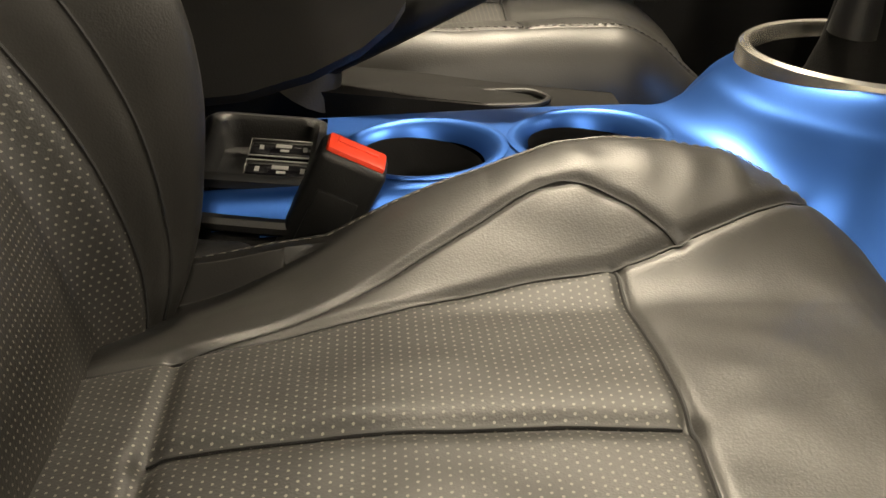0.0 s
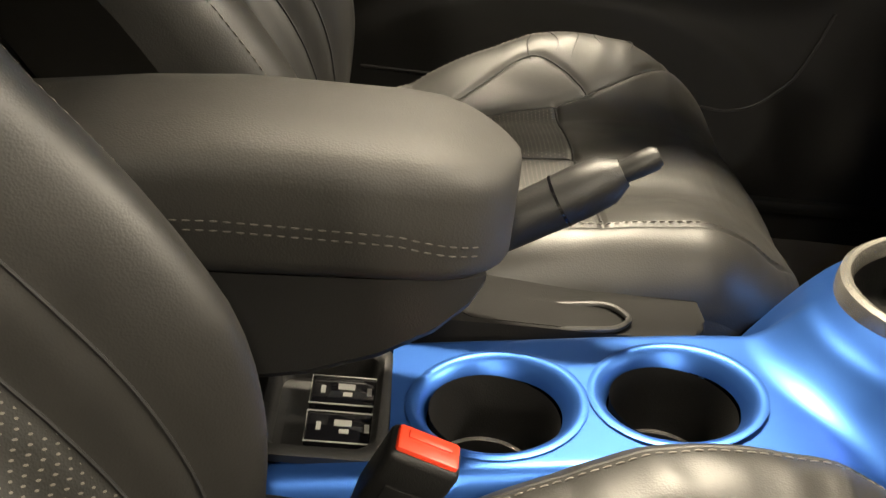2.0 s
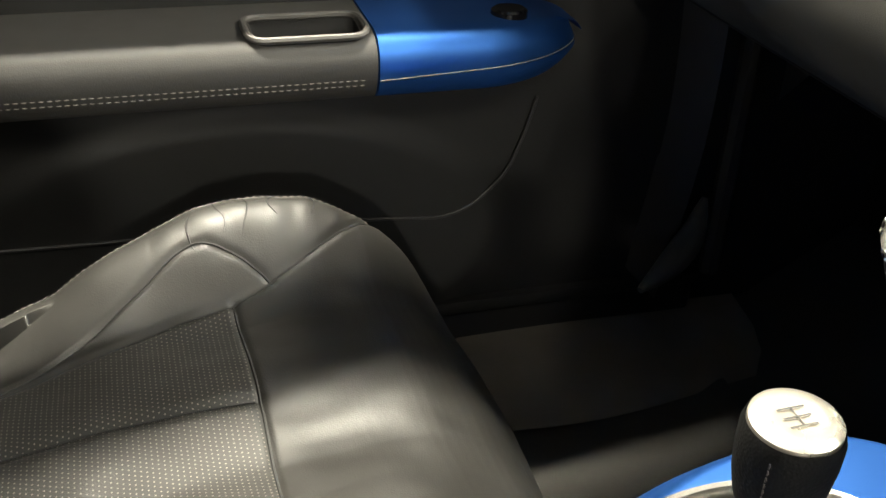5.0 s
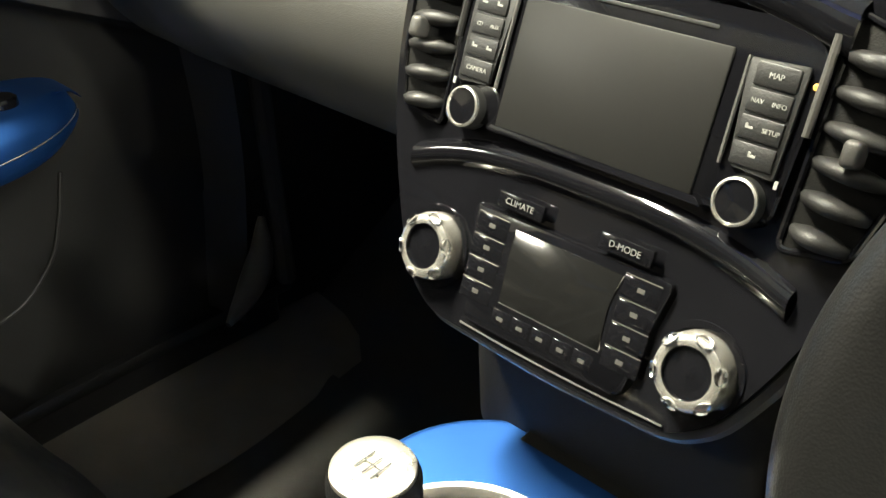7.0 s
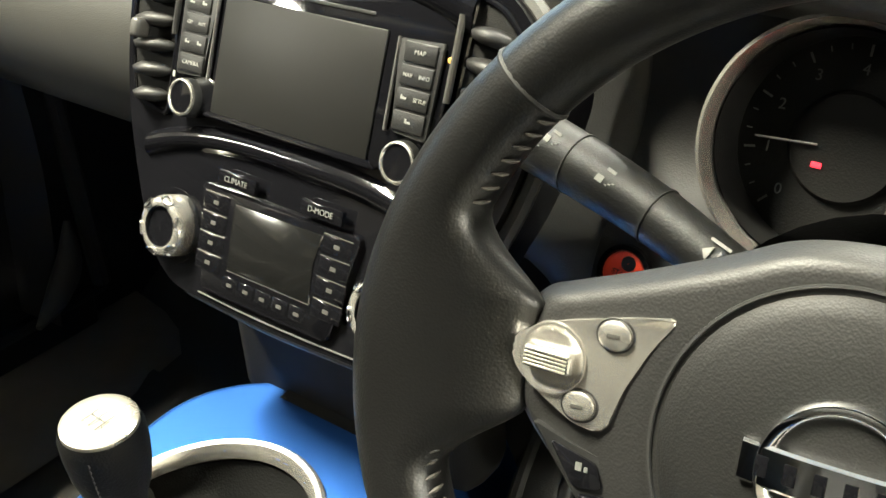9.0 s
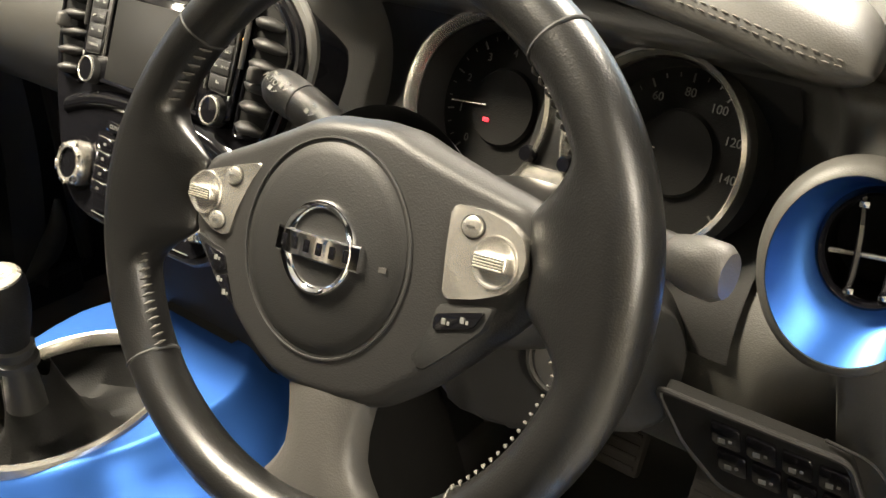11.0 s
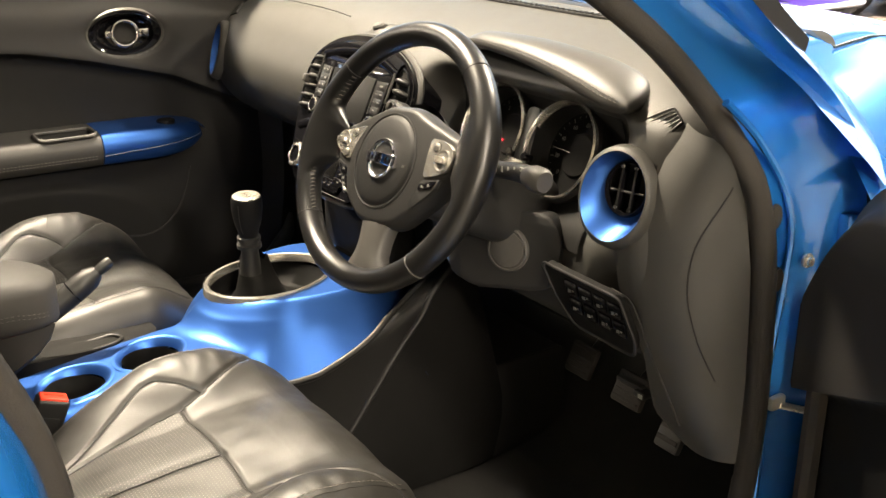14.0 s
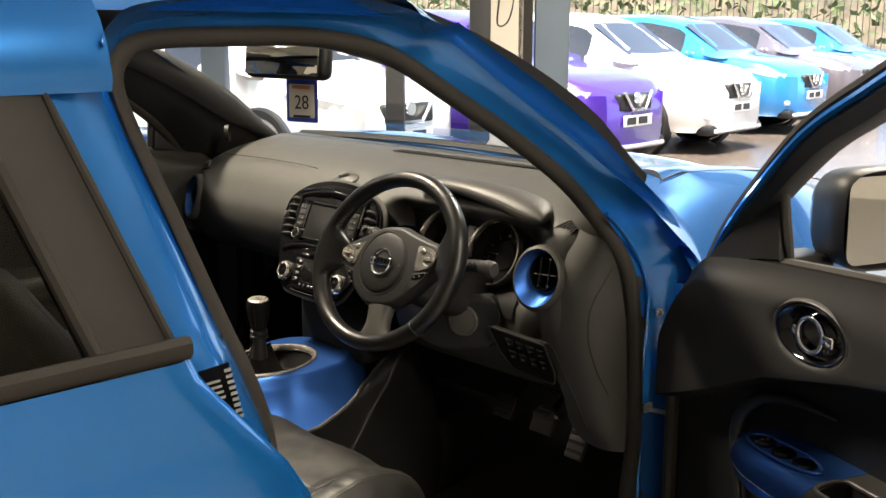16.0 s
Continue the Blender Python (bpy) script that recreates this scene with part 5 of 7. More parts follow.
for s in (-1, 1):
    plate = [(0.0735 * s, 0.1575), (0.1045 * s, 0.1590), (0.1035 * s, 0.1040), (0.0790 * s, 0.1055)]
    pl_ = part("button_plate", prism(round_poly(plate, 0.002), 0.006, 0.0122, SM, 0.0008), BLACK, scr, "dark key plate beside the screen")
    part("plate_edge", tube([SM @ Vector((0.0732 * s + 0.0006 * s * q, 0.158 - 0.053 * q, 0.0118)) for q in lin(0, 1, 6)], 0.0012, 6), GREYTRIM, pl_)
    for k in range(4):
        b = 0.1510 - 0.0128 * k
        a = 0.0900 * s
        part("push_button", box((a, b, 0.0125), (0.0225, 0.0112, 0.0018), 0.0008, SM), BLACK, pl_)
        texts = words[s][k][0]
        for n, w in enumerate(texts):
            a2 = a if len(texts) == 1 else a + (n - 0.5) * 0.0115
            if w:
                letters(w, SM @ Matrix.Translation((a2, b, 0.0136)), 0.0040 if len(texts) == 1 else 0.0033, MARK, pl_)
            else:
                part("button_mark", join(box((a2, b, 0.0136), (0.0040, 0.0012, 0.0003), 0, SM), box((a2 - 0.0014, b + 0.0008, 0.0136), (0.0012, 0.0022, 0.0003), 0, SM)), MARK, pl_)
    km = SM @ Matrix.Translation((0.0905 * s, 0.090, 0.006))
    kn = part("rotary_knob", lathe([(0.0130, 0.0), (0.0126, 0.009), (0.0118, 0.0105)], km, 36), BLACK, stack)
    part("knob_ring", lathe([(0.0122, 0.009), (0.0120, 0.0115), (0.0108, 0.0120), (0.0102, 0.0108)], km, 36), SILVER, kn)
    part("knob_face", lathe([(0.0104, 0.0108), (0.0003, 0.0112)], km, 36), PIANO, kn)
    part("knob_tick", box((0.0150 * s, 0.013, 0.006), (0.0018, 0.0040, 0.0006), 0, km), MARK, stack)
    # vents beside the screen
    vo = [(0.113 * s, 0.074), (0.147 * s, 0.080), (0.156 * s, 0.110), (0.160 * s, 0.146), (0.152 * s, 0.166), (0.134 * s, 0.182), (0.115 * s, 0.188)]
    vt = part("air_vent", prism(round_poly(vo, 0.006), -0.03, 0.0055, SM, 0.001), MATTBLACK, stack)
    part("vent_frame", tube([SM @ Vector((a, b, 0.0055)) for a, b in round_poly(vo, 0.006)], 0.0020, 8, True), PIANO, vt)
    for k in range(6):
        b = 0.086 + 0.0165 * k
        o1 = interp(b, [0.08, 0.11, 0.146, 0.166, 0.182], [0.146, 0.154, 0.157, 0.150, 0.135])
        row = []
        for q in lin(0, 1, 11):
            a = (0.1155 + (o1 - 0.1155) * q) * s
            bow = 0.013 * math.sin(q * math.pi) ** 0.7
            th = 0.25 + 0.75 * math.sin((0.12 + 0.76 * q) * math.pi)
            row.append([SM @ Vector((a, b + d_[0] * th - 0.003 * q, 0.004 + bow * d_[1] + d_[2])) for d_ in ((0.0058, 0.0, -0.006), (0.0048, 0.5, 0.0), (0.001, 1, 0.002), (-0.004, 0.85, 0.001), (-0.0058, 0.2, -0.006))])
        part("vent_slat", loft(row), TRIM, vt, sharp=180)
    part("vent_tab", box((0.138 * s, 0.127, 0.018), (0.009, 0.013, 0.012), 0.003, SM, 3), GREYTRIM, vt)
    part("vent_blade", tube([SM @ Vector((0.1115 * s, b, 0.011)) for b in lin(0.128, 0.176, 6)], 0.0022, 8), TRIM if s < 0 else GREYTRIM, vt)
    cm = SM @ Matrix.Translation((0.094 * s, 0.002, 0.002))
    ck = part("climate_knob", lathe([(0.0212, 0.0), (0.0208, 0.010), (0.0192, 0.0138), (0.0168, 0.0150), (0.0140, 0.0146)], cm, 48), SILVER, stack, "silver climate knob with a black face")
    part("knob_face", lathe([(0.0144, 0.0146), (0.0136, 0.0125), (0.009, 0.0122), (0.0003, 0.0130)], cm, 40), PIANO, ck)
    for k in range(6):
        q = k * math.pi / 3 + 0.3
        part("knob_dimple", lathe([(0.0046, 0.0009), (0.0040, -0.0002), (0.0020, -0.0010), (0.0003, -0.0012)], cm @ Matrix.Translation((0.0186 * math.cos(q), 0.0186 * math.sin(q), 0.0140)) @ Matrix.Rotation(q, 4, "Z") @ Matrix.Rotation(0.75, 4, "Y"), 16, 0.8, 1.1), CHROME, ck)
    part("knob_well", lathe([(0.0265, 0.0), (0.0258, 0.003), (0.0225, 0.003), (0.022, 0.0)], cm, 48), PIANO, stack)
AMBER = bpy.data.materials.new("amber_lamp")
AMBER.use_nodes = True
AMBER.node_tree.nodes["Principled BSDF"].inputs["Base Color"].default_value = (0.5, 0.2, 0.03, 1)
AMBER.node_tree.nodes["Principled BSDF"].inputs["Emission Color"].default_value = (1.0, 0.5, 0.12, 1)
AMBER.node_tree.nodes["Principled BSDF"].inputs["Emission Strength"].default_value = 0.12
part("indicator_lamp", lathe([(0.0018, 0.0), (0.0014, 0.001), (0.0003, 0.0013)], SM @ Matrix.Translation((0.1085, 0.151, 0.0100)), 16), AMBER, stack, "small lit amber lamp")
letters("CLIMATE", SM @ Matrix.Translation((-0.035, 0.047, 0.0118)), 0.0052, DIMMARK, stack)
letters("D-MODE", SM @ Matrix.Translation((0.038, 0.047, 0.0118)), 0.0052, DIMMARK, stack)
for a, b in ((-0.035, 0.047), (0.038, 0.047)):
    part("mode_key", box((a, b, 0.0092), (0.034, 0.0095, 0.004), 0.001, SM), PIANO, stack)
cp = part("climate_panel", prism(round_poly([(-0.070, 0.0395), (0.070, 0.0395), (0.064, 0.012), (0.058, -0.030), (-0.058, -0.030), (-0.064, 0.012)], 0.006), 0.002, 0.0079, SM, 0.002), PIANO, stack)
part("climate_screen", prism(round_poly([(-0.036, 0.033), (0.040, 0.033), (0.0365, 0.014), (0.038, -0.011), (-0.034, -0.011)], 0.002), 0.006, 0.0085, SM, 0.0004), CLIMATE_GLASS, cp, "dark climate display")
part("display_edge", tube([SM @ Vector((0.0405 - 0.004 * math.sin(q * math.pi) - 0.002 * q, 0.033 - 0.044 * q, 0.0078)) for q in lin(0, 1, 14)], 0.0006, 6), SILVER, cp)
part("display_edge", tube([SM @ Vector((-0.034 + 0.072 * q, -0.0115, 0.0078)) for q in lin(0, 1, 4)], 0.0004, 6), GREYTRIM, cp)
for s in (-1, 1):
    for k in range(4):
        b = 0.029 - 0.0135 * k
        part("mode_button", box((0.0525 * s, b, 0.0072), (0.024, 0.0115, 0.0022), 0.0008, SM), PIANO, cp)
        part("button_edge", box((0.0525 * s, b + 0.0061, 0.0080), (0.023, 0.0006, 0.0007), 0, SM), GREYTRIM if s > 0 else SILVER, cp)
        part("button_mark", box((0.0525 * s, b, 0.0085), (0.0045, 0.0025, 0.0003), 0, SM), GREYTRIM, cp)
for k in range(5):
    part("lower_key", box((-0.030 + 0.015 * k, -0.020, 0.0072), (0.0135, 0.0095, 0.002), 0.0008, SM), PIANO, cp)
    part("button_mark", box((-0.030 + 0.015 * k, -0.0205, 0.0084), (0.0045, 0.0022, 0.0003), 0, SM), GREYTRIM, cp)
ridge_ = [[SM @ Vector((a, 0.0700 - 0.012 * (abs(a) / 0.11) ** 3 + db, 0.003 + dh)) for db, dh in ((-0.010, 0.0), (-0.006, 0.0045), (-0.001, 0.0068), (0.004, 0.0062), (0.009, 0.0))] for a in lin(-0.128, 0.128, 33)]
part("ledge", grid(ridge_), PIANO, stack, "gloss black ledge under the screen", sharp=180)
part("lower_line", tube([SM @ Vector((a, -0.0335 - 0.002 * math.cos(a * 20), 0.0050)) for a in lin(-0.06, 0.085, 16)], 0.0007, 6), GREYTRIM, stack)
part("lower_socket", lathe([(0.018, 0), (0.0175, 0.006), (0.015, 0.007), (0.0135, 0.0), (0.012, -0.015), (0.0003, -0.015)], frame_m((0.012, 0.152, 0.768), (1, 0, 0), (0, 0.25, 0.97)), 32), PIANO, stack, "round power socket")
part("lower_bin", box((0.0, 0.19, 0.705), (0.23, 0.06, 0.15), 0.02, None, 3), MATTBLACK, stack)
part("start_surround", lathe([(0.0165, 0), (0.016, 0.004), (0.0135, 0.0045), (0.013, 0.001)], frame_m((0.211, 0.190, 0.846), (1, 0, 0), UP), 32), PIANO, dash)
part("start_button", lathe([(0.0128, 0), (0.0125, 0.0035), (0.011, 0.0045), (0.0003, 0.0048)], frame_m((0.211, 0.190, 0.846), (1, 0, 0), UP), 32), RED, dash, "red start button")
start_m = frame_m((0.211, 0.190, 0.846), (1, 0, 0), UP) @ Matrix.Rotation(radians(-8), 4, "Z")
part("start_mark", lathe([(0.0044, 0.0), (0.0042, 0.0004), (0.0003, 0.0004)], start_m @ Matrix.Translation((0.0015, 0.0066, 0.0046)), 20), BLACK, dash)
letters("START", start_m @ Matrix.Translation((0, -0.0005, 0.0049)), 0.0042, BUTTON_INK, dash)
letters("STOP", start_m @ Matrix.Translation((0, -0.0048, 0.0047)), 0.0042, BUTTON_INK, dash)
# dark mat lying in the tray before the gear surround
rows = [[(x * (0.80 + 0.55 * (y - 0.125)), y, console_z(x * (0.80 + 0.55 * (y - 0.125)), y) + 0.003) for x in lin(-0.068, 0.068, 20)] for y in lin(0.150, 0.258, 16)]
part("tray_mat", flip(grid(rows)), MATTBLACK, console, "matt black rubber tray mat", sharp=180)


# ---------- interior shell ----------
floor_rows = [[(x, y, 0.285 + 0.03 * max(0, (y - 0.25)) / 0.3 + (0.55 * max(0, y - 0.45)) + 0.006 * noise.noise((x * 5, y * 5, 0))) for x in lin(-0.74, 0.74, 40)] for y in lin(-1.3, 0.8, 50)]
solo("floor", flip(grid(floor_rows)), CARPET, "black carpeted car floor", "floor", "structure")
for cx in (0.37, -0.40):
    rows = [[(cx + 0.19 * a, 0.14 + 0.24 * b, 0.295 + 0.03 * max(0, (0.14 + 0.24 * b - 0.25)) / 0.3 + 0.004 * noise.noise((a * 3 + cx, b * 3, 2)) + 0.004 * (1 - max(abs(a), abs(b)) ** 8)) for a in lin(-1, 1, 24)] for b in lin(-1, 1, 24)]
    solo("floor_mat", flip(grid(rows)), CARPET, "black carpet floor mat lying in the footwell", "car mat", group="floor mats")
solo("firewall", box((0, 0.66, 0.62), (1.46, 0.04, 0.7), 0.01), TRIM, "dark bulkhead behind the pedals", "bulkhead", "structure")
for s in (-1, 1):
    rows = [[(s * (0.745 - 0.05 * max(0, (y - 0.2)) - 0.03 * (k > 3)), y, z) for k, z in enumerate(lin(0.27, 0.80, 8))] for y in lin(0.30, 0.66, 14)]
    solo("kick_panel", grid(rows) if s > 0 else flip(grid(rows)), DOORTRIM, "dark lining at the side of the footwell", "trim", "structure")
# carpeted edge and grab curve by the passenger's feet
solo("sill_trim", tube(smooth_curve([(-0.615, 0.255, 0.442), (-0.64, 0.305, 0.455), (-0.665, 0.345, 0.478), (-0.682, 0.365, 0.52)], 20), [0.004 + 0.014 * math.sin(k * math.pi) for k in lin(0, 1, 20)], 12), GREYTRIM, "short grey trim curve by the passenger footwell", "trim", "structure")
rows = [[(-0.745 + 0.17 * k + 0.02 * math.sin(y * 9), y, 0.335 - 0.03 * k + 0.05 * max(0, y - 0.36) * (1 - k)) for k in lin(0, 1, 8)] for y in lin(-0.1, 0.47, 24)]
solo("footwell_step", flip(grid(rows)), LITCARPET, "raised carpet ledge along the passenger sill", "carpet", "structure")
# trim between console and driver's footwell
def foot_x(y):
    """Where the blue panel ends above the driver's footwell."""
    x = 0.05
    while console_z(x, y) > blue_foot(y) and x < 0.19:
        x += 0.001
    return x


ea = smooth_curve([(0.118, 0.27, 0.665), (0.128, 0.21, 0.640), (0.140, 0.165, 0.618)], 6) + [Vector((foot_x(y) + 0.001, y, blue_foot(y) + 0.003)) for y in lin(0.13, -0.11, 18)]
ridge = smooth_curve([(0.150, 0.29, 0.69), (0.157, 0.25, 0.668), (0.162, 0.212, 0.636), (0.163, 0.192, 0.603), (0.163, 0.148, 0.553), (0.163, 0.10, 0.490), (0.163, 0.05, 0.425), (0.163, -0.01, 0.36), (0.163, -0.06, 0.31)], 24)
eb = ridge
rows = [[a.lerp(b, k) for k in lin(0, 1, 5)] for a, b in zip(ea, eb)]
solo("console_side_trim", grid(rows), TRIM, "dark trim between console and footwell", "trim", "structure")
solo("trim_lip", tube(ea + [Vector((foot_x(y) + 0.001, y, blue_foot(y) + 0.003)) for y in lin(-0.14, -0.485, 14)], 0.0055, 8), TRIM, "narrow dark lip under the blue console", "trim", "structure")
solo("footwell_rail", tube(ridge, 0.006, 10), TRIM, "dark edge rail in the driver footwell", "trim", "structure")
solo("tunnel_wall", grid([[p + Vector((0.012 * math.sin(k * 3), 0.10 * k, 0)) + Vector((0, 0, (0.29 - p.z) * k)) for k in lin(0, 1, 6)] for p in ridge]), MATTBLACK, "dark side of the tunnel in the driver footwell", "trim", "structure")

# pedals
for nm, px, pz, w, lab in (("brake_pedal", 0.455, 0.545, 0.06, "black brake pedal with ribbed rubber face"), ("clutch_pedal", 0.345, 0.55, 0.055, "black clutch pedal with ribbed rubber face"), ("accelerator_pedal", 0.55, 0.535, 0.045, "tall black plastic accelerator pedal")):
    t = thing(nm, (px, 0.44, 0.45), lab, "pedal", "pedals")
    m = frame_m((px, 0.375, pz), (1, 0, 0), (0, 0.45, 0.9))
    h = 0.085 if "acc" in nm else 0.05
    p_ = part("pad", box((0, 0, 0), (w, h, 0.012), 0.004, m), RUBBER if "acc" not in nm else GREYTRIM, t)
    for k in range(4):
        part("rib", box((0, (k - 1.5) * h / 4.6, 0.007), (w * 0.85, h / 12, 0.003), 0.001, m), RUBBER, p_)
    part("arm", tube([m @ Vector((0, 0, -0.006)), m @ Vector((0, 0.05, -0.03)), (px, 0.56, 0.66)], 0.007, 8), BLACK, t)

# ---------- car body ----------
def tumble(z):
    """Half width of the door aperture at a height."""
    return 0.735 - 0.30 * max(0, z - 0.95)


car = thing("car_body", (0, -0.3, GROUND), "metallic blue compact crossover body shell", "car")
SEAL = [(-0.47, 0.42), (-0.475, 0.60), (-0.490, 0.75), (-0.506, 0.866), (-0.545, 0.976), (-0.588, 1.126), (-0.618, 1.2285), (-0.628, 1.29), (-0.61, 1.325), (-0.565, 1.342), (-0.44, 1.345), (-0.315, 1.3425), (-0.193, 1.318), (-0.078, 1.252),
        (0.031, 1.1855), (0.143, 1.103), (0.227, 1.005), (0.270, 0.92), (0.290, 0.84), (0.302, 0.70), (0.300, 0.58), (0.28, 0.42)]
seal_path = [p for p in smooth_curve([(0, y, z) for y, z in SEAL], 110)]
for s in (1, -1):
    run = [(s * tumble(p.z), p.y, p.z) for p in seal_path]
    part("door_seal", tube(run, 0.0145, 10), RUBBER, car, "black rubber door seal")
    # painted flange and reveal outside the seal
    rows = []
    cy, cz = -0.15, 0.88
    for p in seal_path:
        dirv = Vector((0, p.y - cy, p.z - cz)).normalized()
        if p.z > 1.2 and p.y > -0.5:
            dirv = Vector((0, 0.35 if p.y < -0.2 else 0.55, 0.9)).normalized()
        f = (p.y > 0.15)
        r = []
        for k, out in ((0.0, 0.0), (0.012, 0.006), (0.03, 0.016), (0.05, 0.034), (0.066, 0.06), (0.075, 0.082)):
            if p.y > 0.0:
                a_ = 1 - sstep(0.93, 1.10, p.z)
                q, o2 = k * (1.0 + 1.1 * a_), out * (0.8 - 0.55 * a_)
            elif p.y < -0.4 and p.z < 1.3:
                q, o2 = k * 0.2, out * 0.2
            elif p.z > 1.3:
                q, o2 = k * 0.75, out * 0.85
            else:
                q, o2 = k * 1.0, out * 0.8
            r.append((s * (tumble(p.z) + o2), p.y + dirv.y * q, p.z + dirv.z * q))
        rows.append(r)
    g = grid(rows)
    part("door_frame", g if s < 0 else flip(g), BODY_BLUE, car, "glossy blue painted door aperture", sharp=60)
    inner = []
    for p in seal_path:
        dirv = Vector((0, cy - p.y, cz - p.z)).normalized()
        inner.append([(s * (tumble(p.z) - 0.008 - 0.03 * k), p.y - dirv.y * 0.03 * k * k, p.z - dirv.z * 0.03 * k * k) for k in (0, 0.6, 1.4)])
    part("pillar_trim", grid(inner) if s > 0 else flip(grid(inner)), TRIM, car)
    part("sill", box((s * 0.805, -0.1, 0.37), (0.10, 1.0, 0.13), 0.03, None, 3), BODY_BLUE, car)
for s in (1, -1):
    solo("inner_sill", box((s * 0.737, -0.1, 0.36), (0.035, 1.0, 0.17), 0.012, None, 3), TRIM, "dark plastic cover along the door sill", "trim", "structure")
# windscreen pillars' inner trim, roof lining, header
for s in (1, -1):
    sec = []
    for k in lin(0, 1, 20):
        p = Vector((s * 0.61, 0.44, 1.06)).lerp(Vector((0.52 if s > 0 else -0.575, -0.40, 1.40)), k) + Vector((0, 0, 0.07 * math.sin(k * math.pi)))
        w = ((0.055 if s > 0 else 0.04) - 0.012 * k) * (0.4 + 0.6 * sstep(0, 0.2, k))
        sec.append([p + Vector((s * (0.03 if s > 0 else 0.018) * a, 0.5 * w * b * 0.6, w * b)) for a, b in ((1, 0.9), (-0.4, 1.0), (-1, 0.55), (-1, -0.55), (-0.4, -1), (1, -0.9))])
    up = [p for p in SEAL if p[1] > 1.0 and p[0] > -0.57]
    sheet = []
    for k in lin(0.0, 1.0, 24):
        p = Vector((s * 0.61, 0.44, 1.06)).lerp(Vector((0.52 if s > 0 else -0.575, -0.40, 1.40)), k) + Vector((0, 0, 0.07 * math.sin(k * math.pi)))
        yy = min(p.y, 0.235)
        zz_ = interp(-yy, [-q[0] for q in reversed(up)], [q[1] for q in reversed(up)])
        e = Vector((s * (tumble(zz_) - 0.006), yy, zz_))
        sheet.append([p.lerp(e, q) - Vector((s * 0.012 * math.sin(q * math.pi), 0, 0)) for q in lin(0, 1, 7)])
    part("pillar_cover", grid(sheet) if s < 0 else flip(grid(sheet)), TRIM, car, "dark inner cover of the windscreen pillar", sharp=60)
    part("windscreen_pillar", loft(sec) if s < 0 else flip(loft(sec)), TRIM, car, "dark trimmed windscreen pillar", sharp=60)
    m = frame_m((s * 0.555, 0.262, 1.088), Vector((0.35, -0.9 * -s * 0 - 0.4, 0)) if False else Vector((-s * 0.0 + 0.75, 0.66 * s, 0)), (0, 0, 1))
    if s < 0:
        part("tweeter", lathe([(0.022, -0.006), (0.022, 0.004), (0.019, 0.006), (0.017, 0.003), (0.008, 0.004), (0.0003, 0.005)], m, 32), BLACK, car, "round tweeter grille")
roof = [[(x, y, 1.395 + 0.055 * (1 - (x / 0.58) ** 2) * 0.6 - 0.10 * max(0, (y + 0.45)) ** 2 - 0.03 * max(0, -1.1 - y) ** 2) for x in lin(-0.57, 0.57, 20)] for y in lin(-1.75, -0.43, 24)]
part("roof", flip(grid(roof)), BODY_BLUE, car, "blue metal roof")
part("headlining", grid([[(p[0] * 0.98, p[1], p[2] - 0.035) for p in r] for r in roof]), GREYTRIM, car)
ws = [[(x * (1 + 0.16 * k), -0.43 + 0.92 * k + 0.06 * k * (1 - (x / 0.56) ** 2), 1.40 + 0.012 * (1 - (x / 0.56) ** 2) - 0.33 * k + 0.07 * math.sin(k * math.pi)) for x in lin(-0.54, 0.54, 20)] for k in lin(0, 1, 14)]
w_ = part("windscreen", grid(ws), GLASS, car, "clear windscreen")
w_.visible_shadow = False
part("windscreen_frit", tube([Vector(p) + Vector((0, 0, -0.006)) for p in ws[-1][1:-1]], 0.014, 8), BLACK, car)
# bonnet and wings
def bonnet(x, y):
    a = abs(x)
    z = 1.075 - 0.10 * max(0, y - 0.5) ** 1.5 - 0.16 * max(0, y - 0.9) ** 2 - 0.04 * (a / 0.6) ** 2
    z += 0.035 * math.exp(-(((a - 0.58) / 0.09) ** 2)) * min(1, max(0, (y - 0.42) / 0.2))
    if a > 0.66:
        z -= 2.2 * (a - 0.66) ** 1.6
    return z
nose = lambda x, y: y + 0.05 * (1 - (x / 0.8) ** 2) - 0.24 * max(0, (y - 0.8) / 0.52) * (abs(x) / 0.8) ** 3
rows = [[(x, nose(x, y) - 0.07 * sstep(0.61, 0.70, abs(x)) * max(0, 1 - (y - 0.46) / 0.2), bonnet(x, y)) for x in lin(-0.80, 0.80, 90)] for y in lin(0.46, 1.32, 50)]
part("bonnet", flip(grid(rows)), BODY_BLUE, car, "blue bonnet with raised wings", sharp=60)
for s in (-1, 1):
    rows = [[(s * (0.80 + 0.03 * math.sin(k * math.pi) * (1 if y > 0.6 else 0.3) - 0.06 * k * 0), nose(0.8, y), bonnet(0.80, y) * (1 - k) + 0.30 * k) for k in lin(0, 1, 12)] for y in lin(0.43, 1.32, 24)]
    part("front_wing", flip(grid(rows)) if s < 0 else grid(rows), BODY_BLUE, car)
    part("shut_line", tube([(s * 0.60, y, bonnet(0.60, y) + 0.0005) for y in lin(0.55, 1.25, 20)], 0.002, 6), BLACK, car)
    slot = []
    for k in lin(0, 1, 12):
        w = 0.011 * math.sin(min(1, k * 1.15) * math.pi) ** 0.7 + 0.0004
        o, d_ = Vector((0.48 + 0.13 * k, 0.632 - 0.082 * k)), Vector((0.53, 0.85))
        slot.append([(s * (o + d_ * w * q).x, (o + d_ * w * q).y, bonnet((o + d_ * w * q).x, (o + d_ * w * q).y - 0.05) + 0.004) for q in (-1, 0, 1)])
    part("wing_slot", grid(slot) if s < 0 else flip(grid(slot)), MATTBLACK, car, "dark slot behind the bonnet")
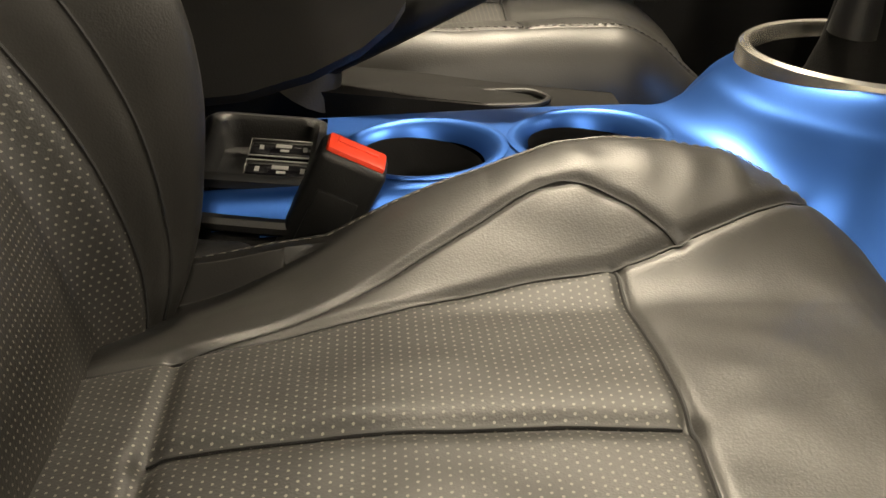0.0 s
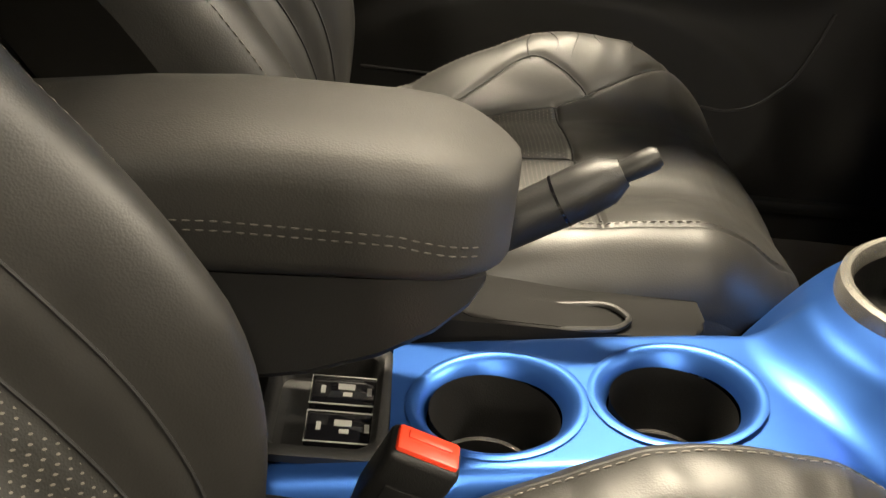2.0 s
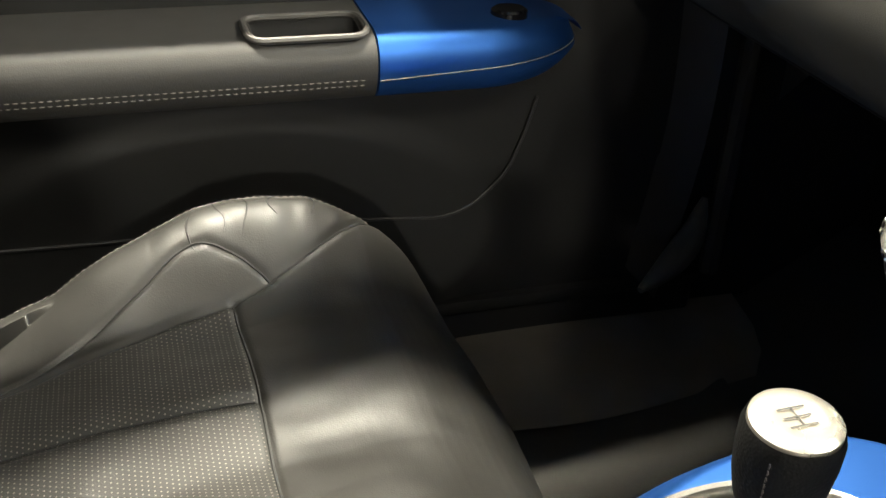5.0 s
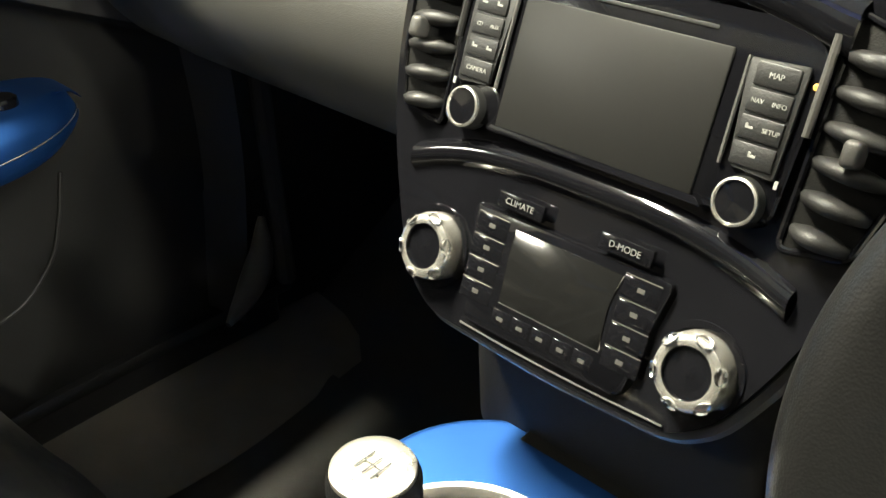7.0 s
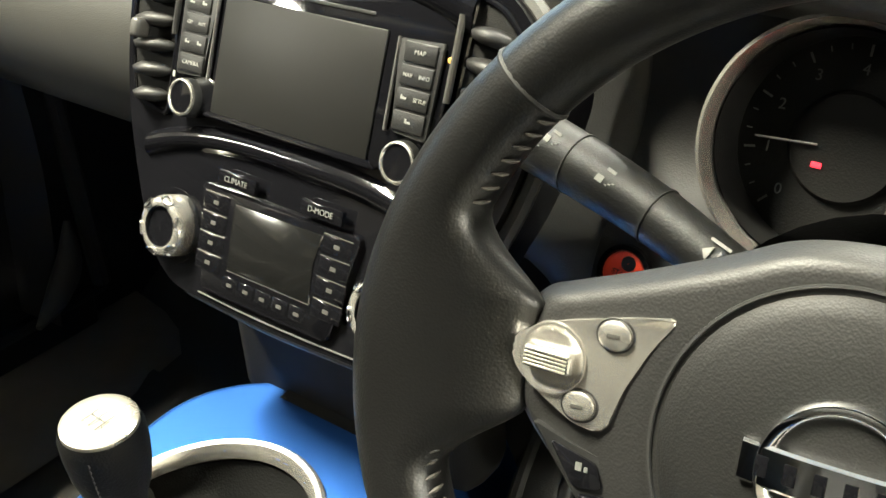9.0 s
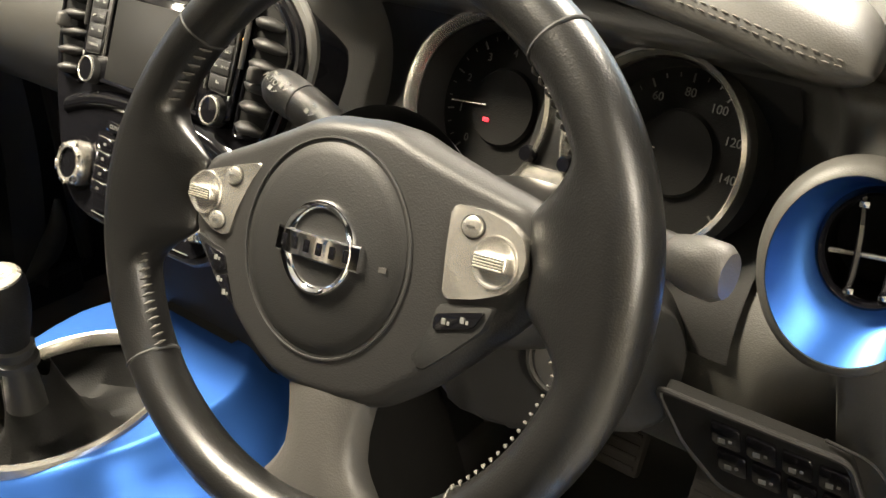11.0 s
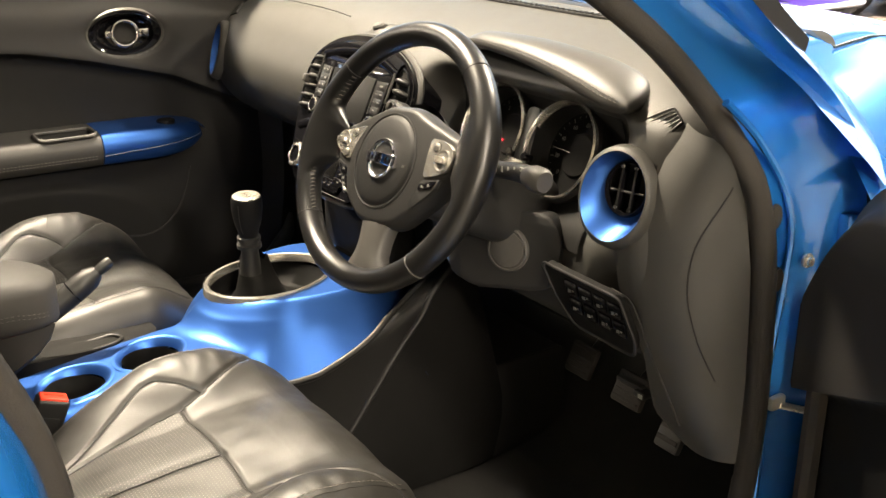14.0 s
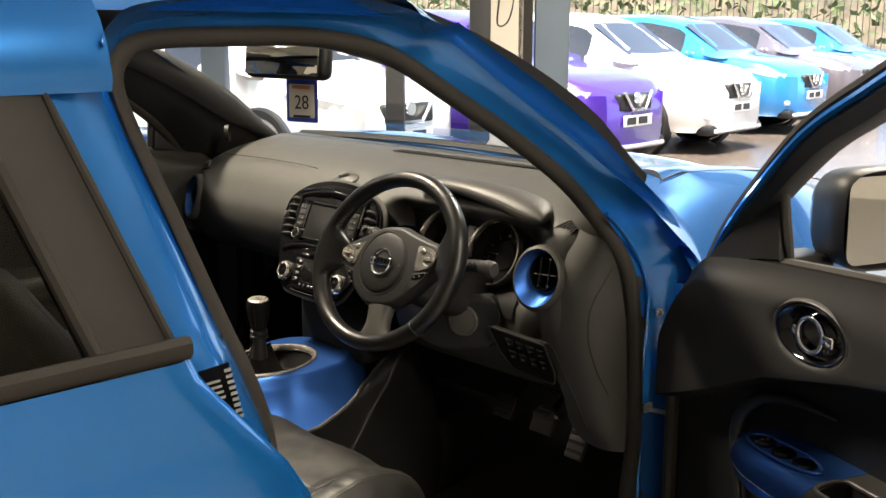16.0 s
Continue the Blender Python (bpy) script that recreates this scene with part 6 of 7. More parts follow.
part("front_panel", grid([[(x, nose(x, 1.32) + 0.06 * math.sin(k * 2.2), bonnet(x, 1.32) * (1 - k) + 0.2 * k) for k in lin(0, 1, 8)] for x in lin(-0.80, 0.80, 24)]), BODY_BLUE, car)
# hinge pillar details on the driver's side
for y, z in ((0.288, 0.909), (0.303, 0.831)):
    m = frame_m((0.738 + 0.004, y, z), (0, 1, 0), (0, 0, 1))
    part("grommet", lathe([(0.013, 0.0), (0.012, 0.004), (0.0003, 0.005)], m, 24, 0.75, 1.15), RUBBER, car)
m = frame_m((0.745, 0.350, 0.846), (0, 1, 0), (0, 0, 1))
part("bolt", lathe([(0.009, 0.0), (0.009, 0.003), (0.0055, 0.004), (0.0055, 0.008), (0.0003, 0.008)], m, 12), KNOBTOP, car)
part("pillar_ridge", tube(smooth_curve([(0.738, 0.196, 1.046), (0.739, 0.226, 1.023), (0.740, 0.256, 0.995), (0.741, 0.300, 0.942), (0.742, 0.321, 0.889), (0.742, 0.320, 0.835), (0.742, 0.313, 0.76), (0.742, 0.308, 0.70), (0.742, 0.311, 0.60), (0.742, 0.312, 0.46)], 50), 0.0045, 8), BODY_BLUE, car, "folded blue seam of the hinge pillar")
for z in (0.87, 0.50):
    part("door_hinge", join(box((0.75, 0.425, z), (0.02, 0.05, 0.05), 0.006), tube([(0.77, 0.44, z - 0.03), (0.77, 0.44, z + 0.03)], 0.009, 12)), BODY_BLUE, car)
part("check_strap", join(box((0.745, 0.328, 0.668), (0.010, 0.026, 0.018), 0.004), tube([(0.748, 0.33, 0.665), (0.765, 0.385, 0.645), (0.80, 0.45, 0.62)], 0.0045, 8)), KNOBTOP, car, "metal door check strap")
part("hinge_panel", grid([[(0.742 + 0.012 * k + 0.0 * z, 0.40 + 0.08 * k, z) for k in lin(0, 1, 5)] for z in lin(0.38, 0.88, 12)]), BODY_BLUE, car)
# B-pillar label
lm = frame_m((0.7975, -0.600, 0.950), Vector((-0.05, 1, 0)), Vector((-0.03, 0, 1)))
lb = part("warning_label", prism([(-0.028, 0.021), (0.014, 0.023), (0.031, -0.057), (0.020, -0.047)], 0.0, 0.0012, lm), PIANO, car, "black information label with white print")
part("label_print", join(*[box((0.012 + 0.0018 * k, 0.014 - 0.0075 * k, 0.0015), (0.009, 0.0042, 0.0004), 0, lm) for k in range(9)], *[box((-0.009 + 0.002 * k, 0.004 - 0.007 * k, 0.0015), (0.020, 0.003, 0.0004), 0, lm) for k in range(4)]), MARK, lb)
# rear doors with tinted glass
for s in (1, -1):
    front = lambda z: interp(z, [0.35, 0.70, 0.796, 0.848, 0.901, 0.968, 1.0], [-0.485, -0.487, -0.502, -0.533, -0.577, -0.631, -0.642])
    rows = []
    for k in lin(0, 1, 26):
        z = 0.992 - 0.61 * k
        rows.append([(s * (0.803 + 0.012 * sstep(0, 0.02, q) + 0.035 * math.sin(min(1, k * 1.2) * math.pi)), front(z) + (-1.55 - front(z)) * q, z - 0.03 * math.exp(-(((k - 0.45) / 0.06) ** 2)) * 0) for q in [0, 0.006, 0.014, 0.03] + lin(0.06, 1, 20)])
    part("rear_door", grid(rows) if s < 0 else flip(grid(rows)), BODY_BLUE, car, "closed blue rear door", sharp=60)
    part("rear_lining", grid([[(s * (0.745 - 0.10 * max(0, z - 0.98)), y, z) for z in lin(0.28, 0.99, 8)] for y in lin(-1.75, -0.56, 8)]) if s > 0 else flip(grid([[(s * 0.745, y, z) for z in lin(0.28, 0.99, 8)] for y in lin(-1.75, -0.56, 8)])), DOORTRIM, car, "dark rear door lining")
    def rear_edge(k):
        return Vector((s * (0.797 - 0.12 * k), -0.64 - 0.10 * k, 0.955 + 0.335 * k))
    pan = []
    for z in lin(0.42, 1.31, 46):
        y0, x0 = interp(z, [p[1] for p in SEAL[:8]], [p[0] for p in SEAL[:8]]), tumble(z)
        e = rear_edge((z - 0.955) / 0.335) if z > 0.985 else Vector((s * 0.797, front(z), z))
        pan.append([(s * (x0 + (abs(e.x) - x0) * math.sin(q * math.pi / 2) ** 0.8), y0 + (e.y - 0.004 - y0) * q, z) for q in lin(0, 1, 10)])
    part("pillar_panel", grid(pan) if s > 0 else flip(grid(pan)), BODY_BLUE, car, "blue painted pillar between the doors", sharp=180)
    part("pillar_lining", grid([[(s * (tumble(z) - 0.012 - 0.05 * q), interp(z, [p[1] for p in SEAL[:8]], [p[0] for p in SEAL[:8]]) - 0.16 * q, z) for q in lin(0, 1, 4)] for z in lin(0.42, 1.31, 14)]), DOORTRIM, car)
    belt = [(s * 0.803, y, 1.004) for y in lin(-1.5, -0.640, 12)]
    head = [[(s * 0.688, y, 1.284), (s * 0.692, y, 1.300), (s * 0.684, y, 1.335), (s * 0.670, y, 1.365), (s * 0.652, y, 1.386)] for y in lin(-1.72, -0.655, 16)]
    part("rear_door_head", grid(head) if s > 0 else flip(grid(head)), BODY_BLUE, car, "blue head of the rear door frame", sharp=180)
    part("belt_rubber", tube(belt, 0.015, 8, squash=(0.8, 1.0)), RUBBER, car, "black window belt moulding")
    part("rear_window", grid([[rear_edge(k) + Vector((0, -0.75 * q * (1 - 0.15 * k), 0.045 * q * (1 - k))) for q in lin(0, 1, 6)] for k in lin(0, 1, 6)]), PRIVACY, car, "tinted rear door window")
    app = [[rear_edge(k) + Vector((s * (0.004 + 0.003 * math.sin(q * math.pi)), 0.006 - 0.082 * q, 0.004 * q)) for q in lin(0, 1, 7)] for k in lin(0.0, 1.0, 8)]
    part("pillar_applique", grid(app) if s > 0 else flip(grid(app)), APPLIQUE, car, "matt black rear door pillar cover")
    part("glass_run", tube([rear_edge(k) + Vector((s * 0.004, -0.084, 0.004)) for k in lin(0, 1, 8)], 0.009, 8), RUBBER, car)
    part("window_frame", tube([rear_edge(k) + Vector((0.004 * s, 0.006, 0)) for k in lin(-0.01, 1, 8)] + [rear_edge(1) + Vector((0, -0.1, 0.008)), rear_edge(1) + Vector((0, -0.6, 0.0))], 0.006, 8), RUBBER, car, "black rear window frame")
    part("roof_rail", grid([[(s * (0.575 + 0.085 * k), y, 1.405 - 0.03 * k * k - 0.10 * max(0, y + 0.45) ** 2) for k in lin(0, 1, 5)] for y in lin(-1.75, -0.2, 24)]) if s > 0 else flip(grid([[(s * (0.575 + 0.085 * k), y, 1.405 - 0.03 * k * k - 0.10 * max(0, y + 0.45) ** 2) for k in lin(0, 1, 5)] for y in lin(-1.75, -0.2, 24)])), BODY_BLUE, car)
    rows = []
    for q in lin(0, 1.0, 18):
        a_ = Vector((s * (0.53 + 0.10 * q), -0.17 + 0.67 * q, 1.43 - 0.395 * q + 0.014 * math.sin(q * math.pi)))
        y_ = -0.15 + 0.57 * q
        z_ = interp(y_, [-0.15, 0.046, 0.114, 0.288, 0.421], [1.365, 1.225, 1.182, 1.055, 0.93])
        b_ = Vector((s * (tumble(z_) + 0.055), y_, z_))
        rows.append([a_.lerp(b_, k) + Vector((s * 0.010, 0.004, 0.010)) * math.sin(k * math.pi) for k in (0, 0.25, 0.5, 0.75, 1)])
    part("outer_pillar", grid(rows) if s < 0 else flip(grid(rows)), BODY_BLUE, car, "blue windscreen pillar", sharp=60)
part("tail", grid([[(x * (1 - 0.08 * k * k), -2.25 + 0.12 * k * k + 0.22 * (abs(x) / 0.8) ** 3, 0.30 + 0.70 * k) for k in lin(0, 1, 8)] for x in lin(-0.80, 0.80, 20)]), BODY_BLUE, car)
part("rear_screen", grid([[(x * (0.92 - 0.18 * k), -2.13 + 0.38 * k + 0.22 * (abs(x) / 0.8) ** 3 * (1 - k), 1.0 + 0.385 * k + 0.03 * math.sin(k * math.pi)) for k in lin(0, 1, 8)] for x in lin(-0.80, 0.80, 16)]), PRIVACY, car, "tinted rear window")
part("quarter_panel", join(*[box((s * 0.79, -1.77, 0.64), (0.06, 0.5, 0.70), 0.025, None, 3) for s in (-1, 1)]), BODY_BLUE, car)
part("underbody", box((0, -0.45, 0.21), (1.5, 3.4, 0.10), 0.02), BLACK, car)
for sx in (-1, 1):
    for wy in (1.0, -1.52):
        m = frame_m((sx * 0.76, wy, GROUND + 0.33), (0, 1, 0), (0, 0, 1)) if sx > 0 else frame_m((sx * 0.76, wy, GROUND + 0.33), (0, -1, 0), (0, 0, 1))
        wh = part("wheel", lathe([(0.21, 0.05), (0.30, 0.06), (0.325, 0.03), (0.33, -0.02), (0.325, -0.12), (0.21, -0.13)], m, 40), RUBBER, car, "black tyre")
        part("rim", lathe([(0.215, 0.05), (0.20, 0.03), (0.05, 0.035), (0.0003, 0.04)], m, 40), SILVER, wh)
# rear bench seen through the tinted glass
bench = thing("rear_bench", (0, -1.1, 0.4), "dark rear bench seat", "car seat")
part("bench_cushion", box((0, -1.05, 0.50), (1.25, 0.48, 0.18), 0.05, None, 4), LEATHER, bench)
part("bench_back", box((0, -1.36, 0.78), (1.25, 0.16, 0.60), 0.06, Matrix.Translation((0, 0, 0)), 4), LEATHER, bench)

# interior mirror and ticket
mir = thing("rear_view_mirror", (0.0, 0.0, 1.30), "black rear view mirror hanging from the windscreen", "mirror")
mm = frame_m((0.052, 0.02, 1.288), Vector((0.99, 0.07, 0)), (0, 0.1, 1))
part("housing", box((0, 0.004, -0.015), (0.25, 0.072, 0.035), 0.016, mm, 3), BLACK, mir)
part("mirror_glass", box((0.0, 0.004, 0.0035), (0.228, 0.056, 0.003), 0.001, mm), MIRROR, mir, "mirror glass")
part("stem", tube([(0.0, 0.03, 1.30), (0.0, 0.07, 1.34), (0.0, 0.02, 1.375)], 0.010, 8), BLACK, mir)
tick = thing("windscreen_ticket", (0.04, 0.06, 1.20), "blue hanging ticket with a white card numbered 28", "ticket")
BLUECARD = mat("ticket_blue", (0.02, 0.06, 0.42), 0.5)
CARD = mat("ticket_card", (0.62, 0.58, 0.52), 0.6)
INK = mat("black_ink", (0.02, 0.02, 0.02), 0.6)
ORANGE = mat("ticket_orange", (0.7, 0.25, 0.1), 0.6)
tm = frame_m((0.060, 0.06, 1.212), Vector((0.93, 0.20, 0)), (-0.03, 0.0, 1))
part("sleeve", prism(round_poly([(-0.042, -0.045), (0.042, -0.045), (0.042, 0.048), (-0.042, 0.048)], 0.005), -0.001, 0.0, tm), BLUECARD, tick)
part("card", prism(round_poly([(-0.034, -0.036), (0.034, -0.036), (0.034, 0.032), (-0.034, 0.032)], 0.003), 0.0, 0.0008, tm), CARD, tick)
part("header_bar", box((0, 0.026, 0.0011), (0.048, 0.007, 0.0004), 0, tm), ORANGE, tick)
part("small_print", box((0, -0.033, 0.0011), (0.046, 0.005, 0.0004), 0, tm), INK, tick)
letters("28", tm @ Matrix.Translation((0, -0.006, 0.001)), 0.040, INK, tick)


# ---------- front doors ----------
def door_cut(y):
    """Lower edge of the upper door pad."""
    return interp(y, [-0.62, -0.40, -0.184, -0.068, 0.107, 0.25, 0.4], [0.955, 0.952, 0.934, 0.911, 0.866, 0.80, 0.74])


def door_x(y, z):
    """How far the door's inner face stands from the middle of the car."""
    x = 0.712
    cut = door_cut(y)
    x -= 0.050 * sstep(cut - 0.012, cut + 0.006, z) * (1 - 0.35 * sstep(0.98, 1.06, z))
    # map pocket and lower panel
    r = math.hypot((y + 0.20) / 0.33, (z - 0.50) / 0.17)
    x -= 0.010 * (1 - sstep(0.85, 1.0, r))
    r2 = math.hypot((y - 0.012) / 0.085, (z - 0.962) / 0.047)
    x += 0.022 * (1 - sstep(0.6, 1.0, r2))
    return x


def build_door(s, angle):
    side = "driver" if s > 0 else "passenger"
    H = Vector((s * 0.775, 0.43, 0.35))
    t = thing("front_door", tuple(H), ("open blue driver door with dark trim and chrome pull" if s > 0 else "closed passenger door with dark trim, grey armrest and blue pull"), "car door", "front doors")
    fix = (lambda g: g) if s > 0 else mirror_x
    ys, zs = lin(-0.60, 0.40, 110), lin(0.40, 1.055, 100)
    belt = lambda y: 0.075 * (y + 0.04) + 0.03 * max(0, (y - 0.1) / 0.3) ** 2
    drop = lambda y, z: belt(y) * sstep(0.97, 1.05, z) + 0.15 * max(0, (y - 0.27) / 0.13) ** 2.2 * sstep(0.75, 1.05, z)
    rows = [[(door_x(y, z), y, z - drop(y, z)) for z in zs] for y in ys]
    trim = part("door_trim", fix(grid(rows)), DOORTRIM, t, "dark moulded door lining", sharp=60)
    rows = [[(door_x(y, z) - 0.0015, y, z - drop(y, z)) for z in lin(door_cut(y) + 0.004, 1.056, 26)] for y in lin(-0.60, 0.395, 90)]
    part("upper_pad", fix(grid(rows)), DOORPAD, trim, "soft grey upper door pad", sharp=60)
    # skin and edges
    skin = [[(0.80 + 0.045 * math.sin(max(0, min(1, (0.98 - z) / 0.55)) * math.pi) - 0.02 * (z > 0.97), y, z - drop(y, z + 0.05)) for z in lin(0.38, 1.0, 24)] for y in lin(-0.62, 0.42, 30)]
    part("door_skin", fix(flip(grid(skin))), BODY_BLUE, t, "glossy blue outer panel")
    for yy in (-0.61, 0.41):
        part("door_edge", fix(grid([[(x, yy, z) for x in lin(0.70, 0.81, 4)] for z in lin(0.39, 0.98 if yy < 0 else 0.86, 10)])), BLACK if yy > 0 else BODY_BLUE, t)
    part("door_bottom", fix(box((0.755, -0.1, 0.39), (0.11, 1.02, 0.02), 0.006)), BLACK, t)
    part("front_edge_seal", fix(tube([(0.70, 0.402, z) for z in lin(0.40, 0.87, 8)], 0.013, 8)), RUBBER, t)
    part("belt_seal", fix(tube([(0.705, y, 1.052 - belt(y)) for y in lin(-0.6, 0.20, 20)], 0.010, 8)), RUBBER, t)
    # window frame
    sl = 1.0 if s > 0 else 0.45
    pth = [(0.40, 0.86), (0.387, 0.905), (0.355, 0.955), (0.30, 1.02), (0.23, 1.085), (0.14, 1.155), (0.02, 1.24), (-0.10, 1.30), (-0.20, 1.345), (-0.32, 1.368), (-0.45, 1.372), (-0.58, 1.365), (-0.635, 1.335), (-0.645, 1.28), (-0.625, 1.17), (-0.585, 1.05), (-0.57, 1.0)]
    run = smooth_curve([(0, y, z) for y, z in pth], 60)
    rows = []
    for p in run:
        o = Vector((0, p.y + 0.2, p.z - 1.05)).normalized()
        x0 = tumble(p.z) + 0.012
        rows.append([Vector((x0 + dx, p.y, p.z)) + o * q for dx, q in ((-0.012, -0.022 * sl), (-0.018, 0.0), (-0.008, 0.012), (0.02, 0.014), (0.034, 0.006), (0.03, -0.02 * sl), (0.01, -0.028 * sl))])
    part("window_frame", fix(flip(grid(rows, False, True))), TRIM, t, "black inner window frame", sharp=50)
    part("frame_paint", fix(tube([Vector((tumble(p.z) + 0.034, p.y, p.z)) + Vector((0, p.y + 0.2, p.z - 1.05)).normalized() * 0.012 for p in run], 0.012, 8)), BODY_BLUE, t)
    off = lambda p, dx, q: Vector((tumble(p.z) + dx, p.y, p.z)) + Vector((0, p.y + 0.2, p.z - 1.05)).normalized() * q
    part("frame_strip", fix(tube([off(p, -0.004, 0.012) for p in run], 0.007, 8)), BODY_BLUE, t, "blue painted strip of the window frame")
    part("frame_seal", fix(tube([off(p, 0.006, 0.026) for p in run], 0.010, 8)), RUBBER, t, "black rubber seal round the door")
    # mirror sail
    sail = [(0.345, 0.975), (0.29, 1.03), (0.17, 1.128), (0.135, 1.15), (0.125, 1.045), (0.2, 1.035)]
    part("mirror_sail", fix(prism([(z, y) for y, z in sail], 0.0, 0.012, frame_m((0.705, 0, 0), (0, 0, 1), (0, 1, 0)), 0.002)), TRIM, t, "black triangular mirror cover")
    part("sail_post", fix(tube([(0.712, 0.122, 1.045), (0.688, 0.118, 1.165)], 0.007, 8)), GREYTRIM, t)
    # mirror
    my, mz = (0.15, 1.078) if s > 0 else (0.0, 1.11)
    mi = part("mirror_housing", fix(loft([[(0.985 + a * w, yy + my, mz + b * h) for a, b in [(math.copysign(abs(math.cos(q)) ** 0.5, math.cos(q)), math.copysign(abs(math.sin(q)) ** 0.5, math.sin(q))) for q in lin(0, 2 * math.pi, 29)[:-1]]] for yy, w, h in ((0.17, 0.05, 0.035), (0.16, 0.085, 0.06), (0.13, 0.105, 0.08), (0.08, 0.112, 0.087), (0.055, 0.113, 0.088), (0.048, 0.108, 0.083), (0.06, 0.102, 0.077))])), BLACK, t, "black door mirror housing", sharp=60)
    part("mirror_glass", fix(prism(round_poly([(-0.10, -0.074), (0.10, -0.074), (0.10, 0.074), (-0.10, 0.074)], 0.025), 0, 0.002, frame_m((0.985, 0.057 + my, mz), (1, 0.06, 0), (0, 0.02, 1)))), MIRROR, mi, "door mirror glass")
    part("mirror_arm", fix(box((0.82, 0.13 + my, mz - 0.08), (0.17, 0.08, 0.035), 0.012, None, 3)), BLACK, t)
    # handle in its oval bezel
    hm = frame_m((0.678, 0.012, 0.962), (0, -1, 0), (0, 0, 1)) if s > 0 else frame_m((-0.678, 0.012, 0.962), (0, 1, 0), (0, 0, 1))
    bz = part("handle_bezel", lathe([(0.060, 0.0), (0.0585, 0.012), (0.053, 0.0155), (0.046, 0.011), (0.040, 0.0), (0.0003, -0.012)], hm, 56, 1.35, 0.78), PIANO, t, "gloss black handle bowl")
    part("bezel_rim", lathe([(0.066, 0.0), (0.064, 0.012), (0.059, 0.0165), (0.056, 0.014)], hm, 56, 1.33, 0.80), GREYTRIM, bz)
    part("pull_ring", tube([hm @ Vector((0.026 * math.cos(q), 0.025 * math.sin(q), 0.012)) for q in lin(0, 2 * math.pi, 41)[:-1]], 0.0042, 12, True), CHROME, bz, "chrome ring pull")
    part("pull_tab", box((0.038, 0, 0.012), (0.022, 0.017, 0.008), 0.003, hm, 3), CHROME, bz)
    part("pull_tab", box((-0.034, 0, 0.010), (0.013, 0.015, 0.008), 0.003, hm, 3), CHROME, bz)
    # armrest: grey leather shelf behind, blue pull in front
    def shelf(y0, y1, n, tip):
        secs = []
        for k, y in enumerate(lin(y0, y1, n)):
            q = max(0, (k / (n - 1) - 0.45) / 0.55) if tip else 0
            q2 = 1 - math.sqrt(max(0, 1 - q * q))
            xin = 0.598 + 0.10 * q2
            zt, zb = 0.778 - 0.028 * q2, 0.710 + 0.022 * q2
            secs.append(smooth_curve([(0.735, y, zt + 0.002), (0.665, y, zt), (xin + 0.022, y, zt - 0.003), (xin + 0.005, y, zt - 0.014), (xin, y, zt - 0.034 * (1 - 0.5 * q2)), (xin + 0.008, y, zb + 0.010), (xin + 0.03, y, zb), (0.735, y, zb - 0.012)], 28))
        return secs
    secs = shelf(-0.60, -0.073, 90, False)
    nv = len(secs[0])
    hole = lambda p: -0.188 < p.y < -0.083 and p.x < 0.662 and p.x > 0.612 and p.z > 0.765
    g = grid(secs)
    keep = [f for f in g[1] if not hole(sum((Vector(g[0][i]) for i in f), Vector()) / 4)]
    part("armrest", fix(flip((g[0], keep + [tuple(range(nv)), tuple(reversed(range(len(g[0]) - nv, len(g[0]))))]))), ARM_LEATHER, t, "grey leather door armrest", sharp=70)
    part("blue_pull", fix(flip(loft(shelf(-0.071, 0.165, 40, True)))), SATIN_BLUE, t, "satin blue door pull", sharp=70)
    for o in (0, 0.006):
        part("stitching", fix(stitches([(0.5985 + o * 0.4, y, 0.736 - o) for y in lin(-0.58, -0.08, 40)], 0.0042, 0.0028, 0.0006, (-0.0006, 0, 0))), THREAD, t, kind="stuff")
    part("pull_line", fix(tube([(0.5982 + 0.10 * (1 - math.sqrt(1 - max(0, (k - 0.45) / 0.55) ** 2)), -0.071 + 0.236 * k, 0.734 + 0.012 * k) for k in lin(0, 0.97, 30)], 0.0008, 6)), SILVER, t)
    lip = round_poly([(0.608, -0.192), (0.608, -0.079), (0.667, -0.079), (0.667, -0.192)], 0.018, 6)
    bowl = [[(0.637 + (a - 0.637) * w, -0.1355 + (b + 0.1355) * w, z) for a, b in lip] for w, z in ((1.0, 0.779), (0.97, 0.774), (0.93, 0.755), (0.86, 0.735), (0.5, 0.731), (0.02, 0.731))]
    part("pull_recess", fix(flip(grid(bowl, False, True))), DOORTRIM, t, "dark hollow pull recess", sharp=60)
    part("recess_rim", fix(tube([(a, b, 0.7795 - 0.25 * max(0, 0.622 - a)) for a, b in lip], 0.0035, 8, True)), GREYTRIM, t)
    if s > 0:
        part("armrest_surround", fix(tube(smooth_curve([(0.700, -0.02, 0.84), (0.698, 0.08, 0.835), (0.696, 0.155, 0.812), (0.695, 0.20, 0.76), (0.698, 0.205, 0.69), (0.702, 0.19, 0.60)], 30), [0.003 + 0.010 * math.sin(k * math.pi) for k in lin(0, 1, 30)], 10)), TRIM, t, sharp=80)
    # window switches set in the blue pull
    for k in range(3 if s > 0 else 1):
        y = 0.075 - 0.045 * k
        part("window_switch", fix(lathe([(0.0185, -0.004), (0.018, 0.003), (0.015, 0.0055), (0.0003, 0.0045)], Matrix.Translation((0.650, y, 0.7775)), 32, 0.95, 1.05)), PIANO, t, "gloss black window switch")
        if k == 0 and s > 0:
            part("switch_mark", fix(join(box((0.645, y, 0.7835), (0.003, 0.004, 0.0005)), box((0.655, y, 0.7835), (0.003, 0.004, 0.0005)))), MARK, t)
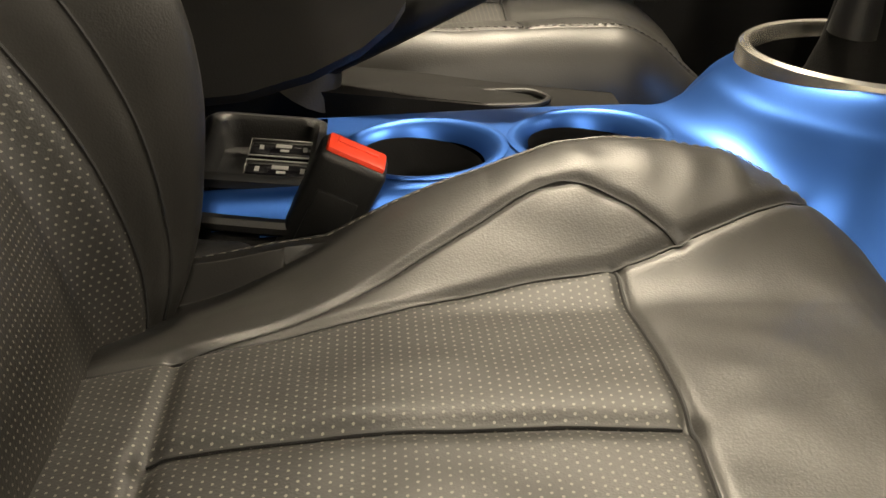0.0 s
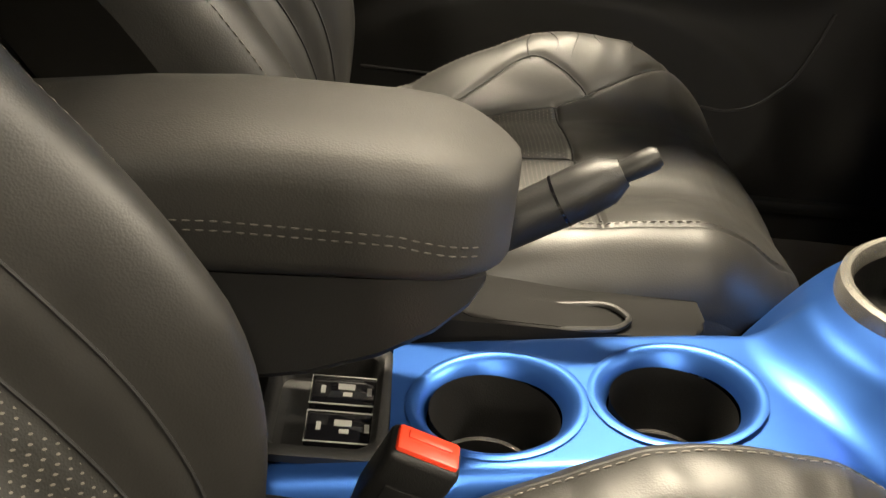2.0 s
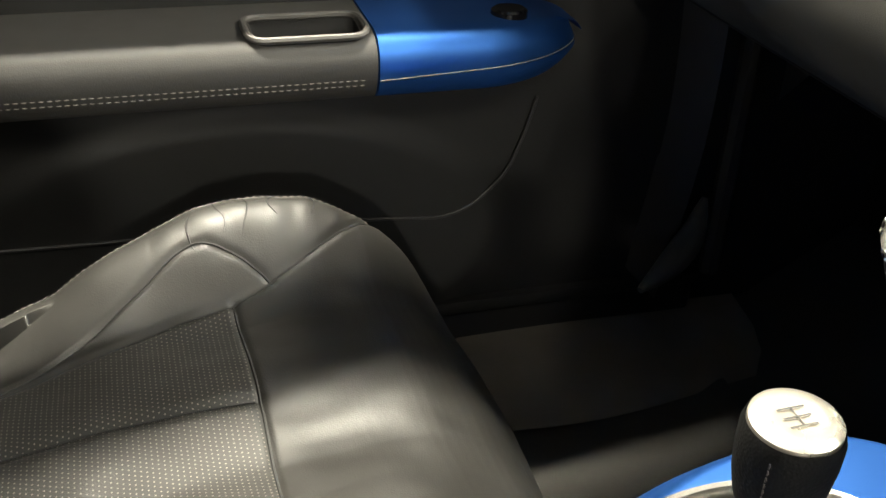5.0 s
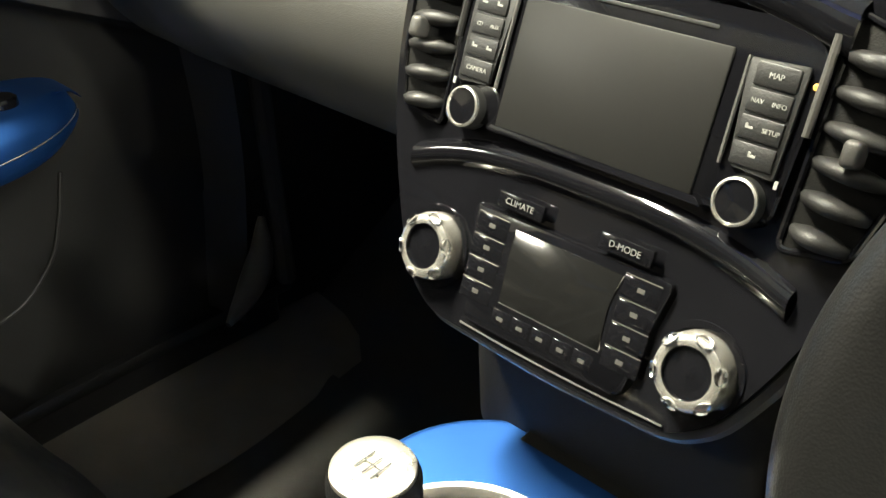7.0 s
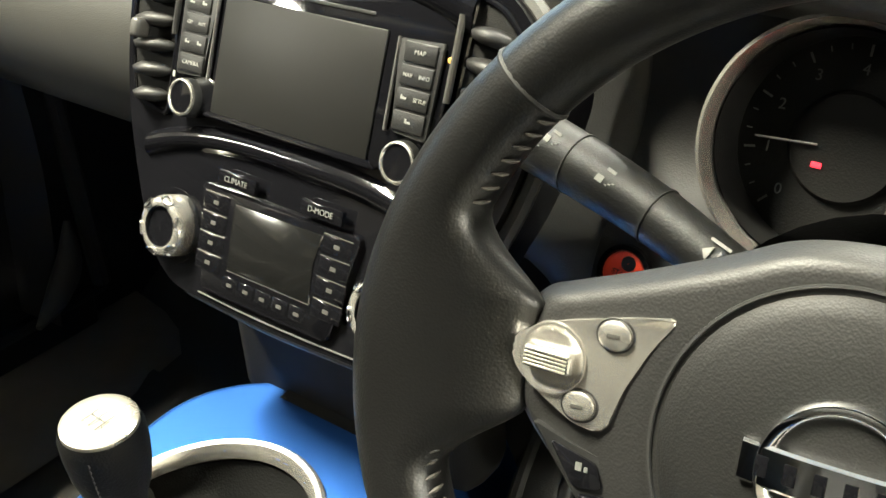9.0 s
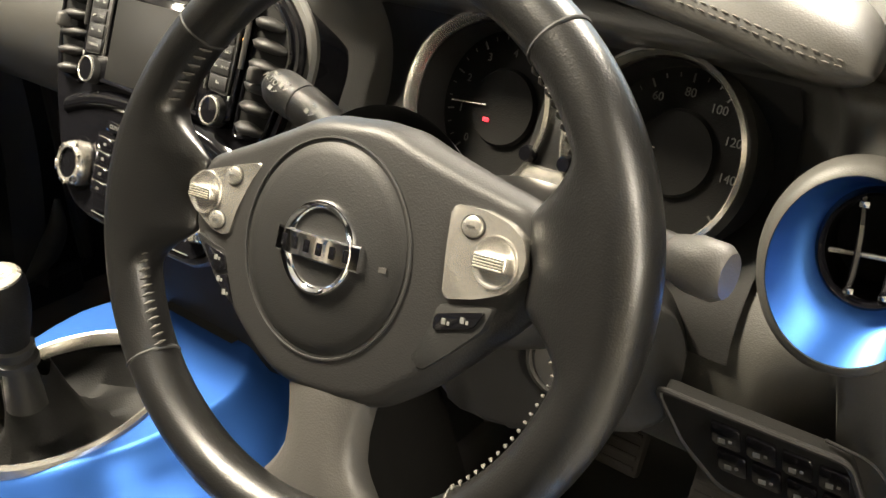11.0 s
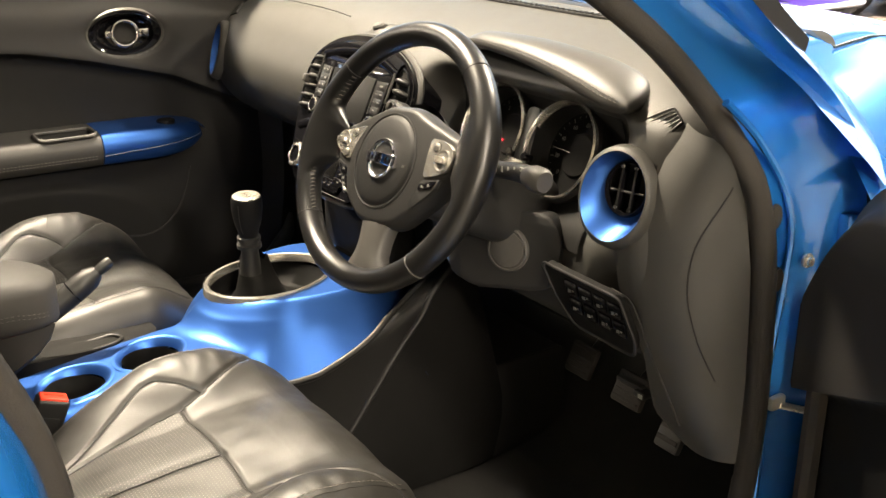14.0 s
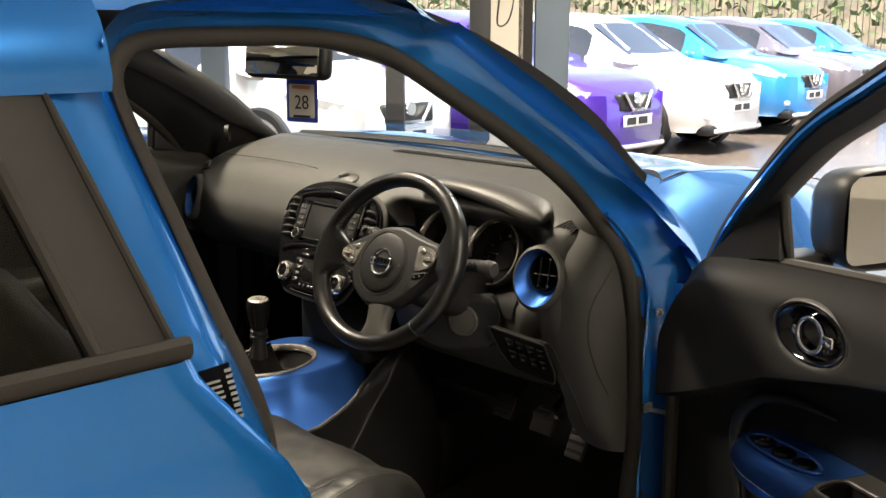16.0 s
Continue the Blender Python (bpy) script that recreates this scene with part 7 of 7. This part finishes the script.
    if s > 0:
        part("switch_track", fix(tube([(0.650 + 0.026 * math.cos(q), 0.03 + 0.078 * math.sin(q), 0.7785) for q in lin(0, 2 * math.pi, 41)[:-1]], 0.003, 8, True)), SATIN_BLUE, t)
    part("pocket_edge", fix(tube(smooth_curve([(0.701, -0.45, 0.535), (0.701, -0.07, 0.528), (0.702, 0.04, 0.523), (0.704, 0.10, 0.562), (0.706, 0.125, 0.611), (0.708, 0.140, 0.66)], 40), 0.002, 8)), TRIM, t)
    t.rotation_euler = (0, 0, radians(angle) if s > 0 else 0)
    if s > 0:
        t.location = H + Vector((0.02, -0.01, -0.035))
    return t


build_door(1, 67)
build_door(-1, 0)

# ---------- showroom hall ----------
U, N = Vector((0.7071, 0.7071, 0)), Vector((-0.7071, 0.7071, 0))
PAINT = mat("wall_paint", (0.62, 0.58, 0.5), 0.7, grain=0.2, scale=60, vary=0.06)
TILE = mat("hall_floor", (0.28, 0.27, 0.25), 0.35, grain=0.05, scale=80, vary=0.12)
POST = mat("blue_grey_post", (0.13, 0.17, 0.22), 0.45, vary=0.08)
DARKPOST = mat("dark_post", (0.03, 0.032, 0.035), 0.4)
ASPHALT = mat("wet_asphalt", (0.085, 0.07, 0.058), 0.22, grain=0.3, scale=40, vary=0.5, vscale=0.6, rvary=0.5)
HM = frame_m((0, 0, 0), U, N)
solo("ground", grid([[(x, y, GROUND - 0.012) for y in (-400, -60, -20, 20, 60, 400)] for x in (-400, -60, -20, 20, 60, 400)][::-1]), ASPHALT, "wet dark asphalt forecourt", "ground", "structure", at=(0, 0, GROUND - 0.012))
F0 = 4.88
solo("hall_floor", box((1.0, -2.6, GROUND - 0.05), (18, 2 * (F0 + 2.6), 0.1), 0, HM), TILE, "pale grey showroom floor", "floor", "structure")
solo("ceiling", box((1.0, -2.6, 3.55), (18, 2 * (F0 + 2.6), 0.1), 0, HM), PAINT, "plain pale showroom ceiling", "ceiling", "structure")
solo("wall_back", box((1.0, -9.95, 1.75), (18, 0.1, 3.6), 0, HM), PAINT, "plain cream showroom wall", "wall", "structure")
solo("wall_right", box((10.05, -2.6, 1.75), (0.1, 2 * (F0 + 2.6), 3.6), 0, HM), PAINT, "plain cream showroom wall", "wall", "structure")
solo("wall_left", box((-8.05, -2.6, 1.75), (0.1, 2 * (F0 + 2.6), 3.6), 0, HM), PAINT, "plain cream showroom wall", "wall", "structure")
solo("facade_beam", box((1.0, F0, 3.2), (18, 0.2, 0.7), 0.01, HM), POST, "deep beam over the open showroom front", "beam", "structure")
for px, py, w, mt, lab, nm in ((-2.76, 4.10, 0.22, POST, "blue-grey steel post of the showroom front", "post"), (-2.89, 3.98, 0.10, RUBBER, "brown door guide beside the post", "door_guide"), (-2.97, 3.90, 0.22, PAINT, "cream pier of the showroom front", "pier"),
                               (-3.10, 3.78, 0.14, DARKPOST, "dark post of the glazed front", "post"), (-3.48, 3.37, 0.12, DARKPOST, "dark post of the glazed front", "post"), (-4.17, 2.43, 0.15, POST, "blue-grey post of the glazed front", "post")):
    q = HM.inverted() @ Vector((px, py, 0))
    solo(nm, box((q.x, q.y, 1.4), (w, 0.16, 2.9), 0.008, HM), mt, lab, "post", "structure")
solo("cable", tube(smooth_curve([(-2.86, 3.92, 2.6), (-2.87, 3.90, 1.9), (-2.90, 3.86, 1.45), (-2.96, 3.80, 1.38), (-2.95, 3.80, 1.55)], 20), 0.006, 6), BLACK, "thin black cable hanging at the door guide", "cable")

# unseen ceiling lamps: key fitted to the seat's shadow band, fills added for brightness
DIFF = bpy.data.materials.new("lamp_diffuser")
DIFF.use_nodes = True
DIFF.node_tree.nodes["Principled BSDF"].inputs["Emission Color"].default_value = (1.0, 0.93, 0.8, 1)
DIFF.node_tree.nodes["Principled BSDF"].inputs["Emission Strength"].default_value = 1.5


def added_ceiling_lamp(x, y, z, sx, sy, watts, tint=WARM):
    t = thing("added_ceiling_lamp", (x, y, z + 0.06), "flat white ceiling lamp, lit, out of view and added to light the car", "lamp", "ceiling lamps")
    part("frame", box((x, y, z + 0.05), (sx + 0.06, sy + 0.06, 0.06), 0.01), SILVER, t)
    part("diffuser", box((x, y, z + 0.012), (sx, sy, 0.012), 0.002), DIFF, t)
    part("stem", tube([(x, y, z + 0.07), (x, y, 3.51)], 0.012, 8), SILVER, t)
    lamp("lamp_light", look((x, y, z), (x, y, z - 1)) , sx, sy, watts, tint)


added_ceiling_lamp(-1.2, -0.40, 3.40, 0.14, 0.9, LAMP_KEY, (1.0, 0.90, 0.74))
# added fills: driver's side, body side, rear left, and front for the dash top
added_ceiling_lamp(3.2, -0.30, 3.3, 1.2, 0.3, 0.5 * LAMP_FILL)
added_ceiling_lamp(7.5, -1.6, 3.3, 1.2, 0.3, 3 * LAMP_FILL)
added_ceiling_lamp(-4.2, -3.0, 3.3, 1.2, 0.3, LAMP_FILL)
added_ceiling_lamp(0.4, 2.6, 3.3, 1.2, 0.3, 1.35 * LAMP_FILL)

# ---------- parked cars ----------
TYRE = mat("tyre_rubber", (0.02, 0.02, 0.02), 0.7)
DARKGLASS = mat("dark_car_glass", (0.02, 0.022, 0.025), 0.06, vary=0.2, coat=0.5)
PLATE = mat("plate_white", (0.75, 0.75, 0.72), 0.4)
LAMPGLASS = mat("headlamp", (0.6, 0.62, 0.65), 0.12, metal=0.4, coat=1.0)


def paint(name, col):
    return mat(name, col, 0.25, metal=0.3, vary=0.04, coat=1.0)


def parked_car(at, turn, colour, label):
    """A crossover with its nose at the given place, facing local +x."""
    t = thing("parked_car", (0, 0, 0), label, "car", "parked cars")

    def top(x):
        return sinterp(x, [-4.38, -4.3, -4.0, -3.2, -2.3, -1.75, -1.15, -0.9, -0.4, -0.12, 0.0], [0.95, 1.15, 1.5, 1.60, 1.60, 1.5, 1.08, 1.03, 0.96, 0.86, 0.64], 0.05)

    def wid(x):
        return sinterp(x, [-4.38, -4.2, -3.6, -1.0, -0.45, -0.15, 0.0], [0.72, 0.83, 0.90, 0.90, 0.87, 0.74, 0.52], 0.06)

    def sec(x):
        w, h = wid(x), top(x)
        belt = min(0.98, h - 0.04)
        cab = max(0, h - 1.02)
        wr = w - 0.28 * min(1, cab / 0.5)
        arch = max(math.exp(-(((x + 0.88) / 0.36) ** 4)), math.exp(-(((x + 3.5) / 0.36) ** 4)))
        lo = 0.24 + 0.0 * arch
        pts = [(w - 0.10, lo), (w - 0.02, lo + 0.1), (w, 0.55), (w, 0.78), (w - 0.03, belt), (wr + 0.05 if cab > 0.02 else w - 0.06, (belt + h) / 2 if cab > 0.02 else h - 0.015), (wr - 0.02 if cab > 0.02 else w * 0.8, h - 0.03 if cab > 0.02 else h), (wr * 0.6 if cab > 0.02 else w * 0.45, h + 0.015)]
        return pts

    xs = sorted(set(lin(-4.38, 0, 56)))
    rings = []
    for x in xs:
        p = sec(x)
        rings.append([(x - (0.0), y, z) for y, z in p] + [(x, -y, z) for y, z in reversed(p)])
    part("body", loft(rings), colour, t, sharp=45)
    for s in (-1, 1):
        part("side_cladding", box((-2.2, s * 0.87, 0.32), (2.0, 0.10, 0.16), 0.03), BLACK, t)
    part("bumper_cladding", box((-0.12, 0, 0.27), (0.2, 1.35, 0.12), 0.04), BLACK, t)
    # glass
    def side(x, k, s, off=0.006):
        p = sec(x)
        a, b = Vector(p[4]), Vector(p[6])
        q = a.lerp(Vector(p[5]), k * 2) if k < 0.5 else Vector(p[5]).lerp(b, k * 2 - 1)
        return (x, s * (q.x + off), q.y)
    for s in (-1, 1):
        for x0, x1 in ((-1.62, -2.45), (-2.52, -3.35), (-3.42, -3.85)):
            g = grid([[side(x, k, s) for k in lin(0.10, 0.88, 6)] for x in lin(x0, x1, 8)])
            part("side_window", g if s > 0 else flip(g), DARKGLASS, t)
        part("mirror", box((-1.42, s * 1.0, 1.05), (0.12, 0.2, 0.13), 0.04, None, 3), colour, t)
        hl = loft([[(x, s * (wid(x) * 1.003 - 0.002 * q), zz_ + h) for q, h in ((0, -0.035 * w), (0, 0.03 * w), (45, 0.04 * w), (45, -0.03 * w))] for x, zz_, w in ((-0.62, 0.87, 0.3), (-0.5, 0.855, 0.8), (-0.36, 0.83, 1.1), (-0.22, 0.805, 1.1), (-0.12, 0.785, 0.7))])
        part("headlight", hl, LAMPGLASS, t, "clear headlight")
        part("fog_lamp", box((-0.10, s * 0.56, 0.42), (0.08, 0.22, 0.07), 0.02), LAMPGLASS, t)
        for wx in (-0.88, -3.5):
            m = frame_m((wx, s * 0.80, 0.34), (s, 0, 0), (0, 0, 1)) if s > 0 else frame_m((wx, s * 0.80, 0.34), (1, 0, 0), (0, 0, 1))
            m = frame_m((wx, s * 0.825, 0.34), (-s, 0, 0), (0, 0, 1))
            part("arch", lathe([(0.34, 0.10), (0.40, 0.105), (0.42, 0.09), (0.42, -0.1)], m, 32), BLACK, t)
            wh = part("wheel", lathe([(0.24, 0.112), (0.31, 0.118), (0.335, 0.09), (0.34, 0.0), (0.33, -0.12)], m, 32), TYRE, t)
            part("rim", lathe([(0.245, 0.112), (0.23, 0.095), (0.06, 0.10), (0.0003, 0.105)], m, 32), DARKPOST, wh)
            for k in range(5):
                part("spoke", box((0.13, 0, 0.105), (0.21, 0.045, 0.02), 0.006, m @ Matrix.Rotation(k * 2 * math.pi / 5 + 0.3, 4, "Z")), SILVER, wh)
    g = grid([[(x, y * (wid(x) - 0.26 - 0.0), top(x) + 0.012 + 0.008 * (1 - abs(y))) for y in lin(-0.93, 0.93, 8)] for x in lin(-1.70, -1.16, 6)])
    part("windscreen", flip(g), DARKGLASS, t)
    gr = part("grille", box((-0.035, 0, 0.70), (0.10, 0.62, 0.17), 0.03, None, 3), BLACK, t)
    part("grille_chrome", tube([(0.03, -0.26, 0.80), (0.045, -0.12, 0.63), (0.045, 0.12, 0.63), (0.03, 0.26, 0.80)], 0.018, 8), CHROME, gr)
    part("badge", lathe([(0.06, 0.0), (0.055, 0.012), (0.0003, 0.012)], frame_m((0.02, 0, 0.74), (0, 1, 0), (0, 0, 1)), 24), CHROME, gr)
    pl = part("number_plate", box((0.035, 0, 0.52), (0.02, 0.52, 0.11), 0.004), PLATE, t)
    for y in (-0.14, 0.08):
        part("plate_bar", box((0.047, y, 0.52), (0.004, 0.17, 0.07)), INK, pl)
    part("bumper_lip", box((-0.06, 0, 0.26), (0.16, 1.2, 0.05), 0.02), LAMPGLASS, t, "silver bumper lip")
    t.location = (at[0], at[1], GROUND)
    t.rotation_euler = (0, 0, radians(turn))
    return t


WHITE_PAINT = paint("white_car_paint", (0.75, 0.76, 0.76))
cars = [((-4.9, 4.75), WHITE_PAINT, "white parked crossover seen behind the glazed front"), ((-4.45, 7.35), paint("purple_car_paint", (0.06, 0.02, 0.32)), "purple parked crossover with chrome grille"),
        ((-4.75, 9.8), WHITE_PAINT, "white parked crossover with black lower trim"), ((-5.3, 12.6), paint("sky_blue_car_paint", (0.02, 0.22, 0.55)), "bright blue parked crossover"),
        ((-5.75, 15.4), paint("grey_car_paint", (0.12, 0.11, 0.13)), "dark grey parked crossover"), ((-6.2, 18.2), paint("blue_car_paint", (0.02, 0.2, 0.5)), "blue parked crossover at the end of the row")]
for at, colour, label in cars:
    parked_car(at, 6, colour, label)
parked_car((-2.75, 1.5), 90, paint("dark_blue_car_paint", (0.01, 0.03, 0.10)), "dark blue car standing beside in the showroom")

# fence and hedge beyond the forecourt
fence = thing("railing_fence", (-14, 26, GROUND), "dark metal railing fence behind the cars", "fence")
FD, FO = Vector((0.93, 0.37, 0)).normalized(), Vector((-16, 22, GROUND))
FD = Vector((0.85, 0.53, 0)).normalized()
part("rail", join(*[tube([FO - FD * 14 + Vector((0, 0, z)), FO + FD * 26 + Vector((0, 0, z))], 0.025, 6) for z in (0.5, 2.6)]), DARKPOST, fence)
part("bar", join(*[tube([FO + FD * (k * 0.16 - 14), FO + FD * (k * 0.16 - 14) + Vector((0, 0, 2.7))], 0.012, 5) for k in range(250)]), DARKPOST, fence, kind="stuff")
HEDGE = mat("brown_hedge", (0.09, 0.075, 0.05), 0.9, vary=0.6, vscale=2)
LEAF = mat("hedge_leaf", (0.06, 0.09, 0.03), 0.7, vary=0.5, vscale=3)
rng = random.Random(4)
BK = Vector((-0.53, 0.85, 0))
bank = [[FO + FD * a + BK * (1.0 + 5 * k) + Vector((0, 0, 0.3 + 3.2 * k + 0.25 * noise.noise((a * 0.4, k * 3, 5)))) for k in lin(0, 1, 10)] for a in lin(-16, 30, 60)]
solo("grass_bank", grid(bank), HEDGE, "brown grassy bank behind the fence", "bank", "stuff")
leaf_v, leaf_f = [], []
for k in range(5200):
    o = FO + FD * rng.uniform(-16, 30) + BK * rng.uniform(0.8, 4.5)
    o = o + Vector((0, 0, 0.3 + 0.65 * (o - FO).dot(BK) + abs(rng.gauss(0, 0.55))))
    a, b = Vector((rng.uniform(-1, 1), rng.uniform(-1, 1), rng.uniform(-1, 1))) * 0.16, Vector((rng.uniform(-1, 1), rng.uniform(-1, 1), rng.uniform(-1, 1))) * 0.1
    n = len(leaf_v)
    leaf_v += [tuple(o - a), tuple(o + b), tuple(o + a), tuple(o - b)]
    leaf_f.append((n, n + 1, n + 2, n + 3))
solo("hedge", (leaf_v, leaf_f), LEAF, "low green and brown hedge on the bank", "hedge", "stuff")
